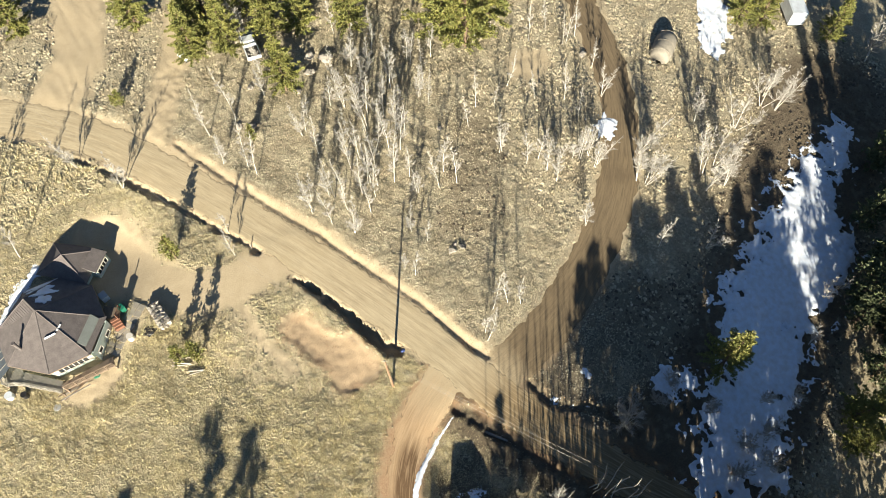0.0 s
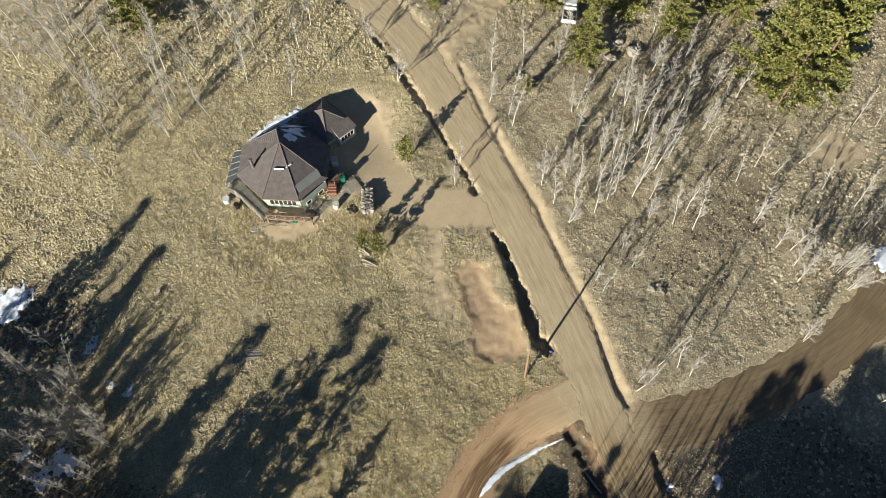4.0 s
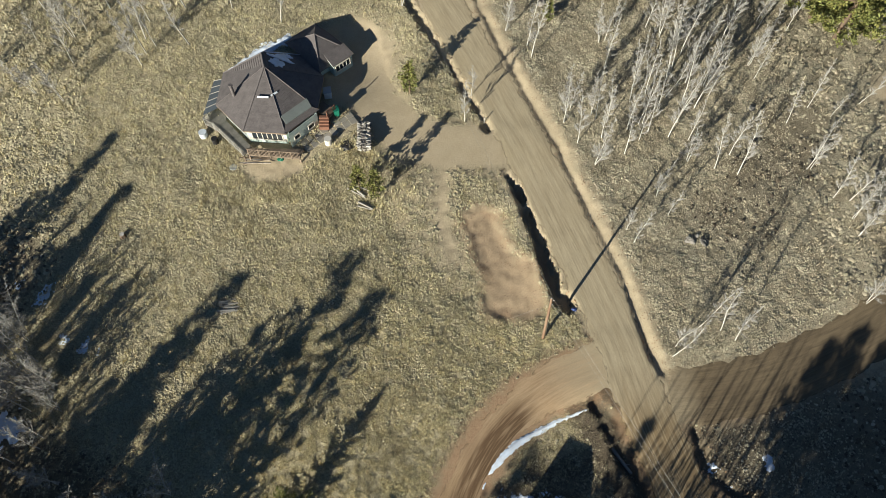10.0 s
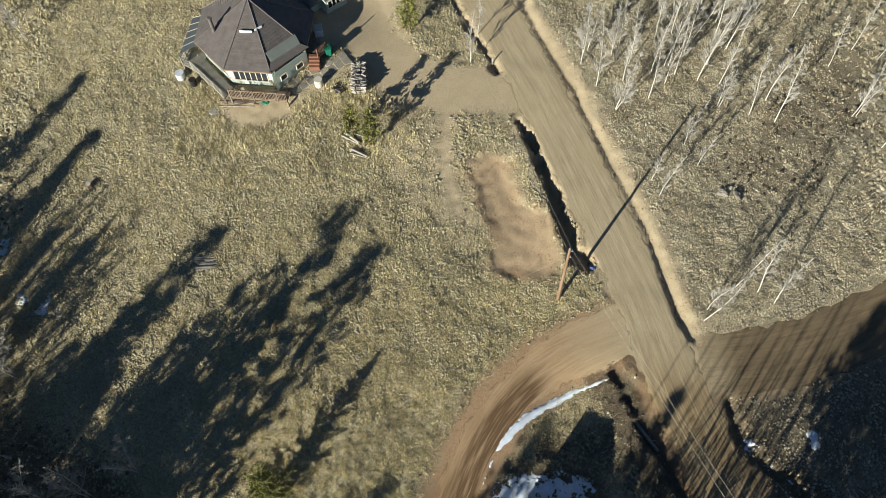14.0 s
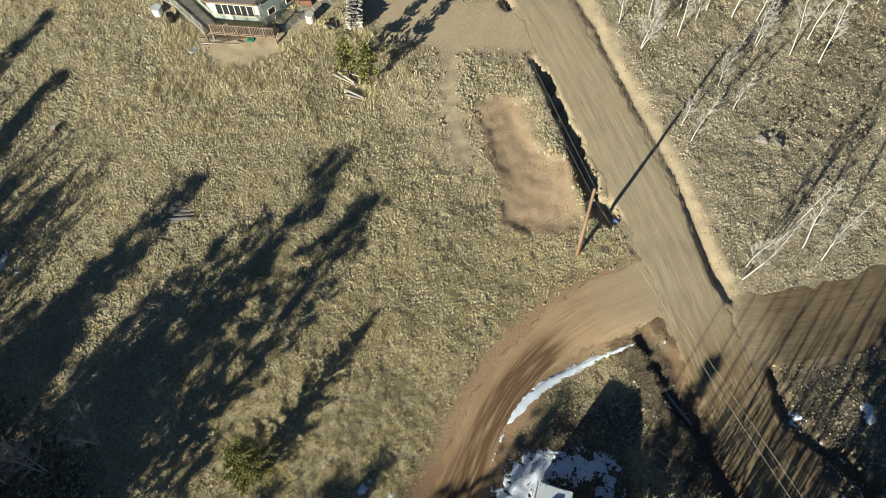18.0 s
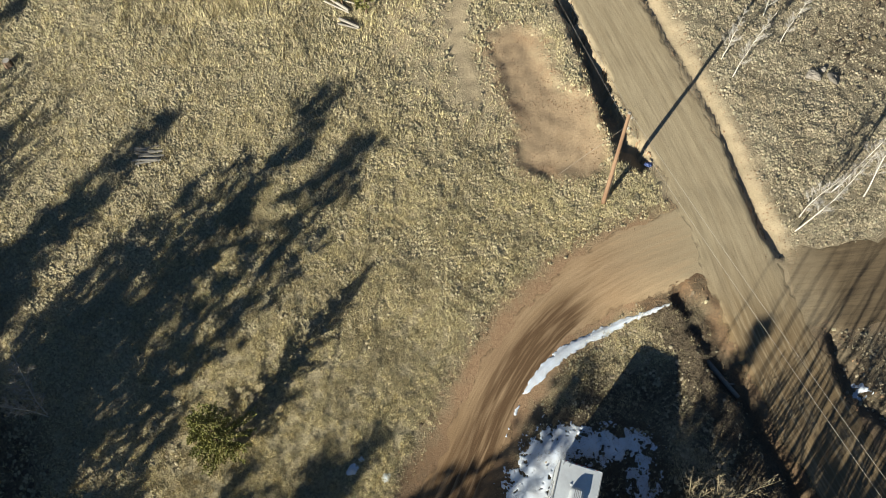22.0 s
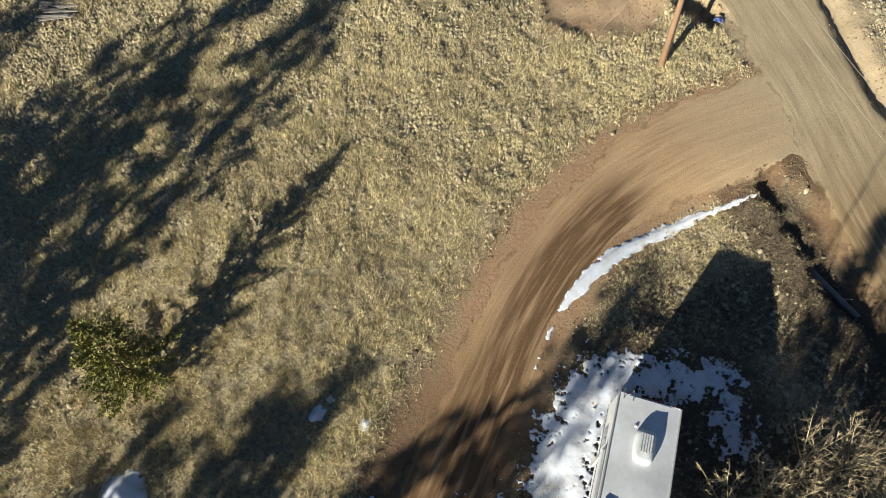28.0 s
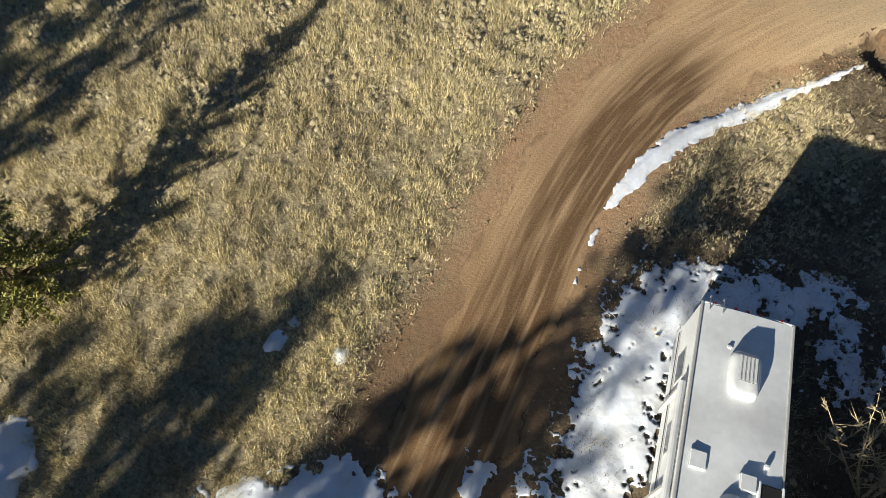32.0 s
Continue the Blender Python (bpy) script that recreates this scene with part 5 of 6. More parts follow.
def house():
    root = empty("house", pose(0, 0, 0), "eight-sided green house with a brown shingled roof and decks", "house")
    c = Vector((HX, HY))
    ring = [tuple(Vector(p) + (c - Vector(p)).normalized() * 0.55) for p in EAVE]
    for i in range(8):
        bm = bmesh.new()
        wall_run(bm, ring, GZ - 0.8, EZ - 0.02, 0.2, (i,))
        part("wall", bm, M_GREENWALL, root, "sage green wall")
    shingle_rows(root, "roof_face", APEX, APEX2, (*EAVE[0], EZ))
    shingle_rows(root, "roof_face", APEX2, APEX, (*EAVE[5], EZ))
    hip_cap(root, APEX, APEX2)
    for i in range(8):
        j = (i + 1) % 8
        shingle_rows(root, "roof_face", (*EAVE[i], EZ), (*EAVE[j], EZ), APEX2 if i in (5, 6, 7) else APEX)
        hip_cap(root, (*EAVE[i], EZ), APEX2 if i in (6, 7, 0) else APEX)
        a, b = Vector((*EAVE[i], EZ)), Vector((*EAVE[j], EZ))
        bm = bmesh.new()
        d = (b - a).normalized()
        m = Matrix.Translation(a) @ Matrix(((d.x, -d.y, 0, 0), (d.y, d.x, 0, 0), (0, 0, 1, 0), (0, 0, 0, 1)))
        box(bm, 0.0, (b - a).length, -0.02, 0.02, -0.17, -0.01, 0.0, m)
        part("fascia", bm, M_WOOD, root)
    # the south side: a cream wall with a band of windows
    p, q = Vector(ring[2]), Vector(ring[3])
    bm = bmesh.new()
    d = (q - p).normalized()
    m = Matrix.Translation((p.x, p.y, 0)) @ Matrix(((d.x, d.y, 0, 0), (d.y, -d.x, 0, 0), (0, 0, 1, 0), (0, 0, 0, 1)))
    box(bm, -0.1, (q - p).length + 0.1, 0.0, 0.06, 5.2, EZ - 0.1, 0.0, m)
    part("cream_panel", bm, M_CREAM, root, "cream painted wall panel")
    out = Vector((d.y, -d.x)) * 0.07
    window_in(root, p + out + d * 0.4, q + out - d * 0.3, 5.35, 6.55, 6)
    p, q = Vector(ring[1]), Vector(ring[2])
    d = (q - p).normalized()
    window_in(root, p + d * 0.6, q - d * 0.6, 5.4, 6.6, 3)
    # low roofed bay on the south-east side
    bay = [(-12.2, 29.9), (-11.75, 28.75), (-8.95, 31.75), (-10.0, 33.2)]
    bm = bmesh.new()
    wall_run(bm, [tuple(Vector(v) + (Vector((-10.8, 30.9)) - Vector(v)).normalized() * 0.12) for v in bay], GZ - 0.8, 6.95, 0.12)
    part("bay_wall", bm, M_GREENWALL, root, "pale green bay wall")
    bm = bmesh.new()
    slab(bm, BAY_TOP, 0.1)
    part("bay_roof", bm, M_METALROOF, root, "pale grey-green metal panel on the roof")
    bm = bmesh.new()
    slab(bm, BAY_EAVE, 0.1)
    part("bay_eave", bm, M_SHINGLE, root, "shingled strip over the bay wall")
    window_in(root, (-11.3, 29.08), (-10.75, 29.66), 5.7, 6.4, 1)
    window_in(root, (-10.0, 30.46), (-9.4, 31.1), 5.7, 6.4, 1)
    # wing to the north-east under a pyramid roof
    wing = [(-13.4, 41.7), (-9.1, 37.2), (-5.9, 40.4), (-10.3, 44.9)]
    pk = Vector((-9.75, 41.05, 9.0))
    bm = bmesh.new()
    wc = Vector((pk.x, pk.y))
    wall_run(bm, [tuple(Vector(v) + (wc - Vector(v)).normalized() * 0.55) for v in wing], 4.6, EZ + 0.05, 0.2)
    part("wing_wall", bm, M_GREENWALL, root, "sage green wing wall")
    for i in range(4):
        shingle_rows(root, "wing_roof_face", (*wing[i], EZ + 0.1), (*wing[(i + 1) % 4], EZ + 0.1), pk)
        hip_cap(root, (*wing[i], EZ + 0.1), pk)
    bm = bmesh.new()
    slab(bm, [(-8.7, 38.9, 8.05), (-7.7, 37.7, 7.55), (-5.6, 39.6, 7.55), (-6.7, 40.7, 8.05)], 0.12)
    part("dormer_roof", bm, M_SHINGLE, root)
    bm = bmesh.new()
    wall_run(bm, [(-8.5, 38.8), (-7.7, 37.9), (-5.85, 39.6), (-6.7, 40.5)], 4.9, 7.5, 0.12)
    part("dormer_wall", bm, M_GREENWALL, root, "green wall under the small roof")
    window_in(root, (-7.55, 38.0), (-6.05, 39.4), 6.3, 7.2, 4)
    # stove pipe, vents and a skylight strip
    bm = bmesh.new()
    rod(bm, (-17.6, 33.2, 7.9), (-17.6, 33.2, 9.5), 0.17, 0.17, 12)
    rod(bm, (-17.6, 33.2, 9.5), (-17.6, 33.2, 9.62), 0.24, 0.2, 12)
    part("stove_pipe", bm, M_SHINGLE, root, "brown boxed stove pipe")
    for a, b in (((-14.9, 32.35), (-13.75, 32.3)), ((-13.55, 32.5), (-12.95, 33.0))):
        za = 8.75
        bm = bmesh.new()
        rod(bm, (*a, za), (*b, za), 0.13, 0.13, 4)
        part("ridge_vent", bm, M_WHITE, root, "short white vent strip")
    bm = bmesh.new()
    rod(bm, (-10.9, 31.9, 7.4), (-10.9, 31.9, 7.95), 0.07, 0.07, 8)
    part("vent_pipe", bm, M_WHITE, root)
    # decks
    def deck(name, ring, z, label):
        bm = bmesh.new()
        slab(bm, [(x, y, z) for x, y in ring], 0.12)
        ob = part(name, bm, M_GREYWOOD if name == "west_deck" else M_WOOD, root, label)
        for x, y in ring:
            bm = bmesh.new()
            box(bm, x - 0.07, x + 0.07, y - 0.07, y + 0.07, at(x, y) - 0.3, z - 0.1)
            part("deck_post", bm, M_WOOD, ob)
        return ob
    west = deck("west_deck", [(-20.4, 37.4), (-21.2, 31.9), (-20.0, 31.2), (-16.6, 27.7), (-16.0, 28.9), (-19.2, 32.5), (-19.1, 37.2)], 5.0, "narrow grey deck round the west side")
    for a, b in (((-20.4, 37.4), (-21.2, 31.9)), ((-21.2, 31.9), (-20.0, 31.2)), ((-20.0, 31.2), (-16.6, 27.7))):
        railing(root, a, b, 5.0, M_GREYWOOD)
    # a lean-to of pale panels on rafters over the west deck
    for k in range(5):
        bm = bmesh.new()
        t0, t1 = k / 5 + 0.012, (k + 1) / 5 - 0.012
        a, b = Vector((-19.35, 37.0, 6.6)), Vector((-19.45, 32.9, 6.6))
        c, d = Vector((-20.9, 37.2, 6.0)), Vector((-21.3, 32.3, 6.0))
        slab(bm, [a.lerp(b, t0), c.lerp(d, t0), c.lerp(d, t1), a.lerp(b, t1)], 0.04)
        part("lean_to_panel", bm, M_PANEL, root, "dark smoky roof panel")
        bm = bmesh.new()
        rod(bm, a.lerp(b, t0) + Vector((0, 0, 0.03)), c.lerp(d, t0) + Vector((0, 0, 0.03)), 0.035, 0.035, 4)
        part("rafter", bm, M_GREYWOOD, root, "grey wooden rafter")
        bm = bmesh.new()
        rod(bm, c.lerp(d, t0), (*c.lerp(d, t0).xy, 5.0), 0.05, 0.05, 6)
        part("lean_to_post", bm, M_GREYWOOD, root)
    south = deck("south_deck", [(-16.2, 28.6), (-16.0, 27.7), (-10.7, 27.2), (-10.5, 28.4)], 5.1, "brown deck below the windows")
    railing(root, (-16.0, 27.7), (-10.7, 27.2), 5.1, M_WOOD)
    steps = bmesh.new()
    for i in range(4):
        box(steps, -8.9, -7.9, 31.6 - i * 0.28, 31.9 - i * 0.28, at(-8.4, 31) - 0.2, 6.35 - i * 0.18)
    part("porch_steps", steps, M_REDWOOD, root, "red-brown porch steps")
    porch = deck("porch", [(-9.6, 32.9), (-8.0, 31.6), (-7.2, 32.6), (-8.7, 34.0)], 6.25, "small red-brown porch")
    railing(root, (-8.0, 31.6), (-7.2, 32.6), 6.25, M_REDWOOD)
    return root


house()


# ---- snow ----
def snow_patch(name, label, bounds, res, field, thick, holes=0.5, seed=0, category="snow", grain=1.0, lumps=0.03):
    """A crust of snow over the ground where the field is positive, eaten into at its edge and full of holes."""
    x0, x1, y0, y1 = bounds
    xs, ys = np.arange(x0, x1, res), np.arange(y0, y1, res)
    X, Y = np.meshgrid(xs, ys)
    k = grain / max(res * 6, 0.3)
    U, V = (0.8 * X + 0.6 * Y) * k, (0.8 * Y - 0.6 * X) * k
    crust = field(X, Y)
    f = crust + holes * (1.3 * (rough(X * k * 0.6 + seed, Y * k * 0.6) - 0.5) + 1.0 * (rough(U * 1.7, V * 1.7 + seed) - 0.5) + 0.7 * (rough(V * 4.1 + seed, U * 4.1) - 0.5))
    on = f > 0
    count = on[:-1, :-1].astype(int) + on[1:, :-1] + on[:-1, 1:] + on[1:, 1:]
    keep = count >= 2
    # corners outside the crust slide back to its rim
    gy, gx = np.gradient(f, res)
    slope = np.maximum(gx ** 2 + gy ** 2, 0.05)
    back = np.where(on, 0.0, -f / slope)
    mx, my = np.clip(back * gx, -res, res), np.clip(back * gy, -res, res)
    X, Y = X + mx, Y + my
    Z = height(X, Y) + np.where(on, np.minimum(np.clip(crust * 0.45, 0.02, thick), np.clip(f * 0.8, 0.0, thick)) + lumps * rough(X * k * 2, Y * k * 2), -0.02)
    n = len(xs)
    i, j = np.nonzero(keep)
    a = i * n + j
    quads = np.stack([a, a + 1, a + n + 1, a + n], 1)
    used, inv = np.unique(quads.ravel(), return_inverse=True)
    co = np.stack([X, Y, Z], -1).reshape(-1, 3)[used]
    ob = soup(name, co.tolist(), inv.reshape(-1, 4).tolist(), M_SNOW, smooth=True)
    return tagged(ob, label, category, "snow patches", "stuff")


def along(line, half):
    return lambda x, y: half - away(x, y, line)[0]


def band(line, halves):
    """A patch along a line whose half width changes from corner to corner."""
    run = np.concatenate([[0], np.cumsum([math.dist(a, b) for a, b in zip(line, line[1:])])])

    def field(x, y):
        d, a, _ = away(x, y, line)
        return np.interp(a, run, halves) - d
    return field


def spots(places):
    return lambda x, y: np.max([r - np.hypot(x - a, y - b) for a, b, r in places], axis=0)


snow_patch("trailer_snow", "patchy melting snow round the trailer", (3.5, 17, -17, -3.5), 0.05,
           lambda x, y: np.maximum.reduce([1.3 - away(x, y, [(6.3, -16), (6.9, -12), (8.1, -8.6), (9.6, -6.5)])[0], 0.85 - away(x, y, [(9.6, -6.2), (12.4, -6.2), (14.4, -6.4)])[0],
                                           0.6 - away(x, y, [(14.3, -6.3), (14.5, -8.8)])[0],
                                           0.05 - away(x, y, [(4.6, -13.5), (5.1, -11.2)])[0]]), 0.06, 1.1, 3, grain=1.5, lumps=0.012)
snow_patch("yard_snow", "strip of snow behind the house", (-21, -11, 38, 45), 0.12, along([(-18.8, 39.0), (-15.9, 40.9), (-13.4, 42.2)], 0.75), 0.15, 0.6, 21)
snow_patch("snow_bank", "narrow strip of snow along the driveway's edge", (5.5, 18.5, -8, 3.5), 0.06,
           lambda x, y: np.maximum(0.31 * step(x, 7.2, 9.0) * (1 - 0.75 * step(x, 11.5, 17.4)) - away(x, y, [(7.9, -3.4), (8.7, -2.5), (9.9, -1.35), (11.0, -0.5), (13.0, 0.5), (14.8, 1.35), (17.2, 2.15)])[0],
                                   0.05 - away(x, y, [(6.6, -6.6), (7.0, -5.3), (7.6, -4.1)])[0] - 0.1 * (rough(x * 1.1, y * 1.6 + 5) > 0.55)), 0.1, 0.12, 8, grain=1.4, lumps=0.008)
snow_patch("snow_by_gate", "broken snow at the foot of the meadow", (-7, 6, -16, -9.5), 0.07,
           lambda x, y: np.maximum(0.75 - away(x, y, [(-5, -13.6), (-2, -12.1), (0.9, -11.9)])[0], 0.12 - away(x, y, [(3.4, -13.5), (3.8, -11.0)])[0]), 0.08, 0.85, 5)
snow_patch("snow_lump", "small lump of snow in the grass", (-3.2, 1, -9, -6.5), 0.04, spots([(-2.05, -7.75, 0.3), (-0.05, -8.1, 0.24), (-1.5, -7.1, 0.08), (-0.8, -7.2, 0.07)]), 0.2, 0.18, 2)
snow_patch("snow_heap", "rounded heap of old snow", (-11.5, -7, -14.5, -9), 0.07, spots([(-9.4, -10.9, 0.95), (-9.3, -12.2, 0.9)]), 0.4, 0.3, 4)
snow_patch("snow_field", "wide field of shaded snow among the trees", (33, 100, -38, 14), 0.28,
           band([(88, 4), (84, 1.6), (77, -0.6), (72.4, -5.2), (65, -7.5), (58, -9.5), (54, -13.3), (49, -15.8), (43.5, -19.5), (37.4, -21)], [2.0, 2.6, 4.4, 6.4, 6.6, 6.2, 4.8, 4.8, 6.2, 3.0]), 0.25, 3.8, 11, grain=1.9, lumps=0.06)
snow_patch("snow_clearing", "bright snow in a clearing", (76, 100, 20, 44), 0.3, along([(82.5, 25.5), (88, 31), (94, 38)], 2.6), 0.2, 1.6, 12)
snow_patch("snow_in_wood", "pale snow remnant under bare trees", (38, 70, -14, 26), 0.14,
           spots([(57.7, 21.8, 1.9), (41.2, -8.6, 2.0), (43.2, -10.0, 1.3), (35.5, -5.5, 0.0), (33.6, -3.0, 0.1)]), 0.12, 1.7, 13)
snow_patch("snow_in_ditch", "scraps of snow in the ditch", (26, 36, -9, 1), 0.1, spots([(29.4, -4.4, 0.2), (30.9, -5.6, 0.15), (33.3, -2.6, 0.35), (28.0, -3.2, 0.15)]), 0.07, 0.8, 14)
snow_patch("snow_under_spruce", "scattered snow in deep tree shade", (-55, -28, -8, 26), 0.14,
           spots([(-47.3, 19.7, 2.4), (-36.0, 14.0, 0.5), (-39.0, 17.5, 0.2), (-38.6, 16.0, 0.15), (-37.4, 18.6, 0.15), (-37.5, 1.2, 1.5), (-40, 0.2, 1.4), (-42.5, 2.4, 0.8), (-31, 8.6, 0.2), (-33, 9.8, 0.1)]), 0.1, 1.7, 15)


def roof_snow(a, b, top, places, label):
    """Patches of snow on a roof face, given across and up it."""
    a, b, top = Vector(a), Vector(b), Vector(top)
    n = (b - a).cross(top - a).normalized()
    n = n if n.z > 0 else -n
    rng = random.Random(len(places) + int(a.x * 10))
    for u, v, ru, rv in places:
        bm = bmesh.new()
        ring = []
        for k in range(22):
            g = 2 * math.pi * k / 22
            w = rng.uniform(0.6, 1.15)
            uu, vv = u + ru * w * math.cos(g), v + rv * w * math.sin(g)
            vv = min(max(vv, 0.0), 0.97)
            left, right = a.lerp(top, vv), b.lerp(top, vv)
            ring.append(left.lerp(right, min(max(uu, 0.02), 0.98)) + n * 0.05)
        hi = [bm.verts.new(p + n * 0.06) for p in ring]
        lo = [bm.verts.new(p - n * 0.05) for p in ring]
        mid = bm.verts.new(sum(ring, Vector()) / 22 + n * 0.1)
        for k in range(22):
            q = (k + 1) % 22
            bm.faces.new((hi[k], hi[q], mid)), bm.faces.new((lo[k], lo[q], hi[q], hi[k]))
        bmesh.ops.recalc_face_normals(bm, faces=bm.faces)
        tagged(part("roof_snow", bm, M_SNOW), label, "snow", "roof snow")


_e = [(*p, EZ) for p in EAVE]
roof_snow(_e[5], _e[6], APEX2, [(0.35, 0.74, 0.45, 0.17), (0.62, 0.58, 0.42, 0.15), (0.2, 0.55, 0.2, 0.1), (0.8, 0.42, 0.18, 0.08)], "leftover snow on the shaded roof side")
roof_snow(APEX2, APEX, _e[5], [(0.45, 0.22, 0.4, 0.14)], "leftover snow on the shaded roof side")
roof_snow(_e[7], _e[0], APEX2, [(0.3, 0.08, 0.25, 0.09), (0.75, 0.1, 0.2, 0.1)], "snow along the north-west eave")
roof_snow(_e[6], _e[7], APEX2, [(0.5, 0.12, 0.48, 0.16), (0.3, 0.32, 0.3, 0.16), (0.6, 0.5, 0.25, 0.12)], "snow along the north eave")


# ---- small things about the place ----
def boulder(x, y, r, seed, label, squash=0.6, sink=0.25, name="boulder"):
    rng = random.Random(seed)
    bm = bmesh.new()
    bmesh.ops.create_icosphere(bm, subdivisions=3, radius=r)
    off = Vector((rng.uniform(0, 50), rng.uniform(0, 50), 0))
    for v in bm.verts:
        k = 1 + 0.55 * noise.noise(v.co / r * 0.9 + off) + 0.2 * noise.noise(v.co / r * 2.6 + off)
        v.co = Vector((v.co.x * k, v.co.y * k * 0.8, v.co.z * k * squash))
    ob = part(name, bm, M_STONE)
    ob.matrix_world = pose(x, y, at(x, y) + r * squash * (1 - 2 * sink) * 0.6, 0, 0, rng.uniform(0, 360))
    return tagged(ob, label, "rock", "boulders")


for i, (x, y, r) in enumerate([(28.75, 18.35, 0.5), (30.1, 18.2, 0.48), (29.5, 18.9, 0.28), (30.4, 50.3, 1.0), (27.4, 49.4, 0.8), (24.5, 47.5, 0.6), (16.9, 45.8, 0.6), (15.4, 46.7, 0.5),
                               (28.6, 51.6, 0.7), (19.5, 51, 0.45), (63, 33.5, 0.6), (33, 45, 0.35), (37.5, 33.5, 0.35)]):
    boulder(x, y, r, i, "weathered pale granite boulder among dry grass")


def log_piece(rng, name, r, ln, mat, label=""):
    bm = bmesh.new()
    rod(bm, (-ln / 2, 0, 0), (ln / 2, 0, 0), r, r * rng.uniform(0.8, 1.0), 7)
    for v in bm.verts:
        v.co.z *= rng.uniform(0.75, 1.05)
    return bm


def woodpile():
    rng = random.Random(8)
    z = at(-4.2, 29.8)
    root = empty("woodpile", pose(-4.15, 29.85, z, 0, 0, 3), "long stack of split pale firewood", "woodpile")
    kinds = []
    for k in range(5):
        bm = log_piece(rng, "log", rng.uniform(0.07, 0.11), rng.uniform(0.38, 0.5), M_LOGEND)
        me = bpy.data.meshes.new("log")
        bm.to_mesh(me)
        bm.free()
        me.materials.append(M_LOGEND)
        kinds.append(me)
    for row in range(3):
        for lay in range(5):
            for i in range(23 - 2 * (lay > 2)):
                if rng.random() < 0.06 + 0.12 * (lay == 4):
                    continue
                ob = new("log", kinds[rng.randrange(5)])
                ob.parent = root
                ob.matrix_basis = pose(-0.48 + row * 0.48 + rng.gauss(0, 0.03), -1.75 + i * 0.157 + rng.gauss(0, 0.03), 0.08 + lay * 0.17 + rng.gauss(0, 0.04), rng.uniform(0, 360), rng.gauss(0, 9), rng.gauss(0, 26))


woodpile()


def scatter_logs(x, y, turn, n, ln, label, name="log_heap", mat=M_GREYWOOD):
    rng = random.Random(int(x * 7 + y))
    root = empty(name, pose(x, y, at(x, y), 0, 0, turn), label, "log pile")
    for i in range(n):
        bm = bmesh.new()
        r = rng.uniform(0.07, 0.13)
        rod(bm, (-ln / 2 * rng.uniform(0.7, 1), 0, 0), (ln / 2, 0, 0), r, r * 0.8, 8)
        ob = part("log", bm, mat, root)
        ob.matrix_basis = pose(rng.gauss(0, 0.1), (i - n / 2) * 0.24, 0.1 + 0.1 * (i % 2), 0, rng.gauss(0, 2), rng.gauss(0, 7))


scatter_logs(-4.6, 24.0, -35, 4, 2.2, "short stack of grey weathered logs")
scatter_logs(-3.8, 22.3, -25, 3, 1.8, "few grey logs lying in the grass")


def pallet_heap():
    rng = random.Random(4)
    root = empty("plank_heap", pose(-16.9, 12.2, at(-16.9, 12.2), 0, 0, 10), "heap of grey weathered planks in the meadow", "lumber")
    for i in range(9):
        bm = bmesh.new()
        box(bm, -0.85, 0.85, -0.07, 0.07, -0.015, 0.015, 0.004)
        ob = part("plank", bm, M_GREYWOOD, root)
        ob.matrix_basis = pose(rng.gauss(0, 0.12), -0.6 + i * 0.15, 0.16 + rng.uniform(0, 0.08), rng.gauss(0, 4), rng.gauss(0, 5), rng.gauss(0, 9))
    for y in (-0.5, 0.0, 0.5):
        bm = bmesh.new()
        box(bm, -0.05, 0.05, -0.75, 0.75, 0.0, 0.12, 0.006)
        ob = part("bearer", bm, M_GREYWOOD, root)
        ob.matrix_basis = pose(y * 1.3, 0, 0, 0, 0, rng.gauss(0, 4))


pallet_heap()


def stump():
    bm = bmesh.new()
    rod(bm, (0, 0, -0.1), (0, 0, 0.45), 0.34, 0.26, 12)
    for v in bm.verts:
        v.co += Vector((random.gauss(0, 0.02), random.gauss(0, 0.02), 0))
    root = empty("tree_stump", pose(-28.7, 20.0, at(-28.7, 20.0)), "dark cut tree stump in the meadow", "stump")
    part("bole", bm, M_PINEBARK, root)
    bm = bmesh.new()
    rod(bm, (0, 0, 0.44), (0, 0, 0.47), 0.25, 0.24, 12)
    part("cut_face", bm, M_LOGEND, root, "pale cut face")


stump()


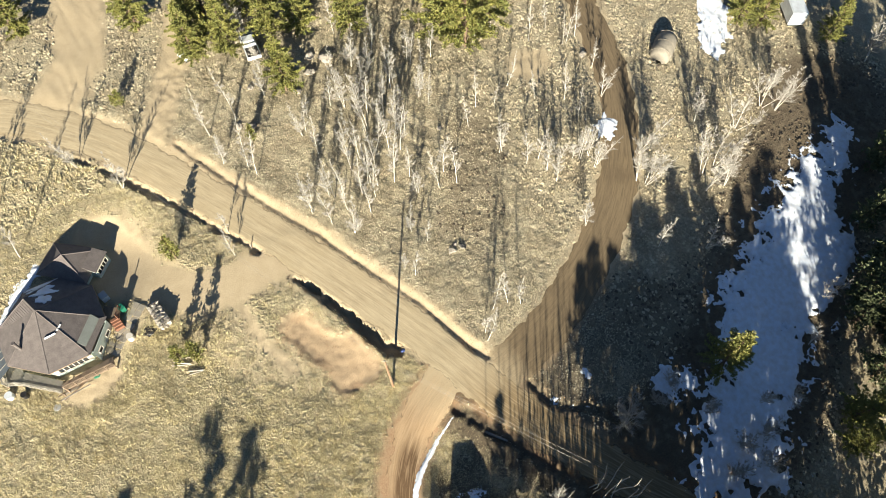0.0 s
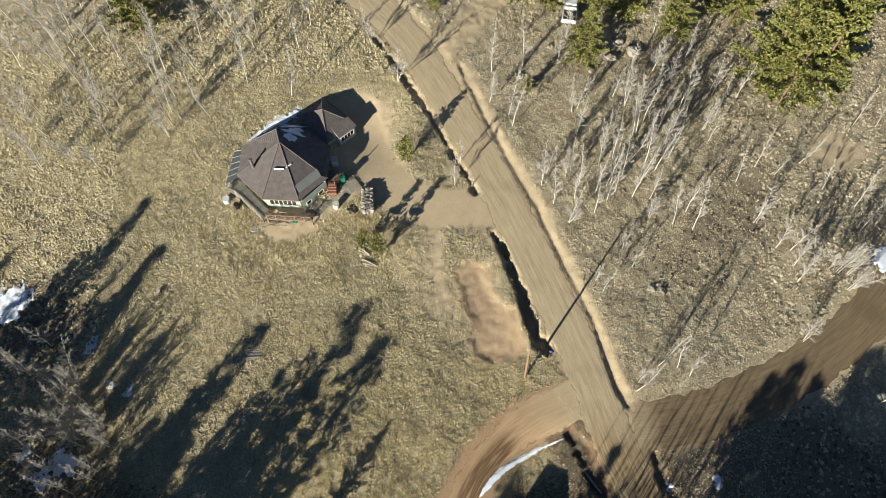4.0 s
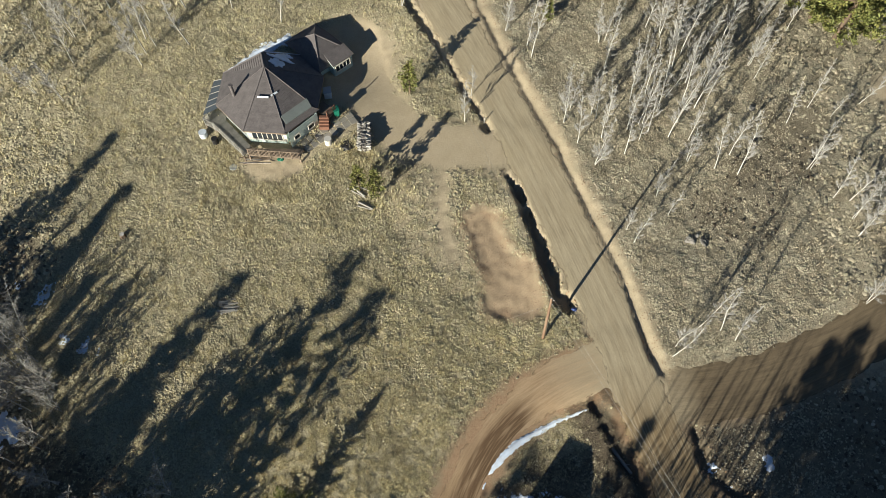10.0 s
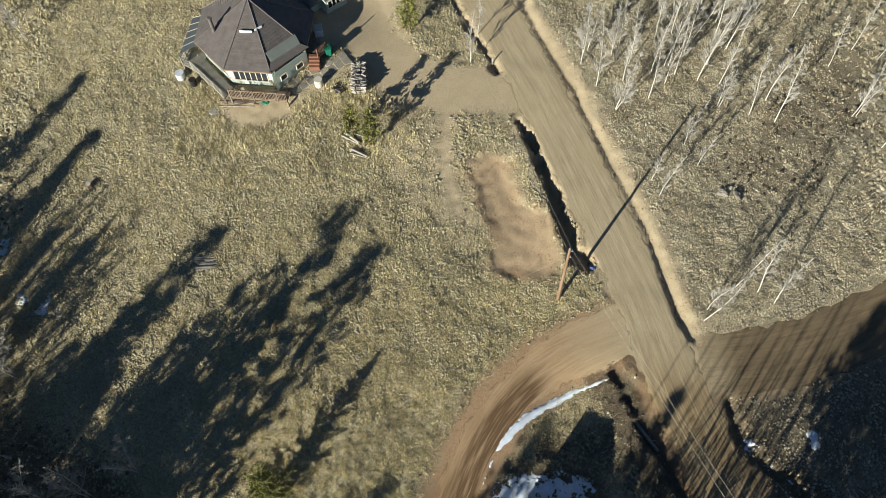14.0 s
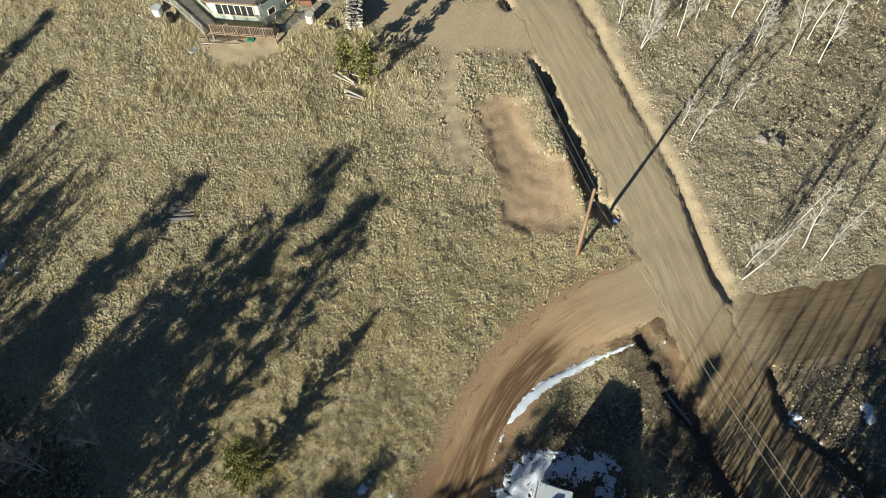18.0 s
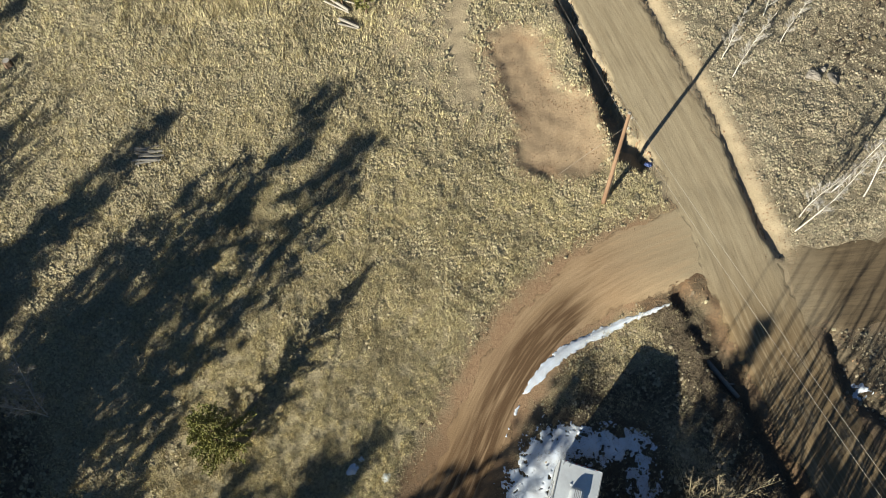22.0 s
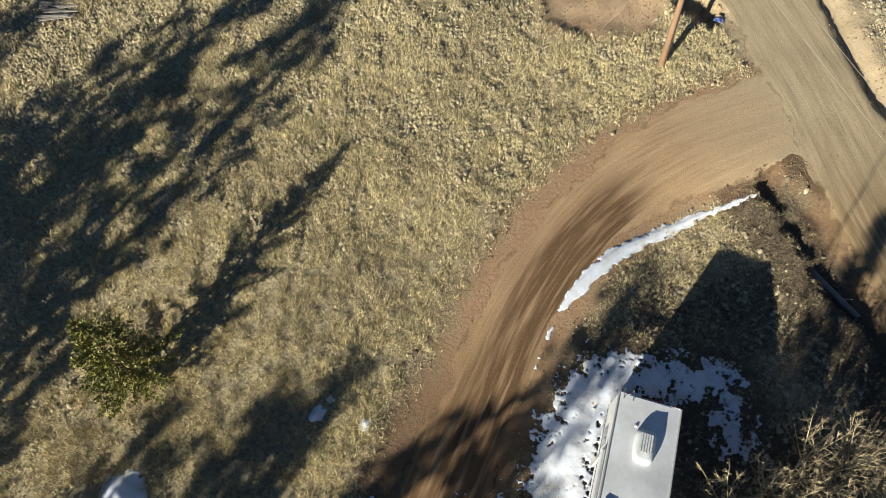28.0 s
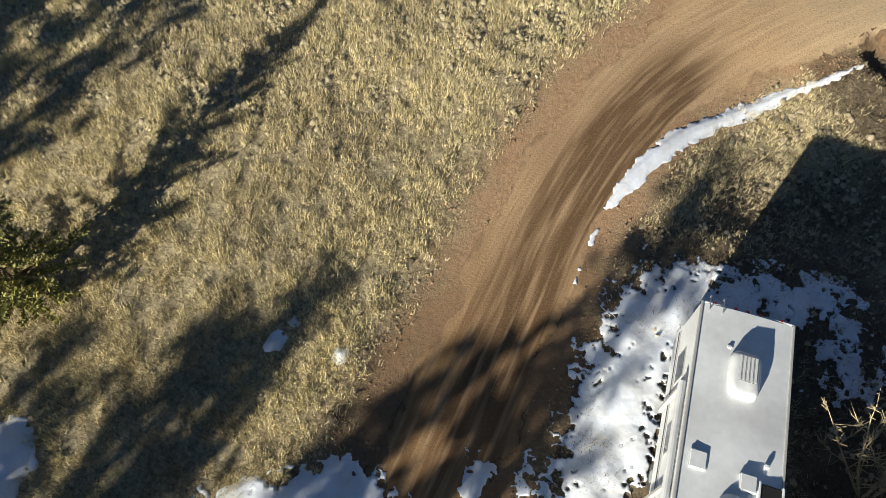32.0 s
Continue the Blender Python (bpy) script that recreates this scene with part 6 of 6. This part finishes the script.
def bin_and_yard():
    z = at(-7.2, 32.6)
    root = empty("wheeled_bin", pose(-7.2, 32.6, z, 0, 0, 20), "green plastic wheeled bin by the porch", "bin")
    bm = bmesh.new()
    vs = box(bm, -0.3, 0.3, -0.36, 0.36, 0.08, 0.98, 0.0)
    for v in vs:
        if v.co.z < 0.5:
            v.co.x *= 0.8
            v.co.y *= 0.8
    bmesh.ops.bevel(bm, geom=list(bm.edges), offset=0.03, segments=2, affect="EDGES")
    part("tub", bm, M_GREEN, root)
    bm = bmesh.new()
    box(bm, -0.33, 0.33, -0.4, 0.38, 0.98, 1.05, 0.025)
    part("lid", bm, M_GREEN, root)
    for x in (-0.28, 0.28):
        bm = bmesh.new()
        rod(bm, (x - 0.03, 0.33, 0.1), (x + 0.03, 0.33, 0.1), 0.1, 0.1, 12)
        part("wheel", bm, M_DARK, root)

    def drum(x, y, r, h, mat, label, name):
        root = empty(name, pose(x, y, at(x, y)), label, "barrel")
        bm = bmesh.new()
        rod(bm, (0, 0, 0), (0, 0, h), r, r, 18)
        part("barrel_wall", bm, mat, root)
        for k in (0.3, 0.62, 0.97):
            bm = bmesh.new()
            rod(bm, (0, 0, h * k), (0, 0, h * k + 0.03), r + 0.015, r + 0.015, 18)
            part("hoop", bm, mat, root)
    drum(-7.9, 29.2, 0.38, 0.8, M_CREAM, "cream rain barrel on the bank", "barrel")
    drum(-21.4, 30.8, 0.42, 0.7, M_WHITE, "white tub at the deck corner", "tub")
    drum(-20.0, 29.9, 0.32, 0.75, M_DARK, "dark drum beside the deck", "barrel")

    root = empty("cooling_unit", pose(-8.3, 35.2, at(-8.3, 35.2), 0, 0, 10), "small white cabinet against the wall", "cabinet")
    bm = bmesh.new()
    box(bm, -0.4, 0.4, -0.45, 0.45, 0, 0.9, 0.03)
    part("case", bm, M_WHITE, root)
    bm = bmesh.new()
    box(bm, -0.43, 0.43, -0.48, 0.48, 0.9, 0.94, 0.01)
    part("lid", bm, M_TRIM, root)

    bm = bmesh.new()
    rod(bm, (0, 0, 0), (0, 0, 0.12), 0.42, 0.4, 20)
    ob = part("well_cover", bm, M_TRIM)
    ob.matrix_world = pose(-17.9, 27.1, at(-17.9, 27.1))
    tagged(ob, "round pale concrete cover in the grass", "cover")

    # stone path from the deck to the drive
    path = empty("stone_path", pose(0, 0, 0), "path of pale flat stone slabs", "path")
    rng = random.Random(12)
    way, across = Vector((0.832, 0.555)), Vector((-0.555, 0.832))
    for i in range(8):
        for k in (-0.42, 0.42):
            c = Vector((-10.6, 28.9)) + way * (0.45 + i * 0.78) + across * k
            bm = bmesh.new()
            ring = []
            for a, b in ((-0.36, -0.39), (0.0, -0.4), (0.36, -0.38), (0.37, 0.39), (0.0, 0.4), (-0.37, 0.38)):
                v = c + way * (a + rng.uniform(-0.03, 0.03)) + across * (b + rng.uniform(-0.03, 0.03))
                ring.append((v.x, v.y))
            zz = at(c.x, c.y) + 0.06 + rng.uniform(-0.01, 0.02)
            slab(bm, [(a, b, zz) for a, b in ring], 0.12)
            part("slab", bm, M_FLAG, path)

    # boards and odds and ends below the deck
    lum = empty("lumber_pile", pose(-14.9, 27.9, at(-14.9, 27.9), 0, 0, 8), "loose boards lying below the deck", "lumber")
    for i in range(7):
        bm = bmesh.new()
        ln = rng.uniform(1.0, 2.0)
        box(bm, -ln, ln, -0.08, 0.08, -0.02, 0.02, 0.004)
        ob = part("board", bm, M_WOOD if i % 2 else M_LOGEND, lum)
        ob.matrix_basis = pose(rng.gauss(0, 0.5), -0.6 + i * 0.2, 0.12 + rng.uniform(0, 0.1), rng.gauss(0, 5), rng.gauss(0, 2), rng.gauss(0, 12))

    for x, y, mat, lab, s in ((-5.9, 28.9, M_DARK, "crumpled dark tarpaulin beside the woodpile", 0.6), (-5.6, 29.2, M_WHITE, "crumpled white sack beside the woodpile", 0.25),
                              (16.6, 11.4, M_BLUE, "crumpled blue tarpaulin at the ditch end", 0.2), (-12.9, 27.7, M_GREEN, "green crate by the deck", 0.3)):
        bm = bmesh.new()
        bmesh.ops.create_icosphere(bm, subdivisions=3, radius=s)
        for v in bm.verts:
            k = 1 + 0.5 * noise.noise(v.co * 2.2 / s + Vector((x, y, 0)))
            v.co = Vector((v.co.x * k * 1.2, v.co.y * k, max(v.co.z * k * 0.45, -0.05)))
        ob = part("tarpaulin", bm, mat)
        ob.matrix_world = pose(x, y, at(x, y) + 0.04)
        tagged(ob, lab, "tarpaulin")


bin_and_yard()


def culvert():
    root = empty("fallen_log", pose(20.0, -2.2, at(19.6, -2.0) + 0.12, 0, 0, -57), "grey fallen log beside the ditch", "log")
    bm = bmesh.new()
    rod(bm, (-1.4, 0, 0), (1.4, 0, 0), 0.17, 0.13, 10)
    part("stem", bm, M_GREYWOOD, root)
    bm = bmesh.new()
    rod(bm, (0.4, 0, 0), (0.7, 0.35, 0.15), 0.05, 0.02, 6)
    part("branch_stub", bm, M_GREYWOOD, root)


culvert()


def fence_post(x, y, h, label):
    bm = bmesh.new()
    rod(bm, (0, 0, -0.2), (0.03, 0, h), 0.06, 0.05, 7)
    ob = part("fence_post", bm, M_GREYWOOD)
    ob.matrix_world = pose(x, y, at(x, y))
    tagged(ob, label, "post", "posts by the drive")


for x, y in ((8.5, 31.7),):
    fence_post(x, y, 1.1, "short weathered wooden post at the drive entrance")


def pickup(x, y, turn, body, label):
    """A pickup truck: body, cab with windows, bed, four wheels, lamps."""
    root = empty("pickup_truck", pose(x, y, at(x, y) + 0.02, 0, 0, turn), label, "pickup truck")
    bm = bmesh.new()
    box(bm, -0.95, 0.95, -2.6, 2.6, 0.45, 1.05, 0.08)
    part("body", bm, body, root)
    bm = bmesh.new()
    vs = box(bm, -0.85, 0.85, -0.6, 1.1, 1.0, 1.75)
    for v in vs:
        if v.co.z > 1.5:
            v.co.x *= 0.86
            v.co.y = 0.25 + (v.co.y - 0.25) * 0.72
    bmesh.ops.bevel(bm, geom=list(bm.edges), offset=0.06, segments=2, affect="EDGES")
    cab = part("cab", bm, body, root)
    for ys, tilt in ((0.98, -35), (-0.5, 30)):
        bm = bmesh.new()
        box(bm, -0.7, 0.7, -0.3, 0.3, -0.01, 0.012, 0.0, pose(0, ys, 1.4, tilt + (90 if ys < 0 else -90), 0, 0))
        part("window", bm, M_GLASS, cab)
    bm = bmesh.new()
    box(bm, -0.8, 0.8, -2.5, -0.75, 1.05, 1.08)
    part("bed_floor", bm, M_DARK, root)
    for s in (-1, 1):
        for y in (-1.65, 1.65):
            bm = bmesh.new()
            rod(bm, (s * 0.72, y, 0.36), (s * 0.97, y, 0.36), 0.36, 0.36, 16)
            part("wheel", bm, M_DARK, root)
        bm = bmesh.new()
        box(bm, s * 0.72 - 0.16, s * 0.72 + 0.16, 2.58, 2.63, 0.75, 0.92, 0.02)
        part("headlight", bm, M_WHITE, root)


pickup(22.6, 56.4, -12, M_WHITE, "white pickup truck parked under the pines")


def small_trailer(x, y, turn, ln, w, h, mat, label, name="utility_trailer"):
    root = empty(name, pose(x, y, at(x, y), 0, 0, turn), label, "trailer")
    bm = bmesh.new()
    box(bm, -w / 2, w / 2, -ln / 2, ln / 2, 0.5, h, 0.12)
    part("body", bm, mat, root)
    bm = bmesh.new()
    box(bm, -w / 2 - 0.02, w / 2 + 0.02, -ln / 2 - 0.02, ln / 2 + 0.02, 0.45, 0.56, 0.02)
    rod(bm, (0, ln / 2, 0.5), (0, ln / 2 + 1.1, 0.5), 0.05)
    part("frame", bm, M_DARK, root)
    for s in (-1, 1):
        bm = bmesh.new()
        rod(bm, (s * (w / 2 - 0.2), 0, 0.33), (s * (w / 2 + 0.02), 0, 0.33), 0.33, 0.33, 14)
        part("wheel", bm, M_DARK, root)


small_trailer(98.5, 24.0, -35, 8.0, 2.4, 2.9, M_WHITE, "long white trailer among the trees")
small_trailer(14.6, 59.2, 15, 1.9, 1.1, 1.0, M_WHITE, "small pale utility trailer on the dirt track", "cargo_trailer")


def tarp_dome(x, y, turn):
    """A low domed shelter under a pale cover."""
    root = empty("domed_shelter", pose(x, y, at(x, y), 0, 0, turn), "low domed shelter under a pale cream cover", "shelter")
    bm = bmesh.new()
    rows = []
    for i in range(13):
        u = i / 12
        prof = (1 - abs(2 * u - 1) ** 3.0) ** 0.5 if 0 < u < 1 else 0.0
        row = []
        for k in range(11):
            g = math.pi * k / 10
            row.append(bm.verts.new((math.cos(g) * 1.7 * (0.35 + 0.65 * prof), -3.0 + 6.0 * u, math.sin(g) * 1.9 * (0.25 + 0.75 * prof))))
        rows.append(row)
    for a, b in zip(rows, rows[1:]):
        for k in range(10):
            bm.faces.new((a[k], a[k + 1], b[k + 1], b[k]))
    bm.faces.new(rows[0]), bm.faces.new(rows[-1][::-1])
    part("cover", bm, M_FLAG, root, smooth=True)
    for y0 in (-2.0, 0.0, 2.0):
        bm = bmesh.new()
        for k in range(10):
            g, q = math.pi * k / 10, math.pi * (k + 1) / 10
            rod(bm, (math.cos(g) * 1.73, y0, math.sin(g) * 1.93), (math.cos(q) * 1.73, y0, math.sin(q) * 1.93), 0.02, 0.02, 5)
        part("hoop", bm, M_FLAG, root)


tarp_dome(74.5, 28.2, -60)


# ---- grass ----
def tufts(name, seed, bounds, density, reach, blades, mat, accept, label, width, lift=(0.4, 1.25)):
    """Tussocks of dry blades over the ground: each a spray of narrow pointed leaves."""
    rng = np.random.RandomState(seed)
    x0, x1, y0, y1 = bounds
    n = int((x1 - x0) * (y1 - y0) * density)
    x, y = rng.uniform(x0, x1, n), rng.uniform(y0, y1, n)
    ok = accept(x, y, rng)
    x, y = x[ok], y[ok]
    n = len(x)
    z = height(x, y)
    size = rng.uniform(0.7, 1.2, n) * (0.55 + 0.9 * rough(x * 2.3, y * 2.3))
    ang = rng.uniform(0, 2 * np.pi, (n, blades))
    up = rng.uniform(*lift, (n, blades))
    ln = reach * size[:, None] * rng.uniform(0.6, 1.2, (n, blades))
    cx, cy = np.cos(ang), np.sin(ang)
    d = np.stack([cx * np.cos(up), cy * np.cos(up), np.sin(up)], -1)
    turn = ang + rng.uniform(-0.9, 0.9, ang.shape)
    wide = np.stack([-np.sin(turn), np.cos(turn), 0 * cx], -1) * (width * rng.uniform(0.6, 1.2, (n, blades)))[..., None]
    root = np.stack([x, y, z - 0.02], -1)[:, None, :] + np.concatenate([rng.normal(0, reach * 0.28, (n, blades, 2)), np.zeros((n, blades, 1))], -1)
    tip = root + d * ln[..., None]
    co = np.stack([root - wide, root + wide, tip], 2).reshape(-1, 3)
    m = 3 * blades
    tri = np.arange(n * m).reshape(-1, 3)
    me = bpy.data.meshes.new(name)
    me.vertices.add(n * m)
    me.vertices.foreach_set("co", co.reshape(-1))
    me.loops.add(tri.size)
    me.loops.foreach_set("vertex_index", tri.reshape(-1))
    me.polygons.add(len(tri))
    me.polygons.foreach_set("loop_start", np.arange(0, tri.size, 3))
    me.update()
    me.materials.append(mat)
    return tagged(new(name, me), label, "grass", kind="stuff")


def mounds(name, seed, bounds, density, radius, tall, mat, accept, label):
    """Tussock bodies: low ragged heaps of matted grass, each a leaning six-sided peak."""
    rng = np.random.RandomState(seed)
    x0, x1, y0, y1 = bounds
    n = int((x1 - x0) * (y1 - y0) * density)
    x, y = rng.uniform(x0, x1, n), rng.uniform(y0, y1, n)
    crowd = 0.6 * rough(x * 1.55 + 0.5 * y, y * 1.55 - 0.5 * x + 17) + 0.4 * rough(x * 3.1, y * 3.1 + 40)
    ok = accept(x, y, rng) & (crowd + rng.uniform(-0.16, 0.16, n) > 0.32)
    x, y, crowd = x[ok], y[ok], crowd[ok]
    n = len(x)
    size = rng.uniform(0.6, 1.25, n) * (0.5 + 1.0 * crowd)
    g = np.arange(6) * np.pi / 3 + rng.uniform(0, 6.3, n)[:, None]
    r = radius * size[:, None] * rng.uniform(0.6, 1.4, (n, 6))
    bx, by = x[:, None] + r * np.cos(g), y[:, None] + r * np.sin(g)
    z = height(x, y)
    bz = height(bx.ravel(), by.ravel()).reshape(n, 6) - 0.02
    tx, ty = x + rng.normal(0, radius * 0.4, n), y + rng.normal(0, radius * 0.4, n)
    co = np.concatenate([np.stack([bx, by, bz], -1), np.stack([tx, ty, z + tall * size * rng.uniform(0.7, 1.3, n)], -1)[:, None, :]], 1)
    k = np.arange(6)
    tri = np.stack([k, (k + 1) % 6, np.full(6, 6)], 1)[None] + (7 * np.arange(n))[:, None, None]
    tri = tri.reshape(-1, 3)
    me = bpy.data.meshes.new(name)
    me.vertices.add(7 * n)
    me.vertices.foreach_set("co", co.reshape(-1))
    me.loops.add(tri.size)
    me.loops.foreach_set("vertex_index", tri.reshape(-1))
    me.polygons.add(len(tri))
    me.polygons.foreach_set("loop_start", np.arange(0, tri.size, 3))
    me.update()
    me.polygons.foreach_set("use_smooth", np.ones(len(tri), bool))
    me.materials.append(mat)
    return tagged(new(name, me), label, "grass", kind="stuff")


HOUSE_RING = lambda x, y: (np.hypot(x + 14.2, y - 34.5) < 5.6) | (np.hypot(x + 9.7, y - 41) < 3.6) | ((np.abs(x - 9.6) < 2.1) & (y < -7.5)) | (away(x, y, [(-9.6, 28.6), (-7.5, 30.0), (-5.4, 32.0)])[0] < 0.9)


def open_meadow(x, y, rng):
    return (bare_field(x, y) > rng.uniform(-0.5, 0.9, len(x))) & (litter_field(x, y) < rng.uniform(-1, 1, len(x))) & ~HOUSE_RING(x, y) & (damp_shade_field(x, y) < rng.uniform(0.05, 1.0, len(x))) & (worn_field(x, y) < rng.uniform(0.25, 1.8, len(x)))


def leafy(x, y, rng):
    return (bare_field(x, y) > rng.uniform(-0.4, 0.7, len(x))) & (litter_field(x, y) > rng.uniform(-1, 1, len(x))) & ~HOUSE_RING(x, y) & (damp_shade_field(x, y) < rng.uniform(0.05, 1.0, len(x)))


def clumped(x, y, rng):
    return rough(x * 1.5 - 0.5 * y, y * 1.5 + 0.5 * x) + 0.35 * rng.uniform(-1, 1, len(x)) > 0.42


def near(x, y):
    return (x > -14) & (x < 21) & (y > -15) & (y < 13)


def fuzzy(x, y, rng):
    a, b = x + rng.uniform(-3, 3, len(x)), y + rng.uniform(-5, 5, len(x))
    return (a > -14) & (a < 21) & (b < 3)


def middle(x, y):
    return (x > -36) & (x < 30) & (y > -15) & (y < 48)


def tuft_crowd(x, y, rng):
    return 0.5 * rough(x * 2.4 + 0.5 * y, y * 2.4 - 0.5 * x + 17) + 0.5 * rough(x * 5.0, y * 5.0 + 40) + rng.uniform(-0.08, 0.08, len(x)) > 0.44


tufts("meadow_grass", 1, (-17, 24, -15, 17), 175, 0.21, 7, M_GRASS,
      lambda x, y, r: near(x + r.uniform(-3, 3, len(x)), y + r.uniform(-4, 4, len(x))) & tuft_crowd(x, y, r) & open_meadow(x, y, r), "dense tussocks of dry straw-coloured grass", 0.0095, (0.7, 1.45))


def soaked(x, y, rng):
    return (damp_shade_field(x, y) > rng.uniform(0.1, 0.9, len(x))) & (bare_field(x, y) > 0.2) & ~HOUSE_RING(x, y)


def crumbly(x, y, rng):
    d = away(x, y, DRIVE)[0]
    edge = np.exp(-((d - 2.75) / 0.5) ** 2)
    edge = np.maximum(edge, np.exp(-((away(x, y, PIT)[0] - 2.1) / 0.5) ** 2))
    edge = np.maximum(edge, np.where(away(x, y, PIT)[0] < 2.0, 0.2 + 0.55 * (rough(x * 0.8, y * 0.8) > 0.55), 0))
    for line in (GULLY, RUT_N, RUT_E, RUT_SE):
        edge = np.maximum(edge, 0.8 * np.exp(-((away(x, y, line)[0] - 0.9) / 0.4) ** 2))
    return edge > rng.uniform(0, 1, len(x))


mounds("wet_leaves", 26, (3, 40, -16, 4), 30, 0.08, 0.04, M_WETLEAF, soaked, "dark leaves and grass, soaked round the snow, shade-toned elsewhere")
mounds("wet_leaves", 27, (-60, 105, -30, 30), 4, 0.19, 0.16, M_WETLEAF, lambda x, y, r: soaked(x, y, r) & ~((x > 3) & (x < 40) & (y < 4)), "soaked dark leaves under the trees")
tufts("wet_grass", 28, (4, 22, -16, 2), 40, 0.2, 7, M_WETLEAF, soaked, "flattened dark grass round the trailer", 0.012, (0.2, 1.1))
mounds("earth_clods", 29, (-12, 34, -14, 54), 42, 0.045, 0.04, M_CLOD, crumbly, "crumbled reddish clods of earth")
mounds("tussocks", 25, (-17, 24, -15, 8), 50, 0.06, 0.045, M_TUSSOCK, lambda x, y, r: fuzzy(x, y, r) & tuft_crowd(x, y, r) & open_meadow(x, y, r), "low matted tussocks of bleached grass")
mounds("tussocks", 21, (-36, 30, -15, 48), 42, 0.098, 0.1, M_TUSSOCK, lambda x, y, r: ~fuzzy(x, y, r) & open_meadow(x, y, r), "low matted tussocks of bleached grass")
mounds("tussocks", 22, (-62, 30, -24, 72), 15, 0.17, 0.12, M_TUSSOCK, lambda x, y, r: ~middle(x, y) & open_meadow(x, y, r), "matted tussocks of bleached grass on the far slope")
mounds("leaf_heaps", 23, (8, 42, -14, 55), 38, 0.1, 0.075, M_SAGE, lambda x, y, r: leafy(x, y, r), "small heaps of dead leaves and grass under the trees")
mounds("leaf_heaps", 24, (-62, 105, -30, 75), 6, 0.2, 0.1, M_SAGE, lambda x, y, r: leafy(x, y, r) & ~((x > 8) & (x < 42) & (y > -14) & (y < 55)), "heaps of dead leaves among bare trees")
tufts("meadow_grass", 2, (-36, 30, -15, 48), 24, 0.3, 7, M_GRASS, lambda x, y, r: ~near(x, y) & clumped(x, y, r) & open_meadow(x, y, r), "dry straw-coloured meadow grass", 0.018, (0.75, 1.45))
tufts("meadow_grass", 3, (-62, 30, -24, 72), 5, 0.46, 7, M_GRASS, lambda x, y, r: ~middle(x, y) & clumped(x, y, r) & open_meadow(x, y, r), "dry meadow grass on the far slope", 0.045, (0.5, 1.3))
tufts("tall_grass", 7, (-21, 1, 19, 29.5), 16, 0.5, 8, M_GRASS, lambda x, y, r: open_meadow(x, y, r) & (rough(x * 0.5, y * 0.5 + 3) + 0.1 * (y - 22) > r.uniform(0.2, 1.2, len(x))), "tall golden grass below the house", 0.02, (0.8, 1.45))
tufts("bank_grass", 4, (6, 22, -15, 5), 80, 0.23, 8, M_GRASS, lambda x, y, r: leafy(x, y, r), "long dry grass on the bank by the driveway", 0.0085, (0.35, 1.25))
tufts("undergrowth", 5, (10, 40, -12, 55), 14, 0.27, 7, M_SAGE, lambda x, y, r: leafy(x, y, r) & clumped(x, y, r) & ~((x < 22) & (y < 5)), "grey-brown clumps among fallen leaves", 0.024, (0.5, 1.3))
tufts("undergrowth", 6, (-62, 105, -30, 75), 3.4, 0.42, 6, M_SAGE, lambda x, y, r: leafy(x, y, r) & clumped(x, y, r) & ~((x > 10) & (x < 40) & (y > -12) & (y < 55)), "grey-brown undergrowth among bare trees", 0.05, (0.5, 1.3))
